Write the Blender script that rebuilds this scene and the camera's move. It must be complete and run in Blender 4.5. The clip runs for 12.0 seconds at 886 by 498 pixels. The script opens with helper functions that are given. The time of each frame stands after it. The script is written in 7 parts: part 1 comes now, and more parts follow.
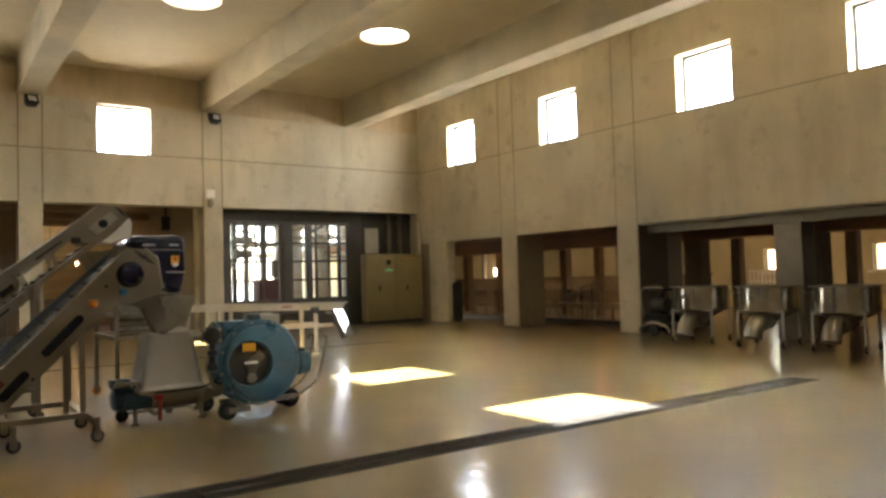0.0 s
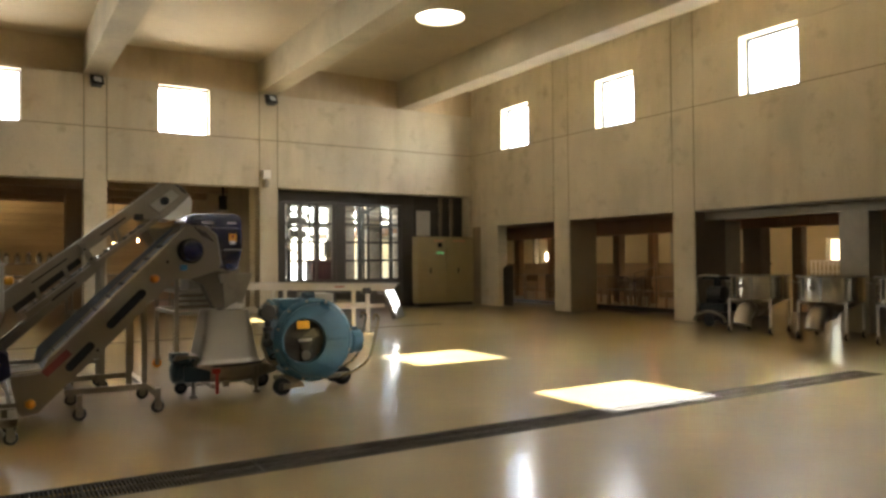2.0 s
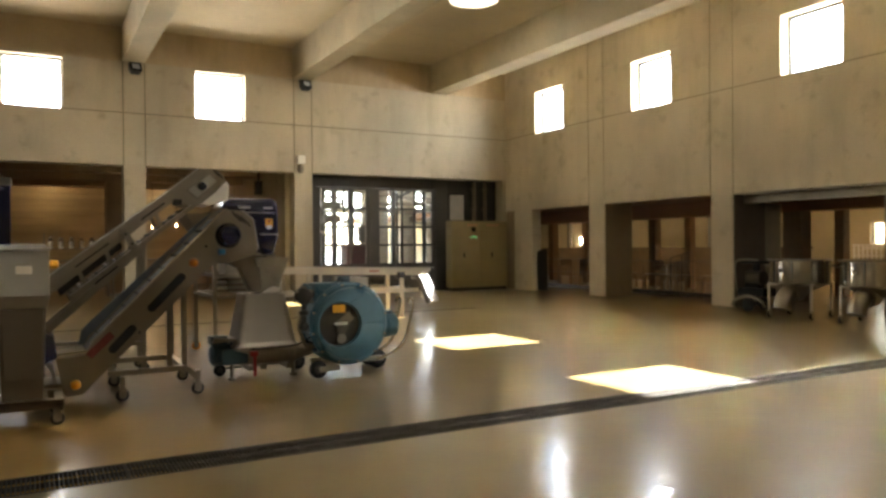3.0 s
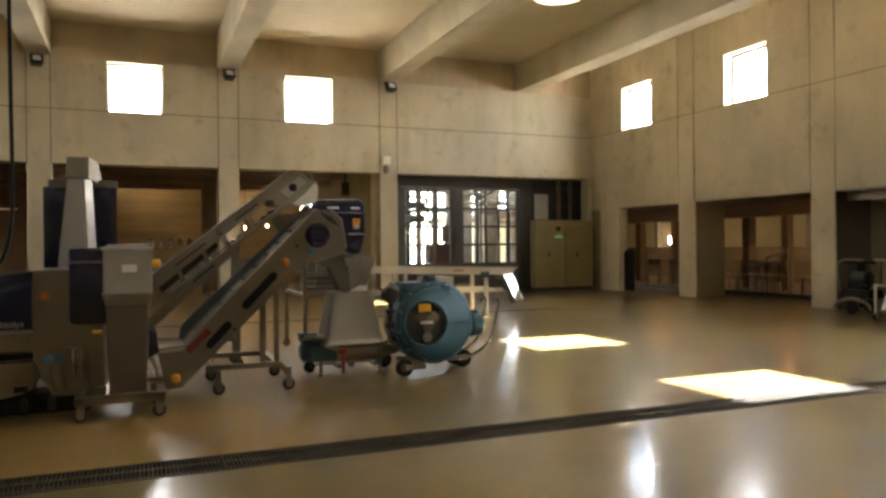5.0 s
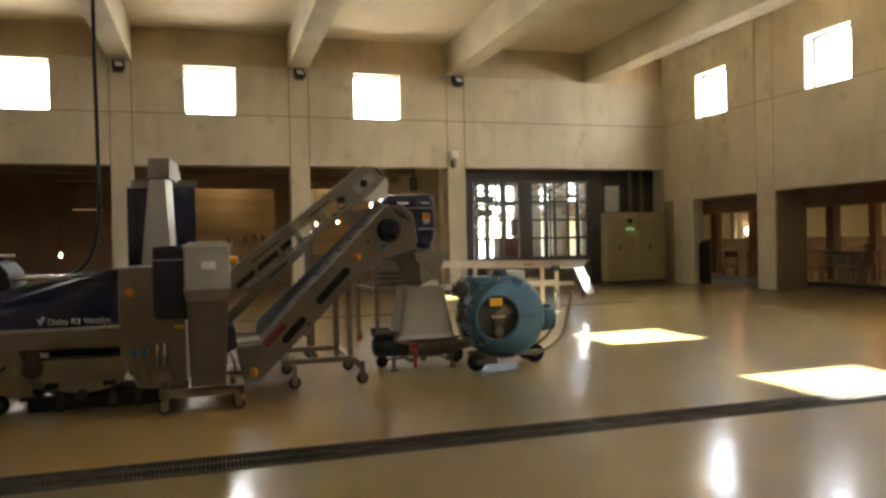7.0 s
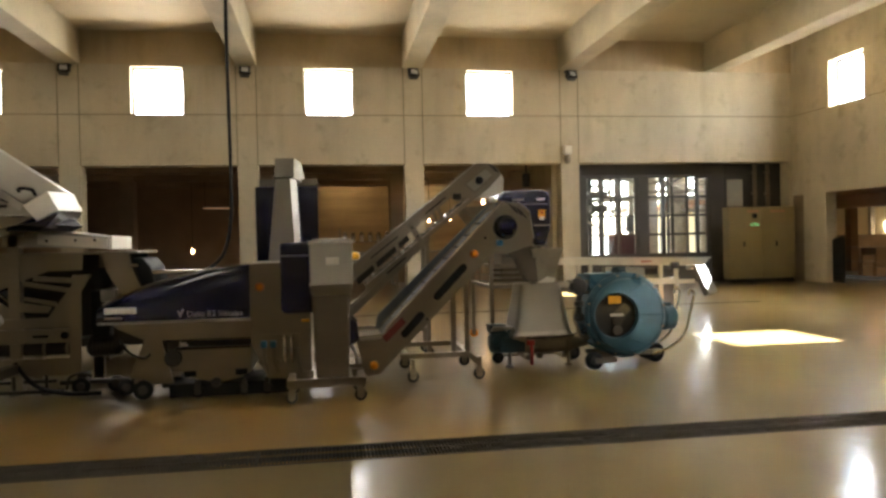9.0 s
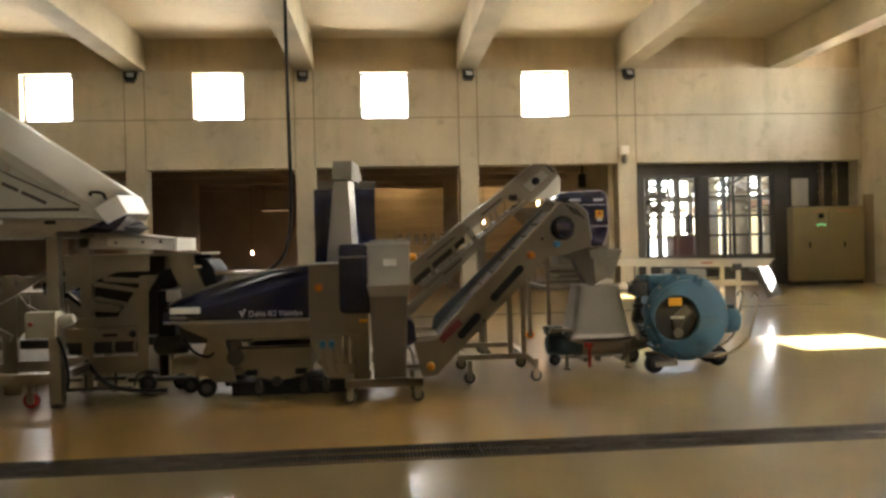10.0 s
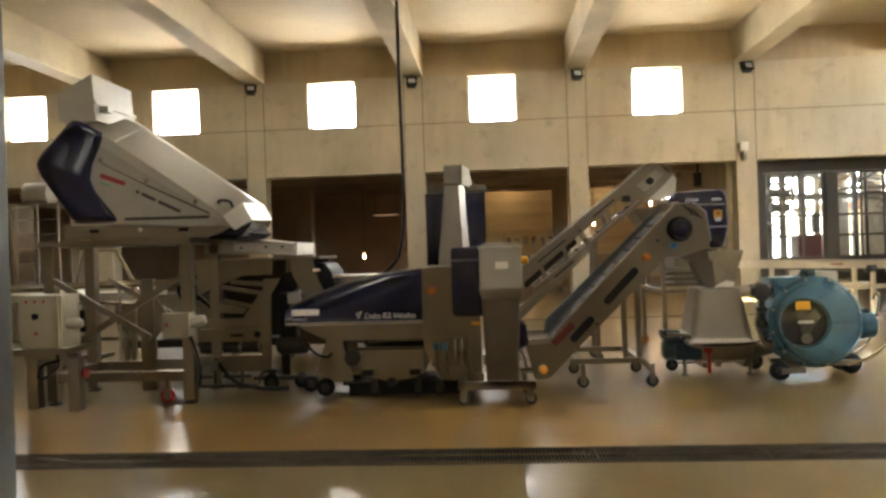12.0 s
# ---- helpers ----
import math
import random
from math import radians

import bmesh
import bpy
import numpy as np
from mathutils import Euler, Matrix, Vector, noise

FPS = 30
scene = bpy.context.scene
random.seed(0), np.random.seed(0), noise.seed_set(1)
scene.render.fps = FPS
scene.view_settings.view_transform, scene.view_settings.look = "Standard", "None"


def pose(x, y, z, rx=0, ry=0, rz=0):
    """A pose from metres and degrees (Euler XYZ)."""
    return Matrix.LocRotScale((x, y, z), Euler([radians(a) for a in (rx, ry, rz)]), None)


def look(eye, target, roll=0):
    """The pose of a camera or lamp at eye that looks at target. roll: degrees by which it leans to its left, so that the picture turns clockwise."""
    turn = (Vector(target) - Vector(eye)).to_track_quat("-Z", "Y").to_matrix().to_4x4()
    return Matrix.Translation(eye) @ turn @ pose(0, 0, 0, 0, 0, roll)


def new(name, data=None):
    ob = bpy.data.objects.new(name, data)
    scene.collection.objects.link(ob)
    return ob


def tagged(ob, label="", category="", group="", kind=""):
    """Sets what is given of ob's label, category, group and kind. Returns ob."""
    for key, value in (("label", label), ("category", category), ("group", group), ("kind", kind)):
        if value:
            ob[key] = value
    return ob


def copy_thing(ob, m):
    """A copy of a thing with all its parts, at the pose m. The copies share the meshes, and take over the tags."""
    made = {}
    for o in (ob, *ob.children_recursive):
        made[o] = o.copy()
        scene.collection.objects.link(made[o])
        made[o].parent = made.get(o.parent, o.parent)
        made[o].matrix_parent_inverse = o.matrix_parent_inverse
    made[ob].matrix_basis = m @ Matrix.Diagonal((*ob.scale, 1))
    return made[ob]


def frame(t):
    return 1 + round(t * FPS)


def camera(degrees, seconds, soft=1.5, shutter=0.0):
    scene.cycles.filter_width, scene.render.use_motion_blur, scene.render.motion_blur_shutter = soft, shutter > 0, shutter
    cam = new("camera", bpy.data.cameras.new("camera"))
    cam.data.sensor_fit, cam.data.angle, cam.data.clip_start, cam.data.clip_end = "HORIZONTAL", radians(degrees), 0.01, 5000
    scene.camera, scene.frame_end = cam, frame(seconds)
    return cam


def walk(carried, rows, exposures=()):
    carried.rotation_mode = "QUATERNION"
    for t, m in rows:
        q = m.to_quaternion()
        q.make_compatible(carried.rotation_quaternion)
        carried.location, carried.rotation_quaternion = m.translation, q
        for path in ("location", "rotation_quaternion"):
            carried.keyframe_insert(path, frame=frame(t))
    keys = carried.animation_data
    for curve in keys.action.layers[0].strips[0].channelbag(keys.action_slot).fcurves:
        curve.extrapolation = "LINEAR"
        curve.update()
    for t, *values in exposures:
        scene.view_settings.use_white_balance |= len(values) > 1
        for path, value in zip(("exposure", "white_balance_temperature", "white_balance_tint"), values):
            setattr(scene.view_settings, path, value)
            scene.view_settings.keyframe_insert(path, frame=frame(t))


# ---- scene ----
# camera: seconds, place, then yaw (left of +y), pitch and lean in degrees
cam = camera(61.79, 12.0, soft=2.9)
ROWS = [
    (0, 0.000, 0.000, 1.362, -35.292, 2.150, -1.609),
    (0.5, -0.007, 0.008, 1.363, -33.705, 2.497, -1.144),
    (1, -0.009, 0.022, 1.363, -32.521, 2.542, -0.978),
    (1.5, -0.011, 0.024, 1.354, -32.218, 2.165, -0.741),
    (2, -0.017, 0.031, 1.345, -31.436, 0.970, -0.441),
    (2.5, -0.018, 0.036, 1.342, -30.415, 0.121, -0.479),
    (3, -0.026, 0.043, 1.342, -28.869, -0.211, -0.498),
    (3.5, -0.026, 0.048, 1.341, -26.940, -0.302, -0.541),
    (5.5, -0.046, 0.079, 1.340, -20.896, -0.175, -0.679),
    (6, -0.050, 0.094, 1.342, -19.314, -0.256, -0.970),
    (6.5, -0.050, 0.106, 1.338, -18.433, -0.408, -1.189),
    (8.5, -0.102, 0.119, 1.340, -10.997, -0.682, -1.117),
    (9, -0.117, 0.122, 1.339, -8.700, -0.619, -1.269),
    (9.5, -0.126, 0.126, 1.336, -6.665, -0.520, -1.390),
    (10, -0.140, 0.126, 1.337, -4.519, -0.407, -1.361),
    (10.5, -0.149, 0.119, 1.340, -2.514, -0.258, -1.363),
    (11, -0.160, 0.113, 1.340, -0.243, -0.126, -1.366),
    (11.5, -0.167, 0.107, 1.342, 1.844, -0.066, -1.723),
    (12, -0.177, 0.102, 1.342, 3.782, 0.022, -1.811),
]
walk(cam, [(t, pose(x, y, z, 90 + pitch, -lean, yaw)) for t, x, y, z, yaw, pitch, lean in ROWS], exposures=((0.0, 5.4), (3.0, 5.4), (6.5, 5.4), (8.5, 5.53), (9.5, 5.68), (12.0, 5.97)))

# ---- world, sun, exposure ----
world = bpy.data.worlds.new("sky")
scene.world = world
world.use_nodes = True
wn = world.node_tree
sky = wn.nodes.new("ShaderNodeTexSky")
sky.sky_type = "NISHITA"
sky.sun_disc = False
sky.sun_elevation = radians(34.2)
sky.sun_rotation = radians(90)
wn.links.new(sky.outputs[0], wn.nodes["Background"].inputs[0])
wn.nodes["Background"].inputs[1].default_value = 0.05

sun = new("sun", bpy.data.lights.new("sun", "SUN"))
sun.data.energy, sun.data.angle, sun.data.color = 5.0, radians(0.6), (0.92, 0.97, 1.0)
sun.matrix_world = look((30, 8, 20.4), (0, 7.75, 0))


# ---- materials ----
def mat(name, base, rough=0.6, metal=0.0, var=0.25, scale=3.0, fine=40.0, bump=0.1, coat=0.0, tint=None, spec=0.5, stretch=None, rvar=0.12, detail=4, streak=0.0, depth=0.01, spots=0.0, coat_rough=0.17):
    """A surface with coarse stains and fine grain, in metres."""
    m = bpy.data.materials.new(name)
    m.use_nodes = True
    nt = m.node_tree
    b = nt.nodes["Principled BSDF"]
    tc = nt.nodes.new("ShaderNodeTexCoord")
    mp = nt.nodes.new("ShaderNodeMapping")
    geo = nt.nodes.new("ShaderNodeNewGeometry")
    nt.links.new(geo.outputs["Position"], mp.inputs["Vector"])
    mp.inputs["Location"].default_value = (3.13, 1.71, 0.37)
    if stretch:
        mp.inputs["Scale"].default_value = stretch
    n1 = nt.nodes.new("ShaderNodeTexNoise")
    n1.inputs["Scale"].default_value, n1.inputs["Detail"].default_value, n1.inputs["Roughness"].default_value = scale, detail, 0.5
    n2 = nt.nodes.new("ShaderNodeTexNoise")
    n2.inputs["Scale"].default_value, n2.inputs["Detail"].default_value = fine, 2
    nt.links.new(mp.outputs[0], n1.inputs["Vector"])
    nt.links.new(mp.outputs[0], n2.inputs["Vector"])
    add = nt.nodes.new("ShaderNodeMath")
    add.operation = "MULTIPLY_ADD"
    add.inputs[1].default_value = 0.22
    nt.links.new(n2.outputs[0], add.inputs[0])
    nt.links.new(n1.outputs[0], add.inputs[2])
    ramp = nt.nodes.new("ShaderNodeValToRGB")
    lo, hi = 1 - var, 1 + var * 0.6
    t = tint or (1, 1, 1)
    ramp.color_ramp.elements[0].position, ramp.color_ramp.elements[1].position = 0.33, 0.89
    ramp.color_ramp.elements[0].color = (base[0] * lo * t[0], base[1] * lo * t[1], base[2] * lo * t[2], 1)
    ramp.color_ramp.elements[1].color = (min(base[0] * hi, 1), min(base[1] * hi, 1), min(base[2] * hi, 1), 1)
    nt.links.new(add.outputs[0], ramp.inputs[0])
    colour = ramp.outputs[0]
    if streak:
        # runs of damp and dust down the wall
        sp = nt.nodes.new("ShaderNodeMapping")
        sp.inputs["Scale"].default_value = (1.9, 1.9, 0.3)
        nt.links.new(geo.outputs["Position"], sp.inputs["Vector"])
        n3 = nt.nodes.new("ShaderNodeTexNoise")
        n3.inputs["Scale"].default_value, n3.inputs["Detail"].default_value, n3.inputs["Roughness"].default_value = 1.3, 4, 0.6
        nt.links.new(sp.outputs[0], n3.inputs["Vector"])
        n4 = nt.nodes.new("ShaderNodeTexNoise")
        n4.inputs["Scale"].default_value, n4.inputs["Detail"].default_value = 0.45, 5
        nt.links.new(mp.outputs[0], n4.inputs["Vector"])
        mul = nt.nodes.new("ShaderNodeMath")
        mul.operation = "MULTIPLY"
        nt.links.new(n3.outputs[0], mul.inputs[0])
        nt.links.new(n4.outputs[0], mul.inputs[1])
        st = nt.nodes.new("ShaderNodeMapRange")
        st.inputs["From Min"].default_value, st.inputs["From Max"].default_value = 0.24, 0.4
        st.inputs["To Min"].default_value, st.inputs["To Max"].default_value = 0.0, streak
        nt.links.new(mul.outputs[0], st.inputs["Value"])
        mix = nt.nodes.new("ShaderNodeMix")
        mix.data_type = "RGBA"
        mix.inputs["B"].default_value = (base[0] * 0.52, base[1] * 0.5, base[2] * 0.44, 1)
        nt.links.new(st.outputs[0], mix.inputs["Factor"])
        nt.links.new(colour, mix.inputs["A"])
        colour = mix.outputs["Result"]
    if spots:
        # small dark blotches and tie-hole stains
        n5 = nt.nodes.new("ShaderNodeTexNoise")
        n5.inputs["Scale"].default_value, n5.inputs["Detail"].default_value, n5.inputs["Roughness"].default_value = 1.9, 7, 0.65
        nt.links.new(geo.outputs["Position"], n5.inputs["Vector"])
        sr = nt.nodes.new("ShaderNodeMapRange")
        sr.inputs["From Min"].default_value, sr.inputs["From Max"].default_value = 0.56, 0.74
        sr.inputs["To Min"].default_value, sr.inputs["To Max"].default_value = 0.0, spots
        nt.links.new(n5.outputs[0], sr.inputs["Value"])
        sm = nt.nodes.new("ShaderNodeMix")
        sm.data_type = "RGBA"
        sm.inputs["B"].default_value = (base[0] * 0.38, base[1] * 0.36, base[2] * 0.3, 1)
        nt.links.new(sr.outputs[0], sm.inputs["Factor"])
        nt.links.new(colour, sm.inputs["A"])
        colour = sm.outputs["Result"]
    nt.links.new(colour, b.inputs["Base Color"])
    mr = nt.nodes.new("ShaderNodeMapRange")
    mr.inputs["From Min"].default_value, mr.inputs["From Max"].default_value = 0.3, 0.7
    mr.inputs["To Min"].default_value, mr.inputs["To Max"].default_value = max(rough - rvar, 0.02), min(rough + rvar, 1)
    nt.links.new(n1.outputs[0], mr.inputs["Value"])
    nt.links.new(mr.outputs[0], b.inputs["Roughness"])
    b.inputs["Metallic"].default_value = metal
    b.inputs["Coat Weight"].default_value = coat
    b.inputs["Coat Roughness"].default_value = coat_rough
    b.inputs["Specular IOR Level"].default_value = spec
    if bump:
        bp = nt.nodes.new("ShaderNodeBump")
        bp.inputs["Strength"].default_value, bp.inputs["Distance"].default_value = bump, depth
        nt.links.new(add.outputs[0], bp.inputs["Height"])
        nt.links.new(bp.outputs[0], b.inputs["Normal"])
        if coat:
            nt.links.new(bp.outputs[0], b.inputs["Coat Normal"])
    return m


def glow(name, color, strength):
    m = bpy.data.materials.new(name)
    m.use_nodes = True
    b = m.node_tree.nodes["Principled BSDF"]
    b.inputs["Base Color"].default_value = (*color, 1)
    b.inputs["Emission Color"].default_value = (*color, 1)
    b.inputs["Emission Strength"].default_value = strength
    return m


def glass_mat(name, tint=(1, 1, 1), rough=0.0):
    m = bpy.data.materials.new(name)
    m.use_nodes = True
    b = m.node_tree.nodes["Principled BSDF"]
    b.inputs["Base Color"].default_value = (*tint, 1)
    b.inputs["Transmission Weight"].default_value = 1.0
    b.inputs["Roughness"].default_value = rough
    b.inputs["IOR"].default_value = 1.2
    return m


CONCRETE = mat("board_marked_concrete", (0.48, 0.41, 0.292), 0.8, var=0.26, scale=0.6, fine=30, bump=0.25, stretch=(1, 1, 0.7), streak=0.34, spots=0.45, detail=6)
CONCRETE_B = mat("cast_concrete", (0.535, 0.465, 0.335), 0.8, var=0.26, scale=0.7, fine=30, bump=0.25, stretch=(1, 1, 0.8), streak=0.3, spots=0.5, detail=6)
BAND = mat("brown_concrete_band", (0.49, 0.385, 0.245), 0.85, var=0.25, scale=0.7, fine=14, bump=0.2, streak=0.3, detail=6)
SLAB = mat("ceiling_concrete", (0.53, 0.445, 0.29), 0.85, var=0.16, scale=0.5, fine=12, bump=0.2, spots=0.2)
# PIER and DARKPIER: the side wall's concrete, darkened where the piers lie in shade
PIER = mat("shaded_pier_concrete", (0.27, 0.205, 0.13), 0.85, var=0.3, scale=0.7, fine=14, bump=0.2, streak=0.3, detail=6)
DARKPIER = mat("deep_shade_pier", (0.11, 0.085, 0.06), 0.75, var=0.35, scale=1.2, fine=14, bump=0.15)
JOINT = mat("shadow_joint_filler", (0.17, 0.135, 0.08), 0.9, var=0.3, scale=2, bump=0.1)
BEAM = mat("beam_concrete", (0.485, 0.415, 0.275), 0.8, var=0.28, scale=0.9, fine=16, bump=0.2, spots=0.2)


def polished(name, base):
    """Ground and sealed concrete: cloudy colour under a thin clear coat that lies in slow waves."""
    m = mat(name, base, 0.3, var=0.26, scale=0.5, fine=2.5, bump=0.0, rvar=0.0, spec=0.1, detail=6, coat=0.56, coat_rough=0.075, tint=(1.05, 0.97, 0.86))
    nt = m.node_tree
    b = nt.nodes["Principled BSDF"]
    geo = nt.nodes.new("ShaderNodeNewGeometry")
    last = None
    for scale, detail, depth in ((1.3, 2, 0.0025), (6.5, 3, 0.0036), (26.0, 2, 0.0007)):
        n = nt.nodes.new("ShaderNodeTexNoise")
        n.inputs["Scale"].default_value, n.inputs["Detail"].default_value = scale, detail
        nt.links.new(geo.outputs["Position"], n.inputs["Vector"])
        bp = nt.nodes.new("ShaderNodeBump")
        bp.inputs["Strength"].default_value, bp.inputs["Distance"].default_value = 1.0, depth
        nt.links.new(n.outputs[0], bp.inputs["Height"])
        if last:
            nt.links.new(last.outputs[0], bp.inputs["Normal"])
        last = bp
    nt.links.new(last.outputs[0], b.inputs["Coat Normal"])
    # worn lanes where the coat has gone dull
    w = nt.nodes.new("ShaderNodeTexNoise")
    w.inputs["Scale"].default_value, w.inputs["Detail"].default_value = 0.8, 6
    nt.links.new(geo.outputs["Position"], w.inputs["Vector"])
    mr = nt.nodes.new("ShaderNodeMapRange")
    mr.inputs["From Min"].default_value, mr.inputs["From Max"].default_value = 0.35, 0.7
    mr.inputs["To Min"].default_value, mr.inputs["To Max"].default_value = 0.075, 0.16
    nt.links.new(w.outputs[0], mr.inputs["Value"])
    nt.links.new(mr.outputs[0], b.inputs["Coat Roughness"])
    # rust-brown must stain between the machines and the drain, ragged at its rim
    xyz = nt.nodes.new("ShaderNodeSeparateXYZ")
    nt.links.new(geo.outputs["Position"], xyz.inputs[0])
    mask = None
    for axis, lo, hi in ((0, 2.2, 0.0), (1, 6.9, 6.2), (1, 4.7, 4.95)):
        e = nt.nodes.new("ShaderNodeMapRange")
        e.interpolation_type = "SMOOTHSTEP"
        e.inputs["From Min"].default_value, e.inputs["From Max"].default_value = min(lo, hi), max(lo, hi)
        e.inputs["To Min"].default_value, e.inputs["To Max"].default_value = (0.0, 1.0) if lo < hi else (1.0, 0.0)
        nt.links.new(xyz.outputs[axis], e.inputs["Value"])
        if mask is None:
            mask = e
            continue
        mul = nt.nodes.new("ShaderNodeMath")
        mul.operation = "MULTIPLY"
        nt.links.new(mask.outputs[0], mul.inputs[0])
        nt.links.new(e.outputs[0], mul.inputs[1])
        mask = mul
    rag = nt.nodes.new("ShaderNodeMapRange")
    rag.inputs["From Min"].default_value, rag.inputs["From Max"].default_value = 0.3, 0.62
    rag.inputs["To Min"].default_value, rag.inputs["To Max"].default_value = 0.45, 1.0
    nt.links.new(w.outputs[0], rag.inputs["Value"])
    fac = nt.nodes.new("ShaderNodeMath")
    fac.operation = "MULTIPLY"
    nt.links.new(mask.outputs[0], fac.inputs[0])
    nt.links.new(rag.outputs[0], fac.inputs[1])
    mix = nt.nodes.new("ShaderNodeMix")
    mix.data_type = "RGBA"
    old = b.inputs["Base Color"].links[0].from_socket
    nt.links.new(fac.outputs[0], mix.inputs[0])
    nt.links.new(old, mix.inputs[6])
    mix.inputs[7].default_value = (0.27, 0.148, 0.037, 1)
    nt.links.new(mix.outputs[2], b.inputs["Base Color"])
    return m


FLOOR = polished("polished_floor", (0.150, 0.105, 0.040))
GROUND = mat("yard_concrete", (0.16, 0.15, 0.135), 0.9, var=0.2, scale=0.4, bump=0.2)
STEEL = mat("satin_stainless", (0.295, 0.26, 0.208), 0.33, 1.0, var=0.12, scale=1.6, fine=9, bump=0.0, rvar=0.03, detail=2)
SHEET = mat("brushed_sheet", (0.48, 0.45, 0.395), 0.36, 0.8, var=0.1, scale=1.8, fine=9, bump=0.0, rvar=0.03, detail=2)
BRIGHTSHEET = mat("bright_brushed_sheet", (0.42, 0.40, 0.36), 0.34, 0.85, var=0.08, scale=2, fine=9, bump=0.0, rvar=0.03, detail=2)
BRIGHT = mat("polished_stainless", (0.62, 0.60, 0.56), 0.1, 1.0, var=0.12, scale=3, fine=60, bump=0.005, rvar=0.04)
DULL = mat("dull_grey_steel", (0.26, 0.23, 0.18), 0.5, 0.6, var=0.2, scale=5, fine=60, bump=0.05)
# darker than the chute itself, to weaken its sunlit streak on the floor
CHUTE_STEEL = mat("darkened_chute_steel", (0.10, 0.09, 0.075), 0.5, 0.2, var=0.3, scale=6, fine=40, bump=0.03)
GREYPAINT = mat("grey_painted_metal", (0.37, 0.34, 0.28), 0.42, 0.1, var=0.12, scale=3, fine=60, bump=0.03)
NAVY = mat("navy_gloss_cover", (0.006, 0.007, 0.034), 0.16, 0.0, var=0.15, scale=2, fine=9, bump=0.0, rvar=0.02, spec=0.5, detail=2, coat=0.3)
TEAL = mat("teal_enamel", (0.047, 0.125, 0.178), 0.36, 0.0, var=0.25, scale=5, fine=50, bump=0.05)
TEAL_D = mat("dark_teal_enamel", (0.022, 0.055, 0.075), 0.4, 0.0, var=0.3, scale=6, fine=50, bump=0.05)
BLACK = mat("black_rubber", (0.01, 0.01, 0.01), 0.6, spec=0.2, var=0.3, scale=8, bump=0.05)
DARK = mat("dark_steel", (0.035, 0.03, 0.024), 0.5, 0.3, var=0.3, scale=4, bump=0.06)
DOORSTEEL = mat("brown_grey_door_steel", (0.058, 0.050, 0.042), 0.5, 0.2, var=0.25, scale=2, bump=0.04)
GALV = mat("galvanised_sheet", (0.40, 0.36, 0.29), 0.5, 0.35, var=0.3, scale=7, fine=40, bump=0.02)
ORANGETAG = mat("faded_orange_label", (0.42, 0.22, 0.12), 0.6, var=0.3, scale=9, bump=0.0)
BEIGE = mat("beige_enamel", (0.31, 0.28, 0.20), 0.42, var=0.12, scale=2.5, fine=40, bump=0.02)
ORANGE = mat("orange_plastic", (0.75, 0.27, 0.01), 0.4, var=0.1, scale=9, bump=0.0)
DEEPORANGE = mat("deep_orange_plastic", (0.55, 0.155, 0.012), 0.4, var=0.2, scale=9, bump=0.0)
YELLOW = mat("yellow_plastic", (0.74, 0.345, 0.018), 0.4, var=0.1, scale=9, bump=0.0)
DULLRED = mat("worn_red_print", (0.17, 0.03, 0.024), 0.5, var=0.35, scale=14, bump=0.0)
RED = mat("red_paint", (0.30, 0.024, 0.018), 0.4, var=0.15, scale=9, bump=0.0)
TABLEPAINT = mat("ivory_table_paint", (0.56, 0.51, 0.41), 0.45, var=0.15, scale=4, bump=0.02)
WHITE = mat("white_paint", (0.74, 0.70, 0.62), 0.45, var=0.1, scale=4, bump=0.02)
CREAM = mat("cream_enamel", (0.255, 0.20, 0.092), 0.42, var=0.12, scale=2.5, fine=40, bump=0.02)
LIGHTBLUE = mat("light_blue_plastic", (0.045, 0.20, 0.36), 0.35, var=0.15, scale=9, bump=0.0)
GREEN = mat("green_plastic", (0.03, 0.35, 0.1), 0.4, var=0.1, scale=9, bump=0.0)
GRATE = mat("galvanised_grate", (0.06, 0.05, 0.038), 0.85, 0.1, spec=0.05, var=0.3, scale=6, bump=0.08)
PIT = mat("drain_pit", (0.035, 0.03, 0.022), 0.8, var=0.3, scale=6, bump=0.1)
BOARD = mat("stained_boards", (0.46, 0.35, 0.20), 0.7, var=0.35, scale=1.2, fine=20, bump=0.1, stretch=(0.3, 1, 3))
RUST = mat("brown_plaster", (0.36, 0.255, 0.17), 0.8, var=0.3, scale=0.9, fine=18, bump=0.15)
BROWN = mat("dark_brown_plaster", (0.155, 0.10, 0.052), 0.75, var=0.25, scale=1.5, fine=18, bump=0.1)
BENCHWOOD = mat("brown_bench_wood", (0.17, 0.115, 0.065), 0.55, var=0.35, scale=4, fine=30, bump=0.08, stretch=(1, 0.4, 3))
PARAPET = mat("ochre_brown_plaster", (0.175, 0.125, 0.072), 0.8, var=0.4, scale=1.3, fine=18, bump=0.15, streak=0.3, detail=6)
OCHRE = mat("ochre_plaster", (0.50, 0.42, 0.25), 0.8, var=0.2, scale=0.8, fine=18, bump=0.15)
GLASS = glass_mat("clear_glass")
# tinted dark to dim the gallery windows and their streak on the floor
DIMPANE = glass_mat("dim_glass", (0.24, 0.225, 0.19), 0.12)
SKYLIGHT = glow("skylight_dome", (1.0, 0.95, 0.82), 0.36)
POSTGREY = mat("dark_grey_enamel", (0.05, 0.05, 0.047), 0.5, var=0.15, scale=3, bump=0.03)
TANSTEEL = mat("tan_brown_steel", (0.13, 0.10, 0.065), 0.45, 0.4, var=0.2, scale=2, fine=9, bump=0.01, detail=3)
LENS = mat("lamp_lens", (0.55, 0.55, 0.53), 0.2, var=0.1, scale=9, bump=0.0)
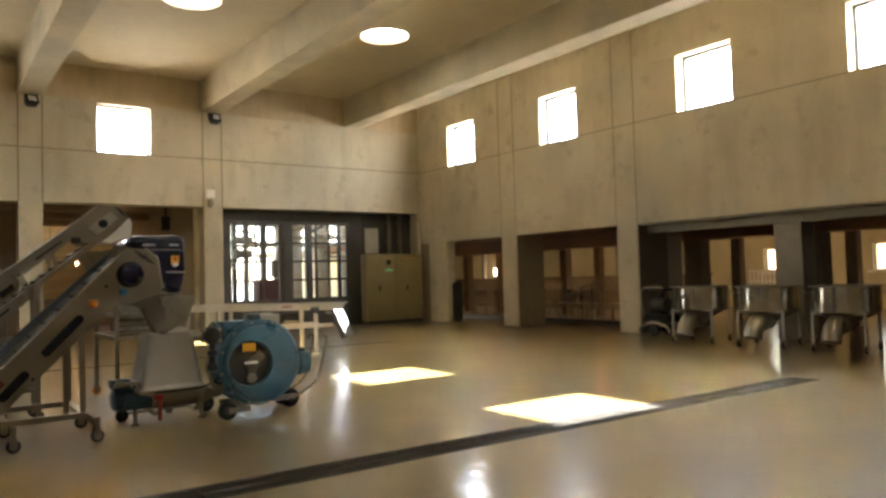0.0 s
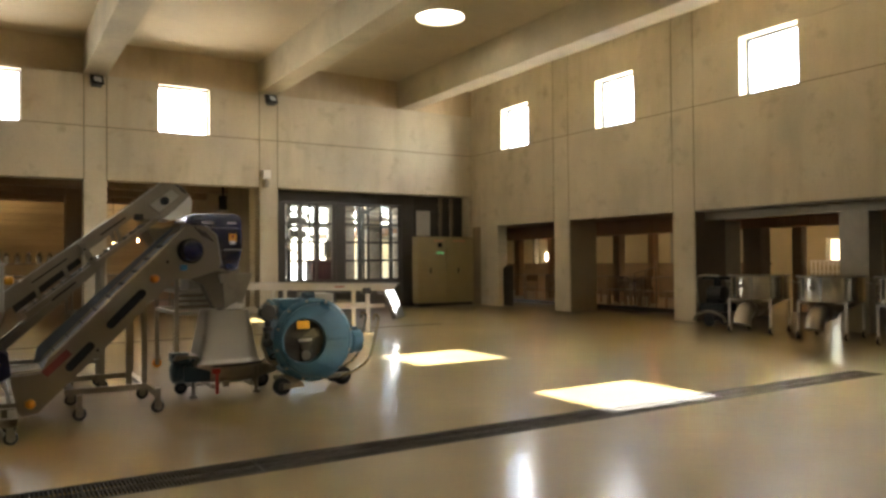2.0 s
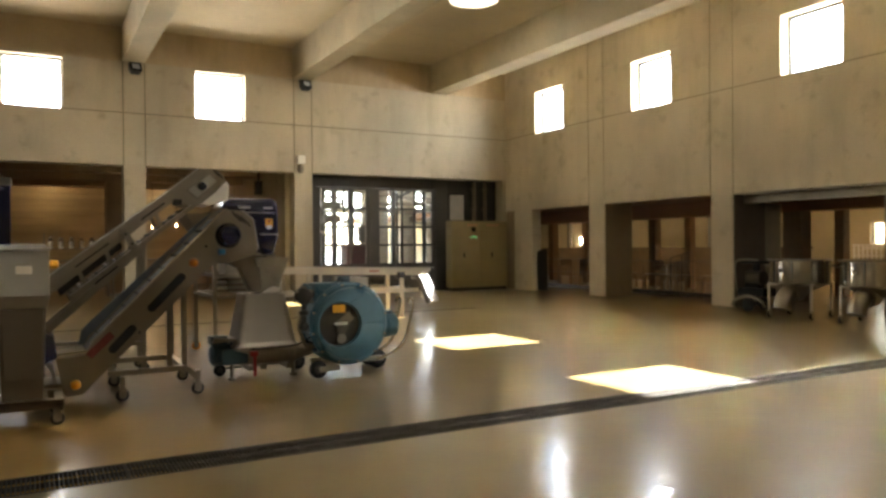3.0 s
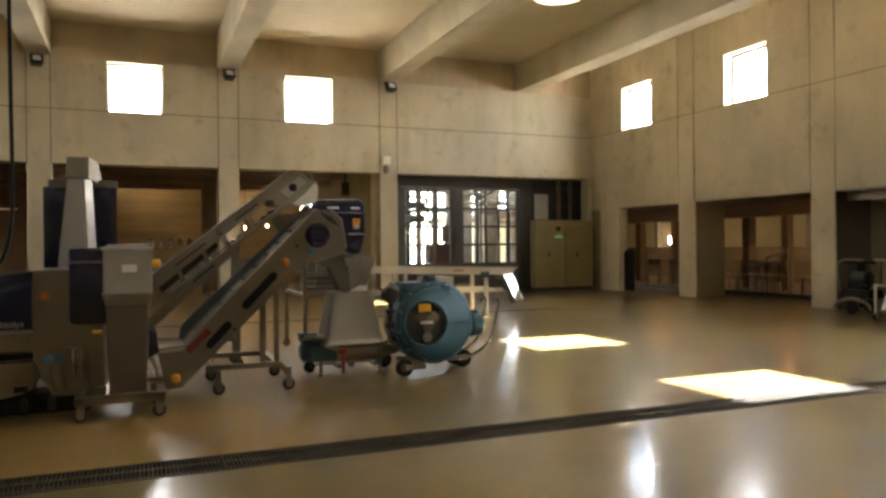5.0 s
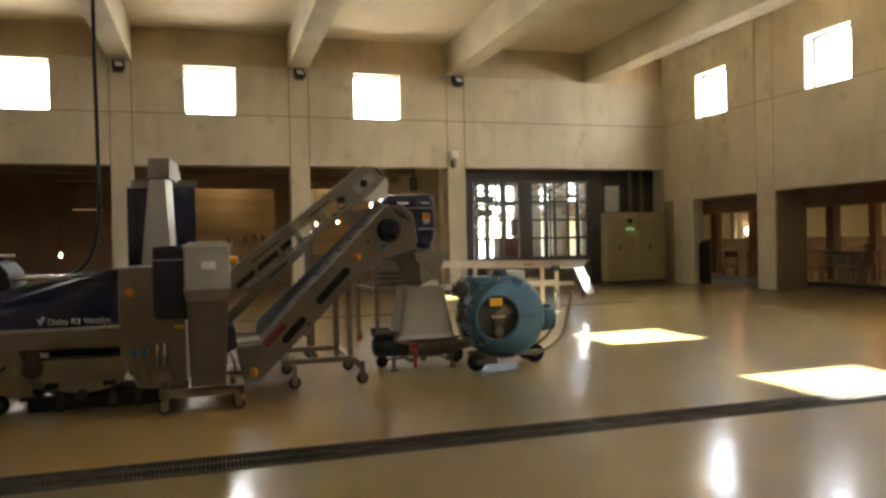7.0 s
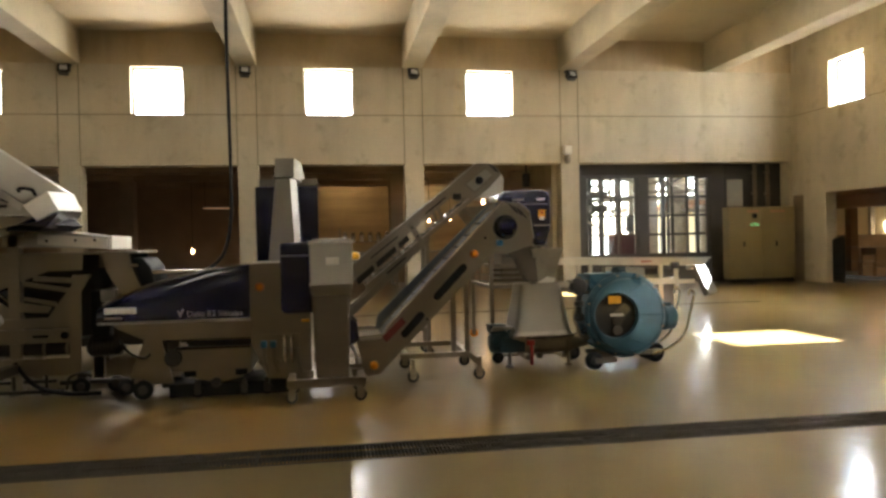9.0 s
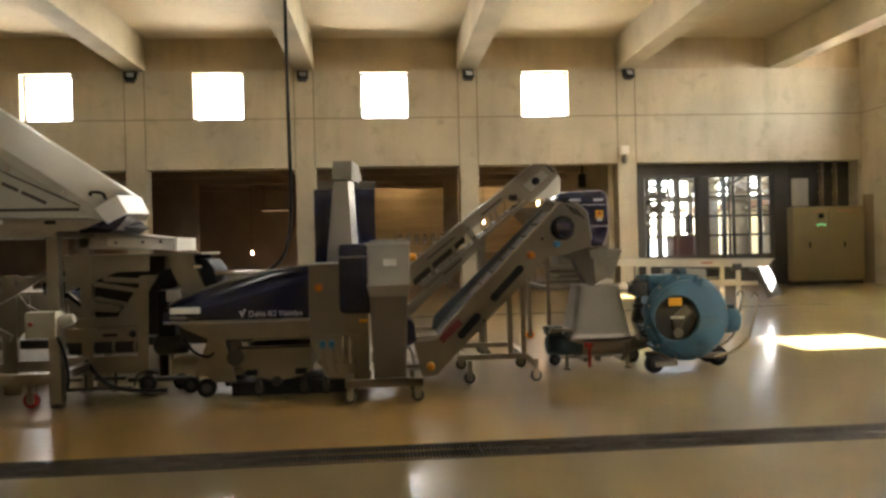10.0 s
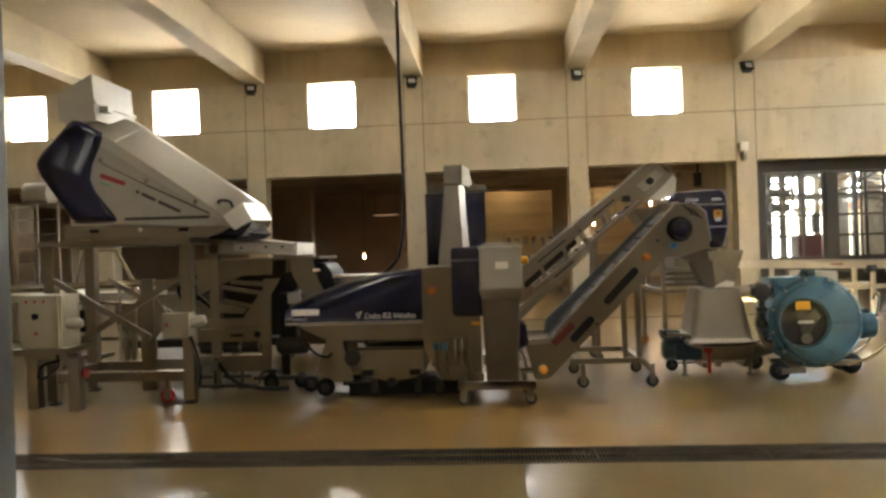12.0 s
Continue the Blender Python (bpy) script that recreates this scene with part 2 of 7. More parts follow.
CHAR = mat("charcoal_plastic", (0.03, 0.03, 0.03), 0.5, var=0.2, scale=6, bump=0.03)
GUARD = mat("grey_blue_guard", (0.10, 0.115, 0.135), 0.45, var=0.2, scale=5, bump=0.04)
RED_CEIL = mat("russet_plaster", (0.24, 0.12, 0.055), 0.8, var=0.25, scale=0.9, bump=0.12)
PILOT = glow("green_pilot", (0.25, 1.0, 0.4), 0.012)
BULB = glow("warm_bulb", (1.0, 0.56, 0.24), 1.2)
AMBER = glow("amber_glass", (1.0, 0.42, 0.11), 0.16)
SLIT_GLOW = glow("slit_glow", (1.0, 0.85, 0.62), 2.5)
SCONCE = glow("sconce_glow", (1.0, 0.62, 0.28), 0.1)
GALLERY_FILL = glow("gallery_fill_glow", (1.0, 0.72, 0.4), 3.3)
STRIP_HIDDEN = glow("hidden_tube", (1.0, 0.72, 0.38), 1.6)
STRIP = glow("lamp_tube", (1.0, 0.6, 0.32), 0.005)


# ---- mesh helpers ----
BASE = {}


class Shape:
    """A bmesh with a few solid builders in world metres."""

    def __init__(self):
        self.bm = bmesh.new()

    def box(self, x0, x1, y0, y1, z0, z1, bevel=0.0, turn=None):
        r = bmesh.ops.create_cube(self.bm, size=1.0)["verts"]
        c, s = Vector(((x0 + x1) / 2, (y0 + y1) / 2, (z0 + z1) / 2)), Vector((abs(x1 - x0), abs(y1 - y0), abs(z1 - z0)))
        for v in r:
            v.co = Vector((v.co.x * s.x, v.co.y * s.y, v.co.z * s.z))
            if turn is not None:
                v.co = turn @ v.co
            v.co += c
        if bevel:
            e = list({e for v in r for e in v.link_edges})
            bmesh.ops.bevel(self.bm, geom=e, offset=bevel, segments=2, profile=0.7, affect="EDGES")
        return self

    def bar(self, p, q, w, h, bevel=0.0, up=(0, 0, 1)):
        """A rectangular bar from p to q, w across and h high."""
        p, q = Vector(p), Vector(q)
        d = (q - p).normalized()
        u = Vector(up)
        if abs(d.dot(u)) > 0.98:
            u = Vector((0, 1, 0))
        s = d.cross(u).normalized()
        u = s.cross(d)
        vs = []
        for e in (p, q):
            for a, b in ((-1, -1), (1, -1), (1, 1), (-1, 1)):
                vs.append(self.bm.verts.new(e + s * (a * w / 2) + u * (b * h / 2)))
        fs = [vs[3::-1], vs[4:]] + [[vs[i], vs[(i + 1) % 4], vs[4 + (i + 1) % 4], vs[4 + i]] for i in range(4)]
        for f in fs:
            self.bm.faces.new(f)
        if bevel:
            e = list({e for v in vs for e in v.link_edges})
            bmesh.ops.bevel(self.bm, geom=e, offset=bevel, segments=2, profile=0.7, affect="EDGES")
        return self

    def cyl(self, p, q, r, r2=None, seg=20, cap=True):
        p, q = Vector(p), Vector(q)
        d = q - p
        m = Matrix.Translation((p + q) / 2) @ d.to_track_quat("Z", "Y").to_matrix().to_4x4()
        bmesh.ops.create_cone(self.bm, cap_ends=cap, segments=seg, radius1=r, radius2=r if r2 is None else r2, depth=d.length, matrix=m)
        return self

    def prism(self, pts, y0, y1, bevel=0.0, axis="y", seg=2):
        """A polygon in x and z (or y and z) drawn out along y (or x)."""
        def at(a, b, c):
            return (a, c, b) if axis == "y" else (c, a, b)
        lo = [self.bm.verts.new(at(a, b, y0)) for a, b in pts]
        hi = [self.bm.verts.new(at(a, b, y1)) for a, b in pts]
        n = len(pts)
        self.bm.faces.new(lo)
        self.bm.faces.new(hi[::-1])
        for i in range(n):
            self.bm.faces.new((lo[i], hi[i], hi[(i + 1) % n], lo[(i + 1) % n]))
        if bevel:
            e = list({e for v in lo + hi for e in v.link_edges})
            bmesh.ops.bevel(self.bm, geom=e, offset=bevel, segments=seg, profile=0.7 if seg == 2 else 0.5, affect="EDGES", clamp_overlap=True)
        return self

    def loft(self, a, b):
        """A solid between two polygons with as many corners."""
        lo, hi = [self.bm.verts.new(p) for p in a], [self.bm.verts.new(p) for p in b]
        n = len(a)
        self.bm.faces.new(lo[::-1])
        self.bm.faces.new(hi)
        for i in range(n):
            self.bm.faces.new((lo[i], lo[(i + 1) % n], hi[(i + 1) % n], hi[i]))
        return self

    def open_loft(self, a, b, t=0.004):
        """The thin walls between two polygons, open at both ends."""
        n = len(a)
        ca, cb = sum((Vector(p) for p in a), Vector()) / n, sum((Vector(p) for p in b), Vector()) / n
        rings = []
        for ring, c in ((a, ca), (b, cb)):
            rings.append([self.bm.verts.new(p) for p in ring])
            rings.append([self.bm.verts.new(Vector(p) + (c - Vector(p)).normalized() * t * 1.6) for p in ring])
        ao, ai, bo, bi = rings
        for i in range(n):
            j = (i + 1) % n
            for f in ((ao[i], ao[j], bo[j], bo[i]), (ai[j], ai[i], bi[i], bi[j]), (ao[j], ao[i], ai[i], ai[j]), (bo[i], bo[j], bi[j], bi[i])):
                self.bm.faces.new(f)
        return self

    def tube(self, pts, r, seg=10, smooth=True):
        pts = [Vector(p) for p in pts]
        if smooth and len(pts) > 2:
            out = []
            for i in range(len(pts) - 1):
                a, b, c, d = pts[max(i - 1, 0)], pts[i], pts[i + 1], pts[min(i + 2, len(pts) - 1)]
                for k in range(5):
                    t = k / 5
                    out.append(0.5 * ((2 * b) + (c - a) * t + (2 * a - 5 * b + 4 * c - d) * t * t + (3 * b - a - 3 * c + d) * t ** 3))
            pts = out + [pts[-1]]
        rings, ref = [], None
        for i, p in enumerate(pts):
            d = (pts[min(i + 1, len(pts) - 1)] - pts[max(i - 1, 0)]).normalized()
            if ref is None:
                ref = d.orthogonal().normalized()
            ref = (ref - d * ref.dot(d)).normalized()
            s = d.cross(ref)
            rings.append([self.bm.verts.new(p + (ref * math.cos(a) + s * math.sin(a)) * r) for a in (2 * math.pi * k / seg for k in range(seg))])
        for a, b in zip(rings, rings[1:]):
            for k in range(seg):
                self.bm.faces.new((a[k], a[(k + 1) % seg], b[(k + 1) % seg], b[k]))
        self.bm.faces.new(rings[0][::-1])
        self.bm.faces.new(rings[-1])
        return self

    def lathe(self, c, axis, prof, seg=40, loop=False):
        """A profile of (along, radius) turned round the axis through c; loop: a closed ring with a hole."""
        q = Vector(axis).to_track_quat("Z", "Y")
        rings = []
        for h, r in prof:
            rings.append([self.bm.verts.new(Vector(c) + q @ Vector((r * math.cos(2 * math.pi * k / seg), r * math.sin(2 * math.pi * k / seg), h))) for k in range(seg)])
        for a, b in zip(rings, rings[1:]):
            for k in range(seg):
                self.bm.faces.new((a[k], a[(k + 1) % seg], b[(k + 1) % seg], b[k]))
        if loop:
            a, b = rings[-1], rings[0]
            for k in range(seg):
                self.bm.faces.new((a[k], a[(k + 1) % seg], b[(k + 1) % seg], b[k]))
        else:
            self.bm.faces.new(rings[0][::-1])
            self.bm.faces.new(rings[-1])
        return self

    def sheet(self, place, us, zs, holes, depth):
        """A slab with square holes. place(u, z, d) gives the point at depth d; holes: (u0, u1, z0, z1)."""
        us, zs = sorted({*us, *(h[0] for h in holes), *(h[1] for h in holes)}), sorted({*zs, *(h[2] for h in holes), *(h[3] for h in holes)})
        us, zs = [u for u in us], [z for z in zs]
        def solid(i, j):
            if not (0 <= i < len(us) - 1 and 0 <= j < len(zs) - 1):
                return False
            u, z = (us[i] + us[i + 1]) / 2, (zs[j] + zs[j + 1]) / 2
            return not any(h[0] < u < h[1] and h[2] < z < h[3] for h in holes)
        cache = {}
        def v(i, j, d):
            if (i, j, d) not in cache:
                cache[i, j, d] = self.bm.verts.new(place(us[i], zs[j], d * depth))
            return cache[i, j, d]
        for i in range(len(us) - 1):
            for j in range(len(zs) - 1):
                if not solid(i, j):
                    continue
                self.bm.faces.new((v(i, j, 0), v(i + 1, j, 0), v(i + 1, j + 1, 0), v(i, j + 1, 0)))
                self.bm.faces.new((v(i, j + 1, 1), v(i + 1, j + 1, 1), v(i + 1, j, 1), v(i, j, 1)))
                for di, dj, a, b in ((-1, 0, (i, j), (i, j + 1)), (1, 0, (i + 1, j + 1), (i + 1, j)), (0, -1, (i + 1, j), (i, j)), (0, 1, (i, j + 1), (i + 1, j + 1))):
                    if not solid(i + di, j + dj):
                        self.bm.faces.new((v(*a, 0), v(*b, 0), v(*b, 1), v(*a, 1)))
        return self


def mesh_ob(name, shape, material, base=(0, 0, 0), smooth=None):
    bm = shape.bm
    bmesh.ops.recalc_face_normals(bm, faces=bm.faces)
    bmesh.ops.translate(bm, verts=bm.verts, vec=-Vector(base))
    me = bpy.data.meshes.new(name)
    bm.to_mesh(me)
    bm.free()
    me.materials.append(material)
    if smooth is not None:
        me.polygons.foreach_set("use_smooth", [True] * len(me.polygons))
        me.set_sharp_from_angle(angle=radians(smooth))
    return new(name, me)


def thing(name, base, label, category, group="", kind=""):
    ob = new(name)
    ob.location = base
    ob.empty_display_size = 0.1
    BASE[ob.name] = base
    return tagged(ob, label, category, group, kind)


def part(name, shape, material, parent, label="", smooth=35):
    ob = mesh_ob(name, shape, material, BASE[parent.name], smooth)
    ob.parent = parent
    BASE[ob.name] = BASE[parent.name]
    return tagged(ob, label)


def solo(name, shape, material, label, category, group="", kind="", smooth=35, base=(0, 0, 0)):
    """A thing of one mesh."""
    ob = mesh_ob(name, shape, material, base, smooth)
    ob.location = base
    BASE[ob.name] = base
    return tagged(ob, label, category, group, kind)


def words(text, size, material, parent, m, name="lettering", label=""):
    """Raised lettering in the built-in font, as a mesh part; m is its pose in the world."""
    cu = bpy.data.curves.new(name, "FONT")
    cu.body, cu.size, cu.extrude = text, size, 0.0015
    tmp = new(name + "_curve", cu)
    me = bpy.data.meshes.new_from_object(tmp.evaluated_get(bpy.context.evaluated_depsgraph_get()))
    bpy.data.objects.remove(tmp)
    me.transform(Matrix.Translation(-Vector(BASE[parent.name])) @ m)
    me.materials.clear()
    me.materials.append(material)
    ob = new(name, me)
    ob.parent = parent
    return tagged(ob, label)


# ---- plan ----
YA, XB = 19.5, 12.97          # faces of the long wall and the side wall
ZC, ZL = 6.75, 5.9            # ceiling, ledge
OA, OB = 3.38, 2.41           # heads of the openings
ZJ = 4.66                     # cast joint and window sills
XL, YS = -19.3, -14.0          # the other two walls
COLS = [2.13 + 4.26 * k for k in range(-5, 2)]   # columns of the long wall
BEAMS = [2.13 + 4.25 * k for k in range(-4, 3)]
WINB = [17.26, 13.23, 9.03, 5.52, 1.4]           # windows of the side wall
WINA = [4.2 + 4.25 * k for k in range(-5, 1)]

# ---- floor ----
GY0, GY1, GX0, GX1 = 4.70, 5.08, -9.0, 8.85
s = Shape()
s.box(XL, 31, YS, GY0, -0.25, 0).box(XL, 31, GY1, 34, -0.25, 0).box(GX1, 31, GY0, GY1, -0.25, 0).box(XL, GX0, GY0, GY1, -0.25, 0)
solo("floor", s, FLOOR, "polished ochre concrete floor with a soft shine", "floor", kind="structure", smooth=None)
s = Shape().box(GX0, GX1, GY0, GY1, -0.3, -0.12)
solo("drain_pit", s, PIT, "dark bottom of the floor drain channel", "drain", kind="structure", smooth=None)
s = Shape().box(-400, 400, -400, 400, -0.6, -0.3)
solo("ground", s, GROUND, "pale concrete yard round the building", "ground", kind="structure", smooth=None)


def place_a(u, z, d):
    return (u, YA + d, z)


def place_b(u, z, d):
    return (XB + d, u, z)


WIN_A = [(c - 0.625, c + 0.625, ZJ, ZL - 0.05) for c in WINA]
WIN_B = [(c - 0.64, c + 0.64, ZJ, 5.86) for c in WINB]
C2 = 0.25
# bays of the long wall: openings between columns
OPEN_A = [(COLS[i] + C2, COLS[i + 1] - C2, 0.0, OA) for i in range(len(COLS) - 1)] + [(COLS[-1] + C2, 12.88, 0.0, OA)]
s = Shape().sheet(lambda u, z, d: place_a(u, z, d + 0.02), [XL, XB + 0.5], [0, ZL], WIN_A + OPEN_A, 0.43)
wall_a = solo("wall_north", s, CONCRETE, "tall cast concrete wall with square high windows above column bays", "wall", kind="structure", smooth=None)
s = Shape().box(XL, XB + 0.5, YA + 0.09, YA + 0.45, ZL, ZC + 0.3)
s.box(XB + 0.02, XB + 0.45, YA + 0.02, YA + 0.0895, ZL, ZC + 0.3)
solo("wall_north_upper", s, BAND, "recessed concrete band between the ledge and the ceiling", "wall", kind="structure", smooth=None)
G = 0.016
for i, c in enumerate(COLS):
    for z0, z1 in ((0.0, OA), (OA, ZJ), (ZJ, ZL)):
        part("panel", Shape().box(c - C2 + (0 if z0 == 0 else G), c + C2 - (0 if z0 == 0 else G), YA, YA + 0.02, z0 + (0 if z0 == 0 else G), z1 - G), CONCRETE, wall_a, smooth=None)
    u0, u1 = c + C2 + G, (COLS[i + 1] - C2 - G if i + 1 < len(COLS) else XB - 0.003)
    part("panel", Shape().sheet(place_a, [u0, u1], [OA + 0.0, ZJ - G], [], 0.02), CONCRETE, wall_a, smooth=None)
    part("joint", Shape().box(c - C2 + G, u1, YA + 0.012, YA + 0.0205, ZJ - G - 0.004, ZJ + 0.006), JOINT, wall_a, smooth=None)
    for e in (c - C2, c + C2):
        part("joint", Shape().box(e - G * 0.7, e + G * 0.7, YA + 0.012, YA + 0.0205, OA, ZL), JOINT, wall_a, smooth=None)
    part("panel", Shape().sheet(place_a, [u0, u1], [ZJ + 0.008, ZL], [(w[0], w[1], ZJ + 0.008, w[3]) for w in WIN_A if u0 < w[0] < u1], 0.02), CONCRETE, wall_a, smooth=None)

OPEN_B = [(15.53, 18.1, 0, OB), (11.44, 14.9, 0, OB), (3.25, 10.84, 0, OB), (-0.85, 2.6, 0, OB)]
s = Shape().sheet(lambda u, z, d: place_b(u, z, d + 0.02), [YS, YA + 0.02], [0, ZC + 0.3], WIN_B + OPEN_B, 0.30)
wall_b = solo("wall_east", s, CONCRETE_B, "cast concrete side wall with square windows over a low arcade", "wall", kind="structure", smooth=None)
edges_b = [YA - 0.003, 15.52, 14.92, 11.44, 10.84, 3.25, 2.65, -0.85, -1.45]
for i in range(len(edges_b) - 1):
    u1, u0 = edges_b[i] - G, edges_b[i + 1] + G
    pier = i % 2 == 1
    for z0, z1 in ((OB, ZJ), (ZJ, 5.86), (5.86, ZC)):
        hs = [w for w in WIN_B if u0 < w[0] and w[1] < u1 and z0 == ZJ]
        part("panel", Shape().sheet(place_b, [u0, u1], [z0 + G * 0.6, z1 - G * 0.6], [(h[0], h[1], z0 + G * 0.6, z1 - G * 0.6) for h in hs], 0.02), CONCRETE_B, wall_b, smooth=None)
    if pier:
        part("panel", Shape().box(XB, XB + 0.02, u0, u1, 0, OB - G), CONCRETE_B, wall_b, smooth=None)
    for w0, w1 in zip([u0, *(w[1] for w in WIN_B if u0 < w[0] and w[1] < u1)], [*(w[0] for w in WIN_B if u0 < w[0] and w[1] < u1), u1]):
        part("joint", Shape().box(XB + 0.012, XB + 0.0205, w0, w1, ZJ - G, ZJ + G), JOINT, wall_b, smooth=None)
    part("joint", Shape().box(XB + 0.012, XB + 0.0205, u0 - G * 1.6, u0 - G * 0.4, OB, ZC), JOINT, wall_b, smooth=None)
# deep piers of the arcade behind the wall face, shade in their colour
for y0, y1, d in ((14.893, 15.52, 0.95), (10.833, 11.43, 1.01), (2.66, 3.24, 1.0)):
    part("pier", Shape().box(XB + 0.025, XB + d, y0, y1, 0, OB + 0.048, 0.012), DARKPIER if y0 == 10.833 else PIER, wall_b, "stained pier darkened for the shade on its side" if y0 == 10.833 else "stained concrete pier darkened for shade", smooth=None)
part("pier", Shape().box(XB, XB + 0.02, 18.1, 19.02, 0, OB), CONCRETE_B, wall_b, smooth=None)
# dark strip in place of plain shade between the cabinet and the pier
part("corner_shade", Shape().box(XB + 0.008, XB + 0.02, 19.025, YA - 0.01, 0, OB), PIER, wall_b, "brown strip put in for the shade of the corner", smooth=None)

# the two walls out of view, and the wall round the drive-in corner
s = Shape().box(XL - 0.4, XL, YS - 0.4, 34, 0, ZC + 0.3)
solo("wall_west", s, CONCRETE, "plain concrete end wall", "wall", kind="structure", smooth=None)
s = Shape().box(XL, XB + 0.5, YS - 0.4, YS, 0, ZC + 0.3)
solo("wall_south", s, BAND, "plain concrete wall behind the entrance", "wall", kind="structure", smooth=None)

# ---- ceiling with round skylights ----
# row 14 is seen, 2.6 inferred; -8.8 is added behind to light machine fronts
SKY_Y = [14.0, 2.6, -8.8]
SKY_X = [b + 2.12 for b in BEAMS[:-1]] + [BEAMS[0] - 2.12]
RS = 0.55
bm = Shape()
xs = sorted({XL - 0.4, XB + 0.4, *(v for x in SKY_X for v in (x - 0.8, x + 0.8))})
ys = sorted({YS - 0.4, YA + 0.3, *(v for y in SKY_Y for v in (y - 0.8, y + 0.8))})
for z in (ZC, ZC + 0.25):
    grid = {(i, j): bm.bm.verts.new((x, y, z)) for i, x in enumerate(xs) for j, y in enumerate(ys)}
    for i in range(len(xs) - 1):
        for j in range(len(ys) - 1):
            cx, cy = (xs[i] + xs[i + 1]) / 2, (ys[j] + ys[j + 1]) / 2
            q = [grid[i, j], grid[i + 1, j], grid[i + 1, j + 1], grid[i, j + 1]]
            if any(abs(cx - x) < 0.1 for x in SKY_X) and any(abs(cy - y) < 0.1 for y in SKY_Y):
                ring = [bm.bm.verts.new((cx + RS * math.cos(a), cy + RS * math.sin(a), z)) for a in (radians(225 + 9 * k) for k in range(40))]
                for k in range(4):
                    arc = ring[k * 10:k * 10 + 11] if k < 3 else ring[30:] + ring[:1]
                    bm.bm.faces.new([q[k], q[(k + 1) % 4], *arc[::-1]])
            else:
                bm.bm.faces.new(q)
for x in SKY_X:
    for y in SKY_Y:
        bm.cyl((x, y, ZC), (x, y, ZC + 0.25), RS, seg=40, cap=False)
solo("ceiling", bm, SLAB, "cast concrete ceiling slab pierced by round skylights", "ceiling", kind="structure", smooth=None)
for i, b in enumerate(BEAMS):
    s = Shape().prism([(b - 0.26, ZL + 0.005), (b + 0.26, ZL + 0.005), (b + 0.26, ZC + 0.02), (b - 0.26, ZC + 0.02)], YS, YA + 0.085, 0.018)
    solo("ceiling_beam", s, BEAM, "deep cast concrete ceiling beam bearing on a column", "beam", "ceiling beams", kind="structure", smooth=None)
first = None
for x in SKY_X:
    for y in SKY_Y:
        if first is None:
            first = thing("skylight", (x, y, ZC), "round glowing skylight set in the concrete ceiling", "skylight", "round skylights")
            part("dome", Shape().lathe((x, y, ZC + 0.06), (0, 0, 1), [(0, RS - 0.012), (0.02, RS - 0.012), (0.12, RS * 0.6), (0.15, 0.05)]), SKYLIGHT, first)
            part("ring", Shape().lathe((x, y, ZC + 0.03), (0, 0, 1), [(0, RS - 0.002), (0.025, RS - 0.002), (0.025, RS - 0.03), (0, RS - 0.03)], loop=True), WHITE, first)
        else:
            copy_thing(first, Matrix.Translation((x, y, ZC)))


# ---- windows with daylight ----
def window(k, c, axis, z0, z1, half):
    """A square fixed window: frame, pane and the sky's light in its opening."""
    place = (lambda u, z, d: place_a(u, z, d)) if axis == "a" else (lambda u, z, d: place_b(u, z, d))
    base = place(c, z0, 0.3)
    w = thing("window_%d" % k, base, "square thin-framed fixed window high in the concrete wall", "window", "high windows", "structure")
    f = 0.05 if axis == "a" else 0.06
    d0 = 0.24
    part("window_frame", Shape().sheet(lambda u, z, d: place(u, z, d0 + d), [c - half, c + half], [z0, z1], [(c - half + f, c + half - f, z0 + f * 0.3, z1 - f)], 0.06), GREYPAINT if axis == "a" else POSTGREY, w, smooth=None)
    p = part("pane", Shape().sheet(lambda u, z, d: place(u, z, d0 + 0.03 + d), [c - half + f, c + half - f], [z0 + f * 0.3, z1 - f], [], 0.006), GLASS, w, smooth=None)
    p.visible_shadow = False
    lamp = new("daylight", bpy.data.lights.new("daylight", "AREA"))
    lamp.data.shape, lamp.data.size, lamp.data.size_y = "RECTANGLE", 2 * half + 0.1, z1 - z0 + 0.1
    lamp.data.energy, lamp.data.color = WINDOW_W, (1.0, 0.95, 0.85)
    at = Vector(place(c, (z0 + z1) / 2 + 0.15, 0.68))
    lamp.matrix_world = look(at, at + (Vector((0, -1, -0.1)) if axis == "a" else Vector((-1, 0, -0.2))))


WINDOW_W = 3.5
for k, c in enumerate(WINA):
    window(k + 1, c, "a", ZJ, ZL - 0.05, 0.625)
for k, c in enumerate(WINB):
    window(k + 11, c, "b", ZJ, 5.86, 0.64)


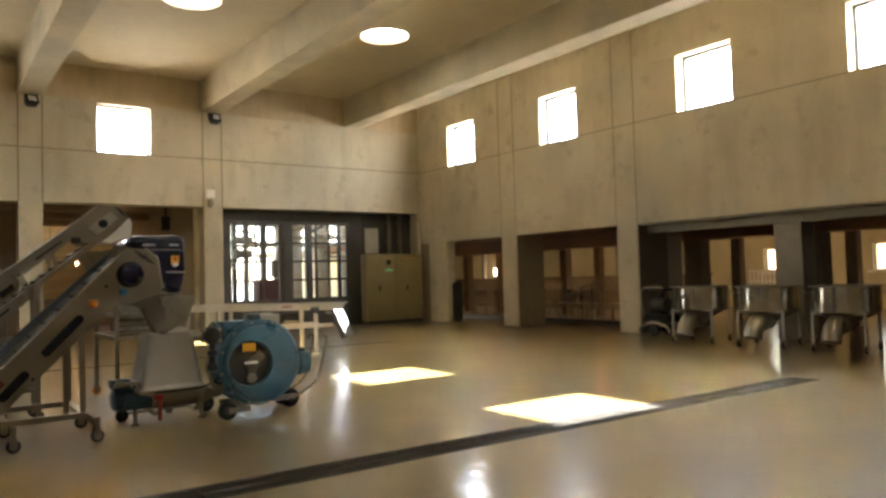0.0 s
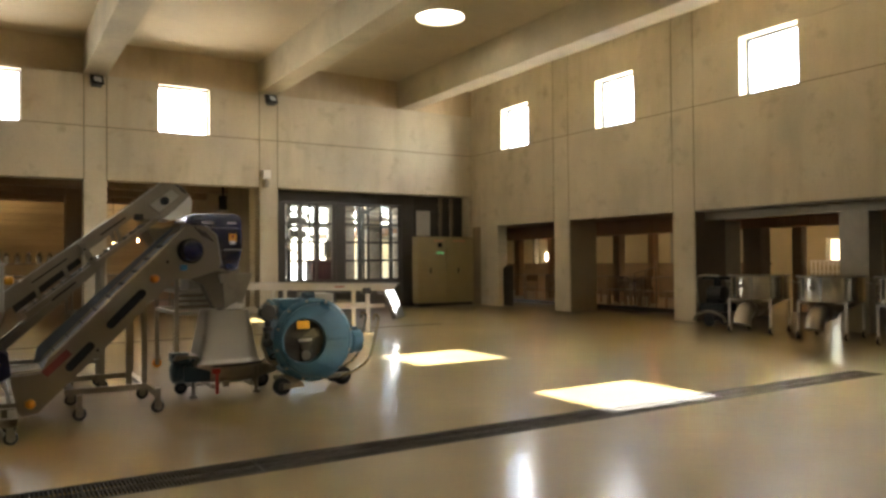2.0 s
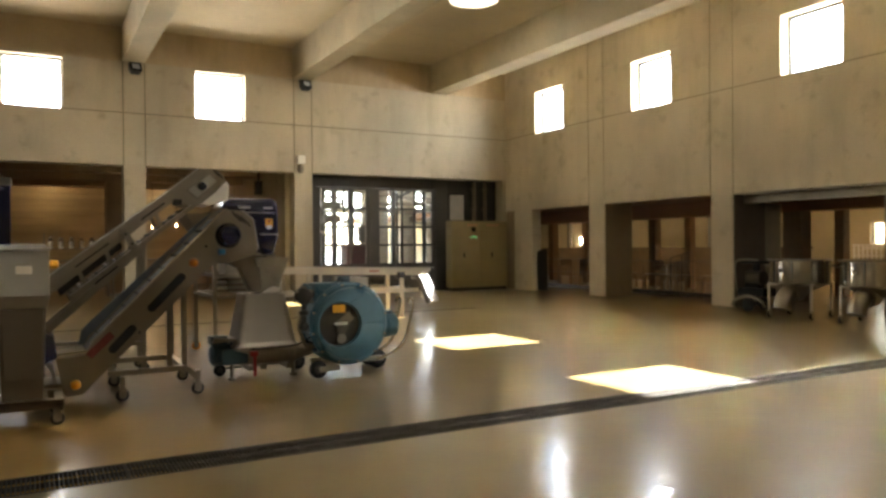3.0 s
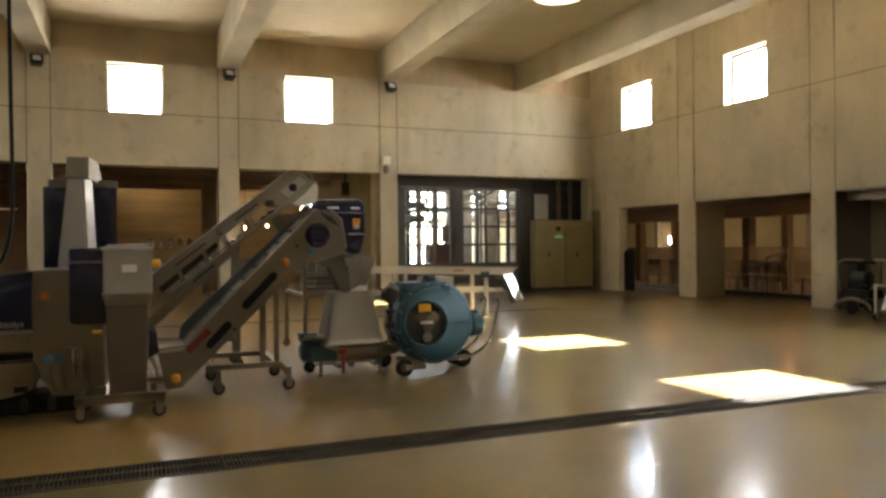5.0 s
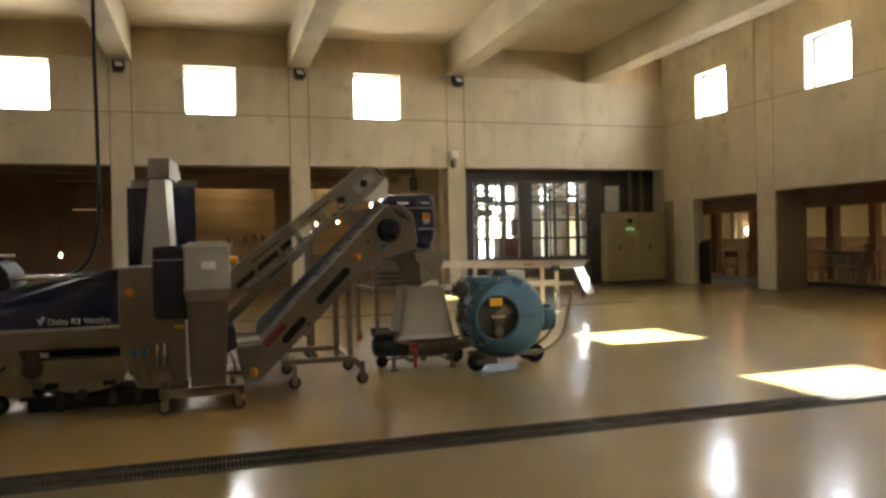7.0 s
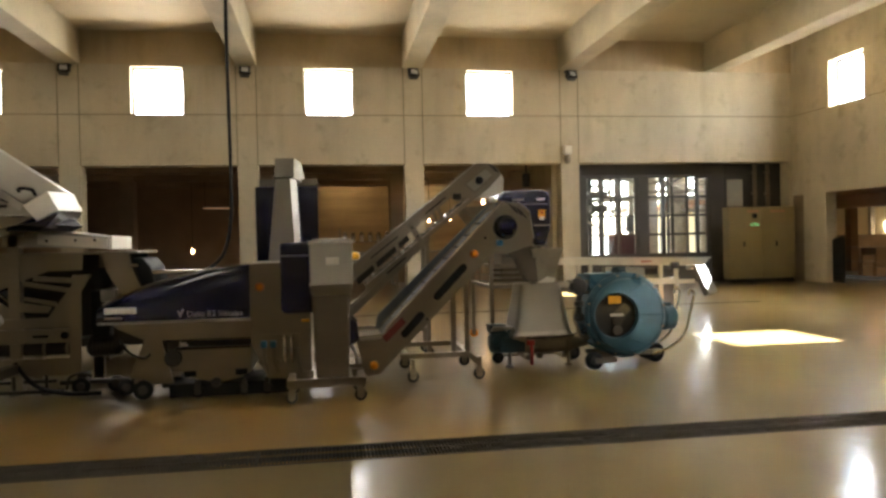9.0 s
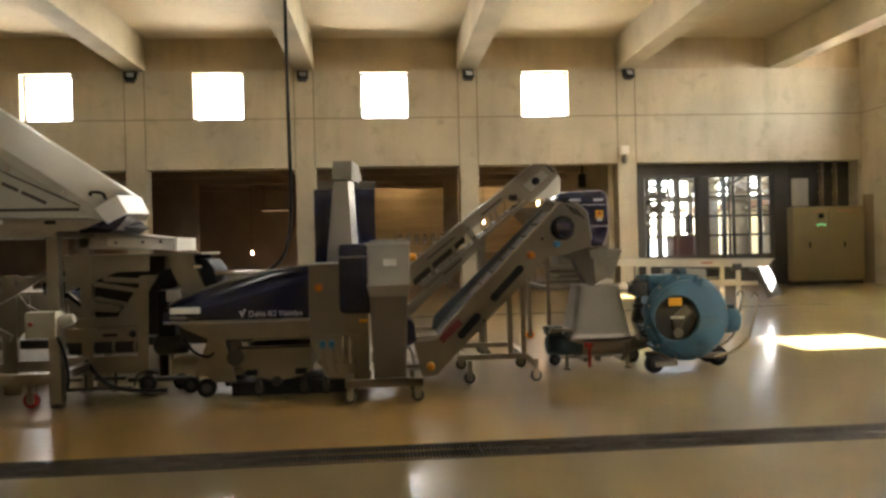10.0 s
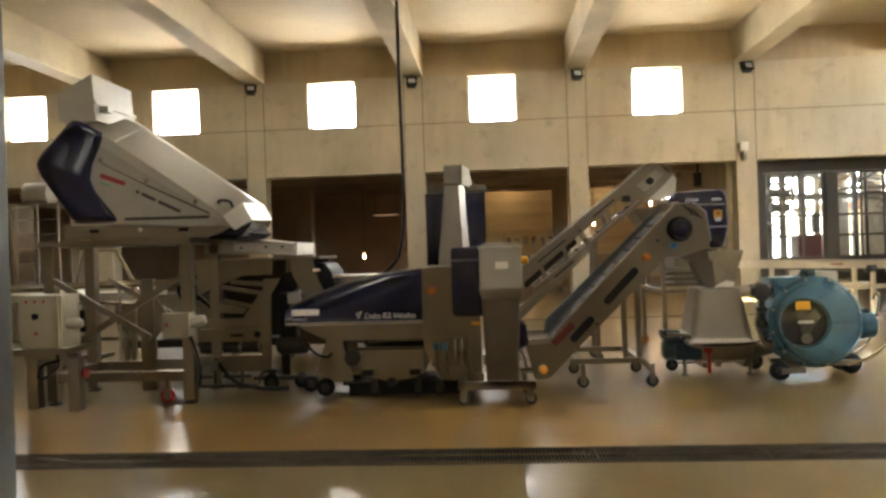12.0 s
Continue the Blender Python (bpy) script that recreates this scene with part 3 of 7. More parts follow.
# ---- glazed steel doors in the wide bay ----
def door_leaf(k, x0, x1, y, cols, rows):
    d = thing("door_%d" % k, ((x0 + x1) / 2, y, 0), "dark steel door leaf glazed with small panes", "door", kind="structure")
    z0, z1 = 0.02, 3.05
    f = 0.11
    part("door_frame", Shape().sheet(lambda u, z, dd: (u, y + dd, z), [x0, x1], [z0, z1], [(x0 + f, x1 - f, 0.86, z1 - 0.06)], 0.06), DOORSTEEL, d, smooth=None)
    w = (x1 - x0 - 2 * f) / cols
    h = (z1 - 0.06 - 0.86) / rows
    for i in range(1, cols):
        part("glazing_bar", Shape().box(x0 + f + i * w - 0.034, x0 + f + i * w + 0.034, y + 0.008, y + 0.052, 0.86, z1 - 0.06), DOORSTEEL, d, smooth=None)
    for j in range(1, rows):
        part("glazing_bar", Shape().box(x0 + f, x1 - f, y + 0.012, y + 0.048, 0.86 + j * h - 0.032, 0.86 + j * h + 0.032), DOORSTEEL, d, smooth=None)
    for i in range(cols):
        for j in range(rows):
            p = part("pane", Shape().box(x0 + f + i * w + 0.035, x0 + f + (i + 1) * w - 0.035, y + 0.027, y + 0.033, 0.86 + j * h + 0.033, 0.86 + (j + 1) * h - 0.033), GLASS, d, smooth=None)
            p.visible_shadow = False
    return d


DY = 19.95
door_leaf(1, 6.9, 8.52, DY, 3, 4)
door_leaf(2, 8.72, 10.68, DY, 3, 4)
s = Shape().box(6.62, 6.9, DY - 0.03, DY + 0.12, 0, OA).box(8.52, 8.72, DY - 0.03, DY + 0.12, 0, 3.05).box(10.68, 11.1, DY - 0.03, DY + 0.12, 0, OA)
s.box(6.9, 10.68, DY - 0.03, DY + 0.12, 3.06, OA)
solo("door_surround", s, DOORSTEEL, "dark steel posts and lintel round the glazed doors", "door frame", kind="structure", smooth=None)
s = Shape().box(11.1, 12.9, DY, DY + 0.1, 0, OA)
solo("service_panel", s, DARK, "dark sheet wall behind the control cabinet", "wall panel", kind="structure", smooth=None)
s = Shape().box(11.2, 11.68, DY - 0.03, DY - 0.003, 2.15, 2.92, 0.006)
solo("notice_board", s, GREYPAINT, "pale grey panel fixed on the dark sheet wall", "panel", smooth=None)
for x in (12.0, 12.4):
    s = Shape().cyl((x, DY - 0.12, 2.1), (x, DY - 0.12, OA + 0.02), 0.055)
    for z in (2.5, 3.1):
        s.box(x - 0.07, x + 0.07, DY - 0.19, DY - 0.003, z, z + 0.03)
    solo("service_pipe", s, TANSTEEL, "brown-grey vertical pipe clamped to the sheet wall", "pipe", "service pipes", base=(x, DY - 0.12, 2.1))


def cabinet():
    c = thing("control_cabinet", (11.85, 19.2, 0), "tall cream two-door electrical control cabinet on a dark plinth", "cabinet")
    part("plinth", Shape().box(10.86, 12.79, 19.23, 19.5, 0, 0.1), DARK, c)
    part("body", Shape().box(10.83, 12.82, 19.22, 19.55, 0.1, 2.1, 0.012), CREAM, c)
    for x0, x1, hx in ((10.84, 11.82, 11.26), (11.83, 12.81, 12.24)):
        d = part("door", Shape().box(x0, x1, 19.195, 19.218, 0.12, 2.08, 0.006), CREAM, c)
        part("handle", Shape().box(hx - 0.02, hx + 0.02, 19.17, 19.195, 1.0, 1.14, 0.005), BLACK, d)
    part("display", Shape().box(11.52, 11.66, 19.182, 19.195, 1.78, 1.91, 0.004), BLACK, c)
    for i in range(3):
        part("indicator", Shape().cyl((11.50 + 0.09 * i, 19.195, 1.6 + 0.02 * (i % 2)), (11.50 + 0.09 * i, 19.178, 1.6 + 0.02 * (i % 2)), 0.03, seg=12), PILOT, c)
    for x0, x1 in ((11.38, 11.72), (12.05, 12.5)):
        part("label_strip", Shape().box(x0, x1, 19.188, 19.195, 1.94, 2.0), ORANGETAG, c, "faded orange label strip")


cabinet()

# ---- yard seen through the glazed doors ----
for x, y, r, h in ((11.1, 25.0, 0.3, 3.6), (12.35, 25.4, 0.33, 3.6), (13.7, 25.8, 0.3, 3.6), (9.4, 29.0, 0.35, 4.2)):
    t = thing("steel_tank", (x, y, -0.3), "upright dull steel tank in the yard", "tank", "yard tanks")
    part("shell", Shape().lathe((x, y, -0.3), (0, 0, 1), [(0.6, r * 0.2), (0.8, r), (0.8 + h, r), (1.05 + h, r * 0.25)]), GALV, t)
    for a in (45, 135, 225, 315):
        part("leg", Shape().cyl((x + r * 0.8 * math.cos(radians(a)), y + r * 0.8 * math.sin(radians(a)), -0.3), (x + r * 0.8 * math.cos(radians(a)), y + r * 0.8 * math.sin(radians(a)), 0.7), 0.04, seg=10), STEEL, t)
s = Shape()
for x in (7.3, 8.35, 10.9, 13.2):
    s.box(x - 0.07, x + 0.07, 23.4, 23.55, -0.3, 4.2)
s.box(6.8, 16, 23.42, 23.53, 4.05, 4.19)
s.bar((7.4, 23.48, 1.4), (8.3, 23.48, 2.1), 0.06, 0.08).bar((10.9, 23.48, 2.95), (13.2, 23.48, 4.1), 0.06, 0.08)
solo("pipe_gantry", s, DARK, "steel gantry carrying pipes across the yard", "gantry", smooth=None)
for k, (z, r) in enumerate(((3.05, 0.05), (3.3, 0.07), (3.55, 0.05), (2.6, 0.06))):
    solo("yard_pipe", Shape().tube([(6.8, 24 + 0.3 * k, z), (9.0 + k, 24 + 0.3 * k, z), (9.3 + k, 24 + 0.3 * k, z - 0.3), (10 + k, 24.6, z - 0.4), (17, 24.6, z - 0.4)], r), DULL, "thin steel pipe run crossing the yard gantry", "pipe", "yard pipes", base=(0, 0, 0))
for k, (x, y, z0, z1, r) in enumerate(((8.98, 23.2, -0.3, 4.2, 0.03), (11.5, 24.0, -0.3, 4.2, 0.05), (12.4, 24.0, -0.3, 4.2, 0.08), (13.1, 23.9, -0.3, 4.2, 0.04))):
    solo("yard_riser", Shape().cyl((x, y, z0), (x, y, z1), r, seg=14), DARK, "dark vertical pipe in the yard", "pipe", "yard risers", base=(x, y, 0))
for x0, x1, z0, z1 in ((8.2, 8.84, 2.6, 2.84), (8.28, 8.83, 2.15, 2.4), (9.5, 9.68, 1.5, 2.05)):
    s = Shape().box(x0, x1, 23.05, 23.3, z0, z1, 0.02).box(x0 + 0.06, x0 + 0.12, 23.14, 23.2, z0 - 0.06, z1 + 0.06)
    solo("junction_box", s, DOORSTEEL, "dark junction box clamped to the yard posts", "box", "junction boxes")
for x, w in ((8.72, 0.075), (9.31, 0.09)):
    s = Shape().box(x - w, x + w, 23.32, 23.36, -0.3, 4.2).box(x - 0.012, x + 0.012, 23.36, 23.46, -0.3, 4.2).box(x - w, x + w, 23.46, 23.5, -0.3, 4.2)
    solo("yard_post", s, DOORSTEEL, "dark rolled steel post standing in the yard", "post", "yard posts", smooth=None)
s = Shape().bar((8.15, 23.4, 1.92), (8.6, 23.4, 1.66), 0.05, 0.07)
solo("brace_bar", s, DULL, "slanting steel brace between the yard pipes", "brace", "yard braces", smooth=None)
for a, b in (((8.98, 23.1, 2.24), (9.3, 23.3, 1.86)), ((10.4, 24.3, 3.4), (12.6, 24.3, 2.9)), ((10.6, 24.5, 3.15), (13.0, 24.5, 3.35))):
    solo("brace_bar", Shape().bar(a, b, 0.06, 0.085), DULL, "slanting steel brace between the yard pipes", "brace", "yard braces", smooth=None)
# roof added out of view, keeps the sun off the yard
s = Shape().box(6.7, 24, 20.6, 30.2, 4.6, 4.8)
for x, y in ((6.9, 29.9), (12.5, 29.9), (18.2, 29.9), (23.8, 29.9), (23.8, 20.9)):
    s.box(x - 0.1, x + 0.1, y - 0.1, y + 0.1, -0.3, 4.6)
solo("yard_shade_roof", s, DULL, "flat grey roof added out of view to shade the yard", "roof", kind="structure", smooth=None)
s = Shape().box(8.42, 9.07, 21.5, 22.1, -0.3, 1.40, 0.03)
solo("red_crate", s, mat("dark_red_paint", (0.025, 0.003, 0.004), 0.5, bump=0.05), "dark red equipment box standing outside the doors", "box")
s = Shape().box(6.0, 6.6, DY, 34, 0, 4.5)
solo("yard_side_wall", s, CONCRETE, "concrete wall dividing the yard from the back hall", "wall", kind="structure", smooth=None)

# ---- back hall behind the column bays ----
s = Shape().box(XL, 6.6, YA + 0.45, 34, OA + 0.45, OA + 0.7)
solo("back_ceiling", s, RUST, "brown plaster ceiling of the back hall", "ceiling", kind="structure", smooth=None)
s = Shape().box(XL, 6.0, 29.6, 30, -0.2, 4.2)
back = solo("back_wall", s, RUST, "brown rear wall of the back hall lined with boards", "wall", kind="structure", smooth=None)
for k in range(12):
    z = 0.9 + 0.22 * k
    part("plank", Shape().box(-2.4, 5.9, 29.54 - 0.012 * (k % 3), 29.598, z, z + 0.205, 0.006), BOARD, back, smooth=None)
for x in (-14.9, -10.6, -6.4, -2.1, 2.1):
    s = Shape().box(x - 0.22, x + 0.22, 24.6, 25.05, 0, OA + 0.45, 0.015)
    solo("back_column", s, RUST, "square brown column in the dim back hall", "column", "back hall columns", kind="structure", smooth=None)
for y in (22.3, 24.85, 27.4):
    s = Shape().box(XL, 6.0, y - 0.2, y + 0.2, OA + 0.05, OA + 0.45)
    solo("back_beam", s, RUST, "brown ceiling beam across the back hall", "beam", "back hall beams", kind="structure", smooth=None)


def lantern(x, y, z, r=0.07, drop=None):
    t = thing("pendant_lamp", (x, y, z), "small lit warm pendant lamp hanging in the back hall", "lamp", "pendant lamps")
    part("bulb", Shape().lathe((x, y, z), (0, 0, 1), [(-r * 1.2, 0.01), (-r * 1.1, r * 0.4), (0, r * 0.5), (r * 0.6, r * 0.42), (r, 0.02)], 20), BULB, t)
    part("cap", Shape().lathe((x, y, z + r * 0.8), (0, 0, 1), [(0, r * 0.9), (0.05, r * 0.5), (0.1, 0.015)], 20), DARK, t)
    part("cord", Shape().cyl((x, y, z + r * 0.8 + 0.09), (x, y, OA + 0.46), 0.008, seg=8), BLACK, t)


lantern(-4.85, 27.0, 1.18, 0.07)
for x, z in ((2.15, 1.85), (2.52, 2.02), (3.5, 2.1), (4.28, 2.15)):
    lantern(x, 27.0, z, 0.055)
lantern(5.45, 26.6, 2.75, 0.075)
# the two at y 28.5 are unseen, added to brighten the planks
for x, y, z in ((-4.0, 27.0, 2.66), (0.4, 28.5, 3.66), (3.9, 28.5, 3.66)):
    t = thing("batten_lamp", (x, y, z), "slim warm batten lamp hung in the back hall", "lamp", "batten lamps")
    part("tube", Shape().cyl((x - 0.45, y, z), (x + 0.45, y, z), 0.02, seg=12), STRIP if y < 28 else STRIP_HIDDEN, t)
    part("hood", Shape().prism([(y - 0.05, z + 0.025), (y - 0.03, z + 0.06), (y + 0.03, z + 0.06), (y + 0.05, z + 0.025)], x - 0.5, x + 0.5, axis="x"), DARK, t, smooth=None)
    for a in (-0.4, 0.4):
        part("rod", Shape().cyl((x + a, y, z + 0.05), (x + a, y, OA + 0.46), 0.008, seg=8), DARK, t)
        part("clip", Shape().box(x + a - 0.01, x + a + 0.01, y - 0.012, y + 0.012, z, z + 0.06), DARK, t)


def railing(name, p, q, posts, z, material, label, bars=(0.45,), thick=0.025):
    """A rail on posts from p to q."""
    t = thing(name, (p[0], p[1], 0), label, "railing")
    p, q = Vector((*p, 0)), Vector((*q, 0))
    for k in range(posts):
        a = p.lerp(q, k / (posts - 1))
        part("post", Shape().cyl((a.x, a.y, 0), (a.x, a.y, z), thick, seg=10), material, t)
    for h in (z, *bars):
        part("rail", Shape().tube([(p.x, p.y, h), (q.x, q.y, h)], thick if h == z else thick * 0.6, smooth=False), material, t)


railing("railing", (-1.8, 21.6), (1.8, 21.6), 5, 1.05, STEEL, "thin steel railing behind the column bay", (0.35, 0.7))
railing("railing", (2.5, 21.6), (6.0, 21.6), 5, 1.05, STEEL, "thin steel railing behind the column bay", (0.35, 0.7))


def barrel_rack(x, y):
    t = thing("storage_rack", (x, y, 0), "steel rack with small jars in the dim back hall", "rack", "back racks")
    for a in (0, 1.6):
        for b in (0, 0.5):
            part("post", Shape().box(x + a - 0.025, x + a + 0.025, y + b - 0.025, y + b + 0.025, 0, 1.8), STEEL, t)
    for z in (0.35, 0.9, 1.35):
        part("shelf", Shape().box(x - 0.02, x + 1.62, y - 0.02, y + 0.52, z, z + 0.03), STEEL, t)
    for i in range(6):
        part("jar", Shape().lathe((x + 0.15 + 0.26 * i, y + 0.25, 1.38), (0, 0, 1), [(0, 0.07), (0.2, 0.08), (0.26, 0.04), (0.3, 0.04)], 14), BRIGHT, t)


barrel_rack(0.2, 23.0)

# ---- gallery behind the arcade ----
# carried on to x 26.3 out of view, to block sun at the windows
s = Shape().box(XB + 0.325, 26.3, YS, 34, OB + 0.05, OB + 0.3)
solo("gallery_ceiling", s, RED_CEIL, "low brown ceiling of the side gallery", "ceiling", kind="structure", smooth=None)
# walls out of view, added so no yard light enters the gallery
for y0, y1, x0, x1 in ((33.7, 34.0, 14.75, 23.997), (20.3, 34.0, 14.6, 14.745), (YS - 0.4, YS - 0.003, XB + 0.503, 24.3)):
    solo("added_gallery_wall", Shape().box(x0, x1, y0, y1, 0, OB + 0.047), OCHRE, "unseen ochre wall added to keep daylight out of the gallery", "wall", "gallery end walls", kind="structure", smooth=None)
GW = [(14.03, 14.57), (10.3, 10.95), (6.5, 7.2)]
s = Shape().sheet(lambda u, z, d: (24.0 + d, u, z), [YS, 34], [0, OB + 0.047], [(a, b, 1.2, 2.03) for a, b in GW], 0.3)
gallery = solo("gallery_wall", s, OCHRE, "ochre plastered gallery wall with small windows", "wall", kind="structure", smooth=None)
for k, (a, b) in enumerate(GW):
    w = thing("window_%d" % (k + 21), (24.2, (a + b) / 2, 1.2), "small bright window at the back of the gallery", "window", "gallery windows", "structure")
    part("window_frame", Shape().sheet(lambda u, z, d: (24.16 + d, u, z), [a, b], [1.2, 2.03], [(a + 0.04, b - 0.04, 1.24, 1.99)], 0.05), WHITE, w, smooth=None)
    p = part("pane", Shape().sheet(lambda u, z, d: (24.18 + d, u, z), [a + 0.04, b - 0.04], [1.24, 1.99], [], 0.006), DIMPANE, w, smooth=None)
    p.visible_shadow = False
    lamp = new("daylight", bpy.data.lights.new("daylight", "AREA"))
    lamp.data.shape, lamp.data.size, lamp.data.size_y = "RECTANGLE", b - a - 0.1, 0.9
    part("window_sill", Shape().box(23.86, 24.16, a - 0.12, b + 0.12, 1.13, 1.19, 0.008), WHITE, w, smooth=None)
    lamp.data.energy, lamp.data.color = 0.15, (1.0, 0.85, 0.62)
    lamp.matrix_world = look((24.27, (a + b) / 2, 1.6), (20, (a + b) / 2, 1.6))
for y, r in ((23.0, 0.14), (17.66, 0.14), (16.2, 0.115), (21.0, 0.14), (11.34, 0.125), (8.4, 0.13), (4.5, 0.13)):
    s = Shape().box(17.5 - r, 17.5 + r, y - r, y + r, 0, OB + 0.048, 0.015)
    solo("gallery_column", s, BROWN, "square brown plastered column in the gallery", "column", "gallery columns", kind="structure", smooth=None)
for y0, y1, x in ((10.91, 11.39, 15.32), (8.02, 8.5, 15.4)):
    s = Shape().box(x, x + 0.36, y0, y1, 0, OB + 0.046, 0.015)
    solo("gallery_column", s, BROWN, "square brown plastered column in the gallery", "column", "gallery columns", kind="structure", smooth=None)
t = thing("window_balustrade", (23.0, 13.85, 0), "low white balustrade before the gallery window", "railing")
for z in (0.9, 1.24):
    part("rail", Shape().box(22.95, 23.05, 13.2, 14.5, z, z + 0.05), WHITE, t, smooth=None)
for k in range(9):
    part("baluster", Shape().box(22.98, 23.02, 13.32 + 0.142 * k, 13.36 + 0.142 * k, 0, 1.25), WHITE, t, smooth=None)
s = Shape().box(15.3, 15.7, YS, 34, 2.07, OB + 0.047)
solo("gallery_beam", s, RED_CEIL, "russet beam under the gallery ceiling", "beam", kind="structure", smooth=None)
s = Shape().box(20.5, 21.0, 14.6, 34, 0, 1.18).box(20.44, 21.06, 14.56, 34, 1.18, 1.23, 0.01)
solo("gallery_parapet", s, PARAPET, "low brown parapet along the gallery", "parapet", kind="structure", smooth=None)
s = Shape().box(14.72, 14.9, 11.5, 20.6, 0, 0.1, 0.01)
solo("kerb", s, DARK, "dark kerb under the gallery railing", "kerb", kind="structure", smooth=None)
railing("railing", (14.8, 11.6), (14.8, 20.5), 8, 0.9, TANSTEEL, "thin brown steel railing along the gallery kerb", (0.5,), 0.017)
s = Shape().box(XB + 0.33, XB + 0.52, 3.3, 10.84, 2.2, OB + 0.02).box(XB + 0.03, XB + 0.32, 3.3, 10.84, OB - 0.03, OB - 0.003)
solo("steel_header", s, DULL, "grey steel header along the arcade openings", "beam", kind="structure", smooth=None)
s = Shape().box(13.99, 14.54, 10.86, 11.4, 0, 2.2, 0.01)
solo("steel_post", s, DULL, "square column clad in grey steel sheet", "column", kind="structure", smooth=None)
s = Shape().box(13.35, 13.8, 7.33, 7.87, 0, 2.2, 0.01)
solo("steel_post", s, DULL, "square column clad in grey steel sheet", "column", kind="structure", smooth=None)
s = Shape().box(13.1, 13.14, 17.58, 17.96, 0.02, 1.2, 0.01)
for k in range(4):
    s.box(13.04, 13.1, 17.6 + 0.105 * k, 17.63 + 0.105 * k, 0.02, 1.24 - 0.03 * k)
solo("folded_gate", s, DARK, "dark folded gate leaning at the arcade pier", "gate", smooth=None)
for k, y in enumerate((16.0, 13.8, 12.6)):
    t = thing("gallery_bench", (16.2, y, 0), "wooden bench with slatted seat in the gallery", "bench", "gallery benches")
    part("seat", Shape().box(16.0, 16.5, y - 0.7, y + 0.7, 0.42, 0.47, 0.01), BENCHWOOD, t)
    part("backrest", Shape().box(16.46, 16.5, y - 0.7, y + 0.7, 0.55, 0.85, 0.01), BENCHWOOD, t)
    for a in (-0.6, 0.6):
        for x in (16.03, 16.42):
            part("leg", Shape().box(x, x + 0.05, y + a - 0.025, y + a + 0.025, 0, 0.42), BENCHWOOD, t, smooth=None)
    for a in (-0.55, 0.55):
        part("stile", Shape().box(16.465, 16.495, y + a - 0.02, y + a + 0.02, 0.47, 0.56), BENCHWOOD, t)

# 29.1 stands in for a bright window-like slit; 31.3 is added to brighten
for y, z in ((29.1, 1.55), (31.3, 1.9), (15.6, 2.3), (20.2, 2.3)):
    t = thing("wall_glow", (23.9, y, z), "warm glow added on the gallery wall", "lamp", "wall lamps")
    h = 0.17 if y == 29.1 else 0.1
    part("shade", Shape().lathe((23.86, y, z), (0, 0, 1), [(-h, 0.02), (-h * 0.8, 0.034), (h * 0.8, 0.04), (h, 0.02)], 18), SLIT_GLOW if y == 29.1 else SCONCE, t)
    part("bracket", Shape().box(23.9, 23.998, y - 0.03, y + 0.03, z - 0.03, z + 0.03), DARK, t)
for y0 in (11.9, 13.1, 15.7, 18.2):
    t = thing("cafe_table", (16.0, y0, 0), "small round wooden table on a steel column", "table", "gallery tables")
    part("tabletop", Shape().cyl((16.0, y0, 0.72), (16.0, y0, 0.75), 0.38, seg=28), BENCHWOOD, t)
    part("column", Shape().cyl((16.0, y0, 0.02), (16.0, y0, 0.72), 0.03, seg=12), STEEL, t)
    part("foot", Shape().lathe((16.0, y0, 0), (0, 0, 1), [(0, 0.22), (0.015, 0.22), (0.04, 0.04)], 24), DARK, t)
for y in (21.1, 15.6, 13.6):
    t = thing("ceiling_lamp", (16.8, y, OB), "small amber glass lamp under the gallery ceiling", "lamp", "amber lamps")
    part("shade", Shape().lathe((16.8, y, 2.16), (0, 0, 1), [(0, 0.15), (0.03, 0.17), (0.1, 0.12), (0.18, 0.06), (0.2, 0.03)], 20), AMBER, t)
    part("stem", Shape().cyl((16.8, y, 2.34), (16.8, y, OB + 0.055), 0.02, seg=10), DARK, t)

# unseen lamps added to brighten the gallery; the hood lip hides their reflection
for y in (6.9, 9.5, 11.4, 13.0, 14.6, 17.2, 20.4, 24.0, 27.5, 30.5):
    t = thing("gallery_fill_lamp", (18.5, y, 2.4), "unseen warm fill lamp added behind the gallery beam", "lamp", "gallery battens")
    part("hood", Shape().box(18.44, 18.56, y - 0.62, y + 0.62, 2.4, OB + 0.055, 0.01).box(18.42, 18.438, y - 0.62, y + 0.62, 2.312, OB + 0.03), DARK, t)
    part("tube", Shape().cyl((18.5, y - 0.55, 2.375), (18.5, y + 0.55, 2.375), 0.024, seg=12), GALLERY_FILL, t)
    for a in (-0.56, 0.56):
        part("socket", Shape().box(18.47, 18.53, y + a - 0.02, y + a + 0.02, 2.35, 2.41), DARK, t)


def gallery_chair():
    t = thing("cafe_chair", (0, 0, 0), "brown wooden chair at a gallery table", "chair", "gallery chairs")
    part("seat", Shape().box(-0.2, 0.2, -0.2, 0.2, 0.43, 0.46, 0.01), BENCHWOOD, t)
    part("backrest", Shape().box(-0.2, 0.2, 0.17, 0.2, 0.66, 0.86, 0.008), BENCHWOOD, t)
    for a in (-0.18, 0.18):
        part("leg", Shape().box(a - 0.02, a + 0.02, -0.19, -0.15, 0, 0.43), BENCHWOOD, t, smooth=None)
        part("leg", Shape().box(a - 0.02, a + 0.02, 0.165, 0.2, 0, 0.86), BENCHWOOD, t, smooth=None)
    return t


chair = gallery_chair()
chair.matrix_basis = pose(16.55, 12.1, 0, 0, 0, 70)
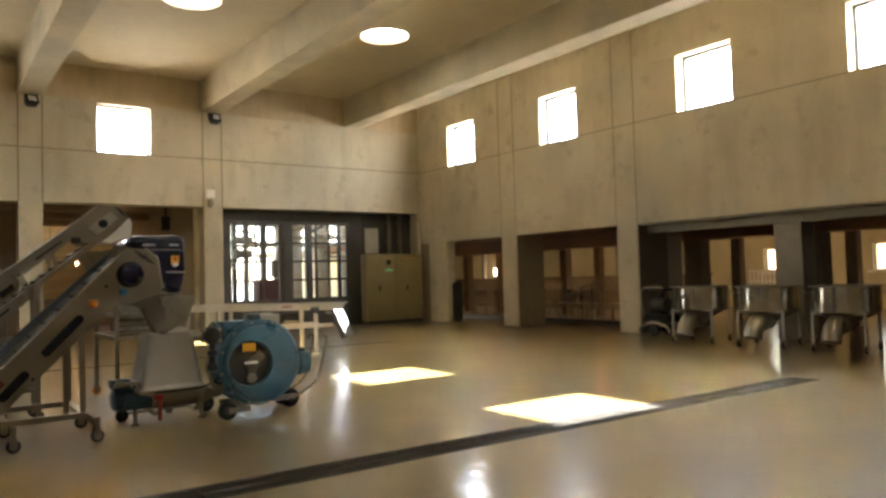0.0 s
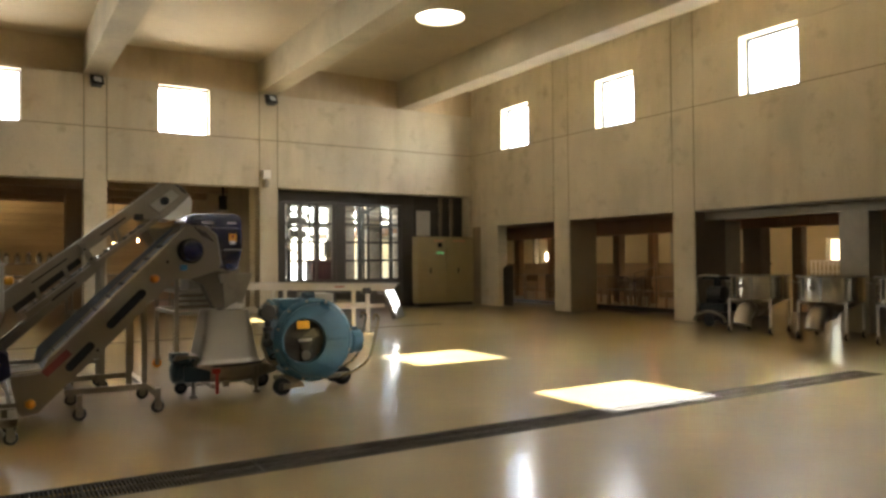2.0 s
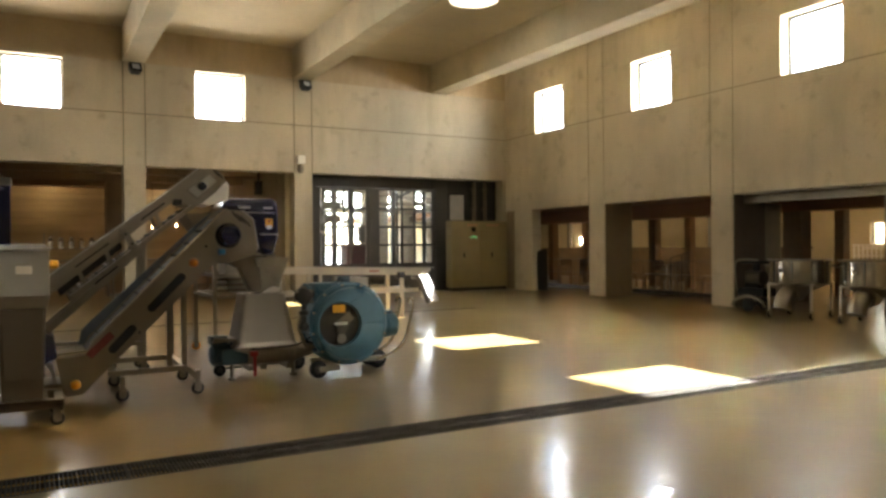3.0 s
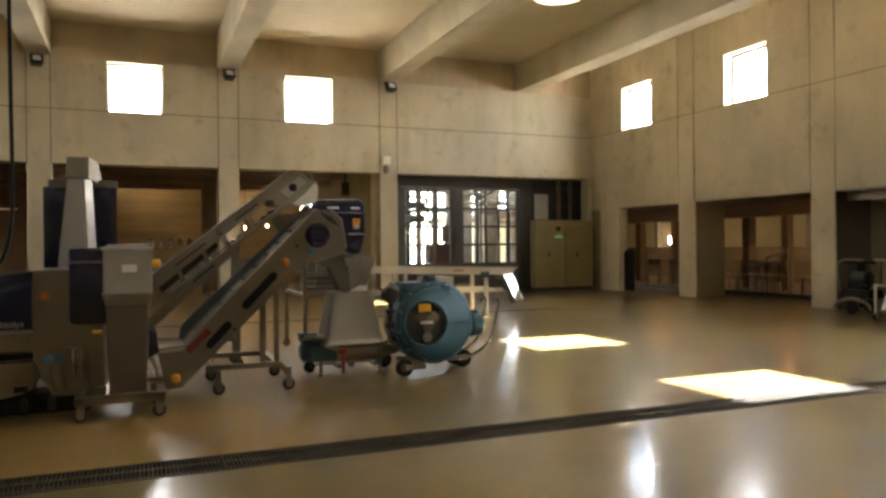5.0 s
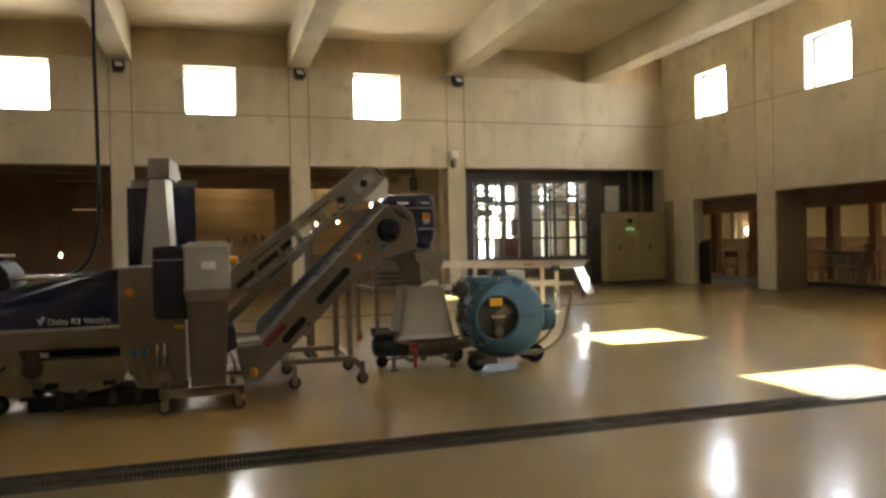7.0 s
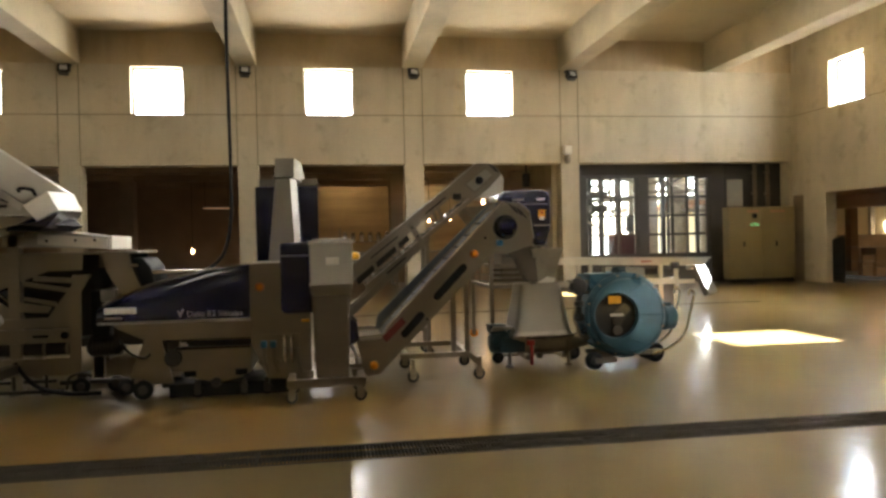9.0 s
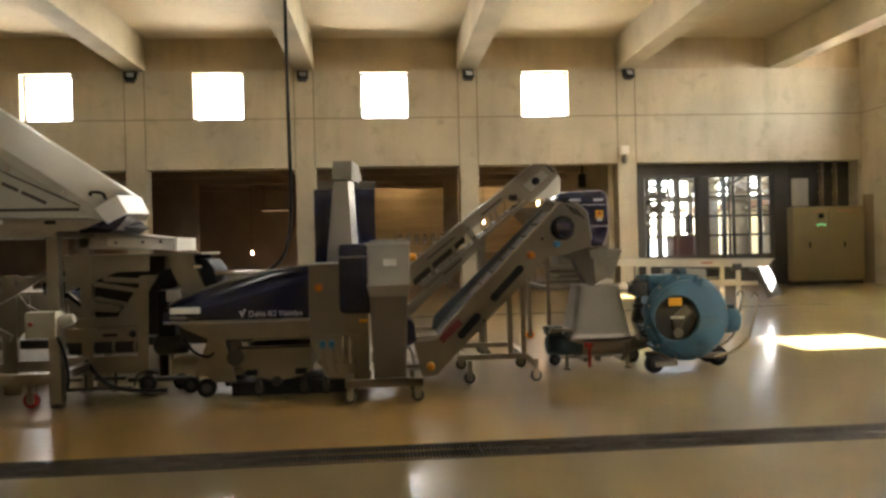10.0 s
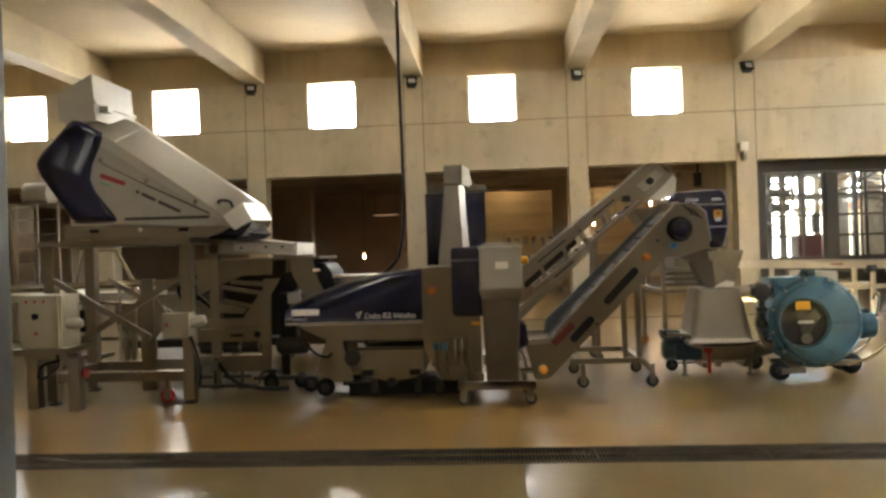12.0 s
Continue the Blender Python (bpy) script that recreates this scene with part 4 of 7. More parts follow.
for x, y, a in ((15.6, 12.75, 160), (16.6, 13.4, -60), (15.65, 15.2, 200), (16.5, 16.1, 20), (16.5, 17.8, 110), (15.6, 18.7, -10), (16.7, 18.6, 40), (15.7, 20.0, 150)):
    copy_thing(chair, pose(x, y, 0, 0, 0, a))
t = thing("stair_rail", (15.6, 14.6, 0), "sloping dark stair handrail with balusters in the gallery", "railing")
part("rail", Shape().tube([(15.3, 14.9, 0.95), (15.84, 14.606, 1.148), (15.86, 14.6, 1.0)], 0.02, smooth=False), TANSTEEL, t)
for k in range(3):
    part("baluster", Shape().cyl((15.32 + 0.27 * k, 14.89 - 0.147 * k, 0), (15.32 + 0.27 * k, 14.89 - 0.147 * k, 0.95 + 0.098 * k), 0.014, seg=8), DARK, t)

# ---- drain grates, flood lamps, fittings ----
g0 = None
n = int((GX1 - GX0) / 1.05)
for k in range(n):
    x0 = GX1 - (k + 1) * 1.05
    if g0 is None:
        g0 = thing("drain_grate", (x0, GY0, 0), "dark galvanised drain grate let into the floor", "grate", "drain grates")
        part("frame", Shape().sheet(lambda u, z, d: (u, z, -d), [x0 + 0.002, x0 + 1.048], [GY0 + 0.002, GY1 - 0.002], [(x0 + 0.012, x0 + 1.04, GY0 + 0.03, 4.882), (x0 + 0.012, x0 + 1.04, 4.896, GY1 - 0.03)], 0.03), GRATE, g0, smooth=None)
        bars = Shape()
        for i in range(42):
            x = x0 + 0.026 + i * 0.0242
            bars.box(x, x + 0.009, GY0 + 0.03, 4.878, -0.028, -0.003).box(x, x + 0.009, 4.9, GY1 - 0.03, -0.028, -0.003)
        tagged(part("grid", bars, GRATE, g0, smooth=None), kind="stuff")
    else:
        copy_thing(g0, Matrix.Translation((x0, GY0, 0)))
s = Shape().box(-6, 8.3, 13.66, 13.76, 0.001, 0.005)
solo("slot_drain", s, GRATE, "narrow dark slot drain across the floor", "drain", kind="structure", smooth=None)


def flood(x):
    t = thing("flood_lamp", (x, YA - 0.02, 5.9), "small black flood lamp under a beam end", "lamp", "flood lamps")
    part("bracket", Shape().box(x - 0.13, x + 0.13, YA - 0.2, YA - 0.002, 5.82, 5.85, 0.006).box(x - 0.135, x - 0.12, YA - 0.24, YA - 0.14, 5.64, 5.85).box(x + 0.12, x + 0.135, YA - 0.24, YA - 0.14, 5.64, 5.85), BLACK, t)
    tilt = Euler((radians(-28), 0, radians(14))).to_matrix()
    c = Vector((x, YA - 0.24, 5.68))
    def turned(name, x0, x1, y0, y1, z0, z1, bevel, material):
        m = tilt @ Vector(((x0 + x1) / 2, (y0 + y1) / 2, (z0 + z1) / 2)) + c
        part(name, Shape().box(m.x - (x1 - x0) / 2, m.x + (x1 - x0) / 2, m.y - (y1 - y0) / 2, m.y + (y1 - y0) / 2, m.z - (z1 - z0) / 2, m.z + (z1 - z0) / 2, bevel, turn=tilt), material, t)
    turned("housing", -0.115, 0.115, -0.07, 0.09, -0.1, 0.1, 0.02, CHAR)
    turned("rim", -0.135, 0.135, -0.085, -0.07, -0.115, 0.115, 0.006, BLACK)
    turned("lens", -0.085, 0.085, -0.092, -0.084, -0.05, 0.085, 0.003, LENS)
    return t


f0 = flood(COLS[-1])
for c in COLS[:-1]:
    copy_thing(f0, Matrix.Translation((c, YA - 0.02, 5.9)))
t = thing("wall_loudspeaker", (6.3, YA, 3.7), "small white box and sensor fixed on the column", "speaker")
part("housing", Shape().box(6.2, 6.41, YA - 0.12, YA - 0.002, 3.62, 3.83, 0.012), WHITE, t)
part("sensor", Shape().lathe((6.3, YA - 0.07, 3.36), (0, 0, 1), [(0, 0.05), (0.08, 0.09), (0.2, 0.08), (0.24, 0.03)], 18), DULL, t)
s = Shape().box(5.46, 5.68, 21.0, 21.1, 2.85, 3.25, 0.02).box(5.55, 5.6, 21.03, 21.08, 3.2, OA + 0.46)
solo("hanging_sign_box", s, BLACK, "small dark box hung in the back bay", "box")

# the grey post beside the camera's stand
t = thing("door_post", (-1.72, 2.05, 0), "grey painted steel door post near the camera", "post")
part("post", Shape().box(-2.05, -1.558, 2.0, 2.14, 0, 3.2, 0.004), POSTGREY, t)
for z in (0.85, 1.37, 1.83):
    part("screw", Shape().cyl((-1.565, 2.0, z), (-1.565, 1.996, z), 0.006, seg=10), DARK, t)

# hanging power cable
s = Shape().tube([(-1.05, 7.5, ZC + 0.02), (-1.05, 7.5, 5.0), (-1.055, 7.5, 3.4), (-1.045, 7.5, 2.2), (-1.05, 7.5, 1.65), (-1.1, 7.48, 1.33), (-1.18, 7.46, 1.19), (-1.3, 7.44, 1.1)], 0.017)
solo("power_cable", s, BLACK, "black power cable hanging from the ceiling to the machine", "cable")


# ---- wine machines ----
def castor(parent, x, y, r=0.055, w=0.035, top=0.2, colour=None, fork=None):
    """A swivel castor wheel standing on the floor."""
    c = part("castor", Shape().box(x - 0.02, x + 0.02, y - 0.03, y + 0.03, r * 1.9, top).box(x - 0.03, x + 0.03, y - w / 2 - 0.012, y - w / 2 - 0.004, r * 0.7, r * 2.1).box(x - 0.03, x + 0.03, y + w / 2 + 0.004, y + w / 2 + 0.012, r * 0.7, r * 2.1), fork or STEEL, parent, smooth=None)
    part("wheel", Shape().lathe((x, y - w / 2, r), (0, 1, 0), [(0, r * 0.85), (w * 0.15, r), (w * 0.85, r), (w, r * 0.85)], 22), colour or CHAR, c)
    part("hub", Shape().cyl((x, y - w / 2 - 0.014, r), (x, y + w / 2 + 0.014, r), r * 0.55, seg=14), fork or (DULL if colour is None else STEEL), c)


def wheel(parent, x, y, r, w, name="wheel"):
    k = part(name, Shape().lathe((x, y - w / 2, r), (0, 1, 0), [(0, r * 0.8), (w * 0.15, r), (w * 0.85, r), (w, r * 0.8)], 28), BLACK, parent)
    part("rim", Shape().lathe((x, y - w / 2 - 0.006, r), (0, 1, 0), [(0, r * 0.3), (0.004, r * 0.5), (w + 0.008, r * 0.55), (w + 0.012, r * 0.3)], 20), DARK, k)


def stop_button(parent, x, y, z, r=0.03, plate=None):
    b = part("stop_button_box", Shape().lathe((x, y - 0.045, z), (0, 1, 0), [(0, r * 1.05), (0.008, r * 1.2), (0.045, r * 1.25)], 24).box(x - r * 1.3, x - r * 0.6, y - 0.025, y, z - r * 0.6, z + r * 0.9, 0.004), plate or YELLOW, parent)
    part("button", Shape().lathe((x, y - 0.075, z), (0, 1, 0), [(0, r * 0.55), (0.008, r * 0.72), (0.03, r * 0.7)], 20), ORANGE, b)


def peristaltic_pump():
    cx, cy, cz, r = 2.87, 7.42, 0.54, 0.435
    p = thing("peristaltic_pump", (cx, cy, 0), "round teal peristaltic pump with a window, on rubber wheels", "pump")
    part("casing", Shape().lathe((cx, cy - 0.09, cz), (0, 1, 0), [(0.0, r - 0.03), (0.015, r - 0.02), (0.03, r), (0.05, r), (0.055, r - 0.035), (0.33, r - 0.035), (0.335, r), (0.37, r), (0.38, r - 0.03)], 64), TEAL, p)
    cover, rings, wx, rw = Shape(), [], cx - 0.125, 0.228
    for ox, rr, yy in ((cx, r - 0.055, cy - 0.092), (cx, r - 0.062, cy - 0.118), (cx, r - 0.075, cy - 0.126), (wx, rw + 0.03, cy - 0.13), (wx, rw + 0.012, cy - 0.14), (wx, rw, cy - 0.136), (wx, rw - 0.006, cy - 0.1)):
        rings.append([cover.bm.verts.new((ox + rr * math.cos(2 * math.pi * k / 64), yy, cz + rr * math.sin(2 * math.pi * k / 64))) for k in range(64)])
    for a, b in zip(rings, rings[1:]):
        for k in range(64):
            cover.bm.faces.new((a[k], a[(k + 1) % 64], b[(k + 1) % 64], b[k]))
    part("cover", cover, TEAL, p)
    for a in (0, 62, 118, 180, 240, 300):
        q = Vector((math.cos(radians(a)), 0, math.sin(radians(a))))
        o, i = Vector((cx, cy - 0.128, cz)) + q * (r - 0.08), Vector((wx, cy - 0.131, cz)) + q * (rw + 0.03)
        part("cover_rib", Shape().bar(o, i, 0.012, 0.008, up=(0, -1, 0)), TEAL, p, smooth=None)
    part("port_back", Shape().cyl((wx, cy - 0.1, cz), (wx, cy - 0.093, cz), rw - 0.008, seg=48), mat("dark_recess", (0.03, 0.025, 0.02), 0.6, bump=0.05), p)
    part("rotor", Shape().prism([(wx - 0.03, cz - 0.09), (wx + 0.05, cz - 0.12), (wx + 0.09, cz - 0.02), (wx + 0.16, cz + 0.06), (wx + 0.1, cz + 0.13), (wx + 0.0, cz + 0.05), (wx - 0.04, cz + 0.0)], cy - 0.118, cy - 0.102, 0.006), mat("worn_rotor", (0.13, 0.115, 0.085), 0.5, 0.6, bump=0.05), p, "worn metal rotor arm")
    part("roller", Shape().cyl((wx + 0.02, cy - 0.12, cz - 0.15), (wx + 0.02, cy - 0.101, cz - 0.15), 0.05), DULL, p)
    part("roller", Shape().box(wx - 0.06, wx + 0.08, cy - 0.127, cy - 0.119, cz - 0.005, cz + 0.02, 0.003), WHITE, p)
    g = part("sight_glass", Shape().cyl((wx, cy - 0.132, cz), (wx, cy - 0.128, cz), rw - 0.002, seg=48), GLASS, p)
    g.visible_shadow = False
    part("warning_plate", Shape().box(wx - 0.085, wx + 0.05, cy - 0.142, cy - 0.137, cz + 0.125, cz + 0.205, 0.002), YELLOW, p, "yellow warning plate")
    for k in range(12):
        a = radians(30 * k + 12)
        part("rim_bolt", Shape().cyl((cx + (r - 0.022) * math.cos(a), cy - 0.1, cz + (r - 0.022) * math.sin(a)), (cx + (r - 0.022) * math.cos(a), cy - 0.07, cz + (r - 0.022) * math.sin(a)), 0.012, seg=8), STEEL, p)
    for k in range(12):
        a = radians(30 * k + 12)
        part("rib", Shape().bar((cx + (r - 0.04) * math.cos(a), cy + 0.1, cz + (r - 0.04) * math.sin(a)), (cx + (r + 0.005) * math.cos(a), cy + 0.1, cz + (r + 0.005) * math.sin(a)), 0.02, 0.25, up=(0, 1, 0)), TEAL, p)
    # ports at the upper corner, motor behind to the side
    part("inlet", Shape().lathe((cx - 0.44, cy + 0.08, cz + 0.33), (1, 0, 0), [(0, 0.1), (0.02, 0.1), (0.025, 0.06), (0.3, 0.06)], 24), TEAL, p)
    part("inlet_block", Shape().box(cx - 0.36, cx - 0.12, cy - 0.02, cy + 0.2, cz + 0.2, cz + 0.43, 0.02), TEAL, p)
    v = part("valve", Shape().lathe((cx - 0.48, cy - 0.07, cz + 0.3), (0, 1, 0), [(0, 0.03), (0.015, 0.075), (0.04, 0.09), (0.09, 0.09), (0.115, 0.075), (0.13, 0.03)], 22).cyl((cx - 0.48, cy + 0.0, cz + 0.3), (cx - 0.3, cy + 0.06, cz + 0.33), 0.045), DARK, p, "dark drain valve with hanging hose")
    for a in (35, 90, 145, 215, 325):
        part("bolt", Shape().cyl((cx - 0.48 + 0.095 * math.cos(radians(a)), cy - 0.06, cz + 0.3 + 0.095 * math.sin(radians(a))), (cx - 0.48 + 0.095 * math.cos(radians(a)), cy + 0.05, cz + 0.3 + 0.095 * math.sin(radians(a))), 0.014, seg=8), DULL, v)
    part("stem", Shape().cyl((cx - 0.48, cy - 0.02, cz + 0.24), (cx - 0.48, cy - 0.02, cz - 0.03), 0.028).lathe((cx - 0.48, cy - 0.02, cz + 0.1), (0, 0, 1), [(0, 0.03), (0.01, 0.05), (0.05, 0.05), (0.06, 0.03)], 16).lathe((cx - 0.48, cy - 0.02, cz - 0.05), (0, 0, 1), [(0, 0.03), (0.02, 0.055), (0.06, 0.05), (0.08, 0.03)], 16), CHAR, v)
    part("hose", Shape().tube([(cx - 0.5, cy + 0.02, cz + 0.1), (cx - 0.53, cy + 0.0, cz - 0.02), (cx - 0.5, cy - 0.02, cz - 0.12), (cx - 0.46, cy, cz - 0.2), (cx - 0.4, cy + 0.02, cz - 0.22)], 0.018, 8), DULL, v)
    part("top_lug", Shape().box(cx - 0.04, cx + 0.04, cy + 0.0, cy + 0.2, cz + 0.41, cz + 0.47, 0.01).box(cx - 0.06, cx + 0.06, cy + 0.06, cy + 0.12, cz + 0.465, cz + 0.49, 0.008), TEAL_D, p)
    part("gauge_box", Shape().box(cx + 0.05, cx + 0.3, cy + 0.12, cy + 0.3, cz + 0.3, cz + 0.47, 0.01), GREYPAINT, p)
    part("motor", Shape().lathe((cx + 0.42, cy + 0.12, cz - 0.06), (1, 0, 0), [(-0.12, 0.13), (0.06, 0.13), (0.065, 0.138), (0.09, 0.138), (0.095, 0.128), (0.18, 0.125), (0.2, 0.1)], 32), TEAL, p)
    part("motor_cap", Shape().lathe((cx + 0.62, cy + 0.12, cz - 0.06), (1, 0, 0), [(0, 0.1), (0.012, 0.085)], 24), BRIGHT, p)
    part("terminal_lug", Shape().box(cx + 0.46, cx + 0.56, cy + 0.06, cy + 0.18, cz + 0.06, cz + 0.1, 0.01), TEAL_D, p)
    for k in range(4):
        part("foot_bolt", Shape().cyl((cx + 0.4, cy + 0.12 + 0.137 * math.cos(k * 1.571 + 0.5), cz - 0.06 + 0.137 * math.sin(k * 1.571 + 0.5)), (cx + 0.375, cy + 0.12 + 0.137 * math.cos(k * 1.571 + 0.5), cz - 0.06 + 0.137 * math.sin(k * 1.571 + 0.5)), 0.012, seg=8), STEEL, p)
    for y in (cy - 0.02, cy + 0.3):
        part("handle", Shape().tube([(cx + 0.3, y, 0.12), (cx + 0.48, y, 0.17), (cx + 0.63, y, 0.26), (cx + 0.69, y, 0.36), (cx + 0.74, y, 0.55), (cx + 0.775, y, 0.7), (cx + 0.765, y, 0.755), (cx + 0.73, y, 0.765), (cx + 0.715, y, 0.71)], 0.014), BRIGHT, p, "bent bright steel push handle")
    part("chassis", Shape().box(cx - 0.3, cx + 0.45, cy + 0.06, cy + 0.11, 0.1, 0.15).box(cx - 0.3, cx + 0.45, cy + 0.3, cy + 0.35, 0.1, 0.15), DULL, p)
    wheel(p, cx + 0.43, cy + 0.2, 0.1, 0.07)
    wheel(p, cx + 0.43, cy + 0.42, 0.1, 0.07)
    wheel(p, cx - 0.36, cy - 0.1, 0.09, 0.06)
    part("fork", Shape().bar((cx - 0.36, cy - 0.15, 0.09), (cx - 0.14, cy - 0.15, 0.1), 0.012, 0.055, 0.004).bar((cx - 0.36, cy - 0.05, 0.09), (cx - 0.14, cy - 0.05, 0.13), 0.012, 0.055), STEEL, p)


def hopper_pump():
    p = thing("hopper_pump", (2.05, 7.7, 0), "stainless hopper feed pump with a dark teal motor and red lever", "pump")
    y0, y1 = 7.45, 7.95
    bowl, rings = Shape(), []
    for z, wx, wy in ((0.352, 0.335, 0.27), (0.36, 0.333, 0.268), (0.375, 0.308, 0.255), (0.40, 0.302, 0.25), (0.87, 0.218, 0.18), (0.875, 0.218, 0.18), (0.87, 0.208, 0.17), (0.46, 0.28, 0.225), (0.42, 0.2, 0.15)):
        ring = []
        for k in range(48):
            a = 2 * math.pi * k / 48
            ca, sa = math.cos(a), math.sin(a)
            ring.append(bowl.bm.verts.new((2.03 + wx * math.copysign(abs(ca) ** 0.28, ca), 7.7 + wy * math.copysign(abs(sa) ** 0.28, sa), z)))
        rings.append(ring)
    for a, b in zip(rings, rings[1:]):
        for k in range(48):
            bowl.bm.faces.new((a[k], a[(k + 1) % 48], b[(k + 1) % 48], b[k]))
    part("hopper", bowl, SHEET, p, smooth=60)
    part("skirt", Shape().prism([(1.70, 0.355), (2.36, 0.355), (2.32, 0.30), (1.85, 0.28), (1.70, 0.33)], y0 - 0.015, y1 + 0.015, 0.008), STEEL, p)
    part("auger_tube", Shape().cyl((1.8, 7.68, 0.24), (2.36, 7.68, 0.24), 0.1, seg=28), STEEL, p)
    part("end_flange", Shape().lathe((2.3, 7.68, 0.24), (1, 0, 0), [(0, 0.12), (0.03, 0.12), (0.035, 0.095), (0.1, 0.08), (0.16, 0.06), (0.2, 0.06)], 26), DULL, p)
    part("motor", Shape().lathe((1.5, 7.68, 0.27), (1, 0, 0), [(0, 0.07), (0.02, 0.1), (0.2, 0.1), (0.21, 0.12), (0.24, 0.12), (0.25, 0.1), (0.36, 0.1)], 28), TEAL_D, p)
    for k in range(7):
        part("fin", Shape().lathe((1.53 + 0.024 * k, 7.68, 0.27), (1, 0, 0), [(0, 0.113), (0.007, 0.113)], 24), TEAL_D, p)
    part("gearbox", Shape().box(1.6, 1.86, 7.56, 7.8, 0.17, 0.33, 0.02), TEAL_D, p)
    part("motor_cover", Shape().prism([(1.5, 0.4), (1.52, 0.45), (1.72, 0.44), (1.76, 0.38), (1.74, 0.37), (1.7, 0.42)], 7.5, 7.86), STEEL, p)
    part("lever", Shape().box(1.875, 1.905, 7.42, 7.45, 0.06, 0.31, 0.006).box(1.84, 1.92, 7.415, 7.44, 0.26, 0.31, 0.004), RED, p, "red lever")
    for x in (1.72, 2.36):
        part("foot", Shape().cyl((x, 7.68, 0.02), (x, 7.68, 0.16), 0.02, seg=10).cyl((x, 7.68, 0.0), (x, 7.68, 0.025), 0.04, seg=14), DULL, p)
    wheel(p, 2.5, 7.98, 0.085, 0.05)
    wheel(p, 1.66, 7.98, 0.06, 0.04)
    part("axle", Shape().cyl((1.66, 7.98, 0.08), (2.5, 7.98, 0.09), 0.014, seg=10).box(1.9, 1.95, 7.7, 7.99, 0.07, 0.12).box(2.3, 2.35, 7.7, 7.99, 0.07, 0.12), DULL, p)
    part("outlet_elbow", Shape().tube([(2.44, 7.68, 0.24), (2.53, 7.66, 0.25), (2.58, 7.62, 0.33), (2.56, 7.56, 0.42)], 0.055, 16), DULL, p)
    part("terminal_box", Shape().box(1.5, 1.66, 7.58, 7.76, 0.37, 0.46, 0.012), TEAL_D, p)
    part("cable", Shape().tube([(2.36, 7.42, 0.4), (2.5, 7.4, 0.36), (2.56, 7.42, 0.5), (2.5, 7.4, 0.7)], 0.01, 8), BLACK, p)
    part("cable", Shape().tube([(1.72, 7.48, 0.34), (1.95, 7.42, 0.33), (2.3, 7.42, 0.345), (2.48, 7.42, 0.42)], 0.008, 8), BLACK, p)
    part("drip", Shape().box(2.0, 2.06, 7.62, 7.66, 0.09, 0.15), DULL, p)
    q = thing("feed_chute", (2.12, 7.7, 0.87), "open galvanised feed chute standing in the hopper mouth", "chute")
    part("funnel", Shape().open_loft([(1.985, 7.56, 0.865), (2.15, 7.56, 0.865), (2.15, 7.8, 0.865), (1.985, 7.8, 0.865)], [(1.895, 7.35, 1.24), (2.225, 7.35, 1.245), (2.225, 7.8, 1.245), (1.895, 7.8, 1.24)]), GALV, q, smooth=None)
    part("splash_plate", Shape().prism([(1.99, 0.885), (2.16, 0.885), (2.18, 0.93), (2.1, 0.95)], 7.5, 7.53), WHITE, q)


def conveyor(name, label, path, y0, y1, half, nose, motor=None):
    """An inclined belt conveyor: side plates along a sloping line, belt between them."""
    (xa, za), (xb, zb) = path
    d = Vector((xb - xa, zb - za)).normalized()
    n = Vector((-d.y, d.x))
    c = thing(name, (xa, (y0 + y1) / 2, 0), label, "conveyor", "inclined conveyors")
    def at(s, h):
        p = Vector((xa, za)) + d * s + n * h
        return (p.x, p.y)
    L = (Vector((xb, zb)) - Vector((xa, za))).length
    return c, at, L, d, n


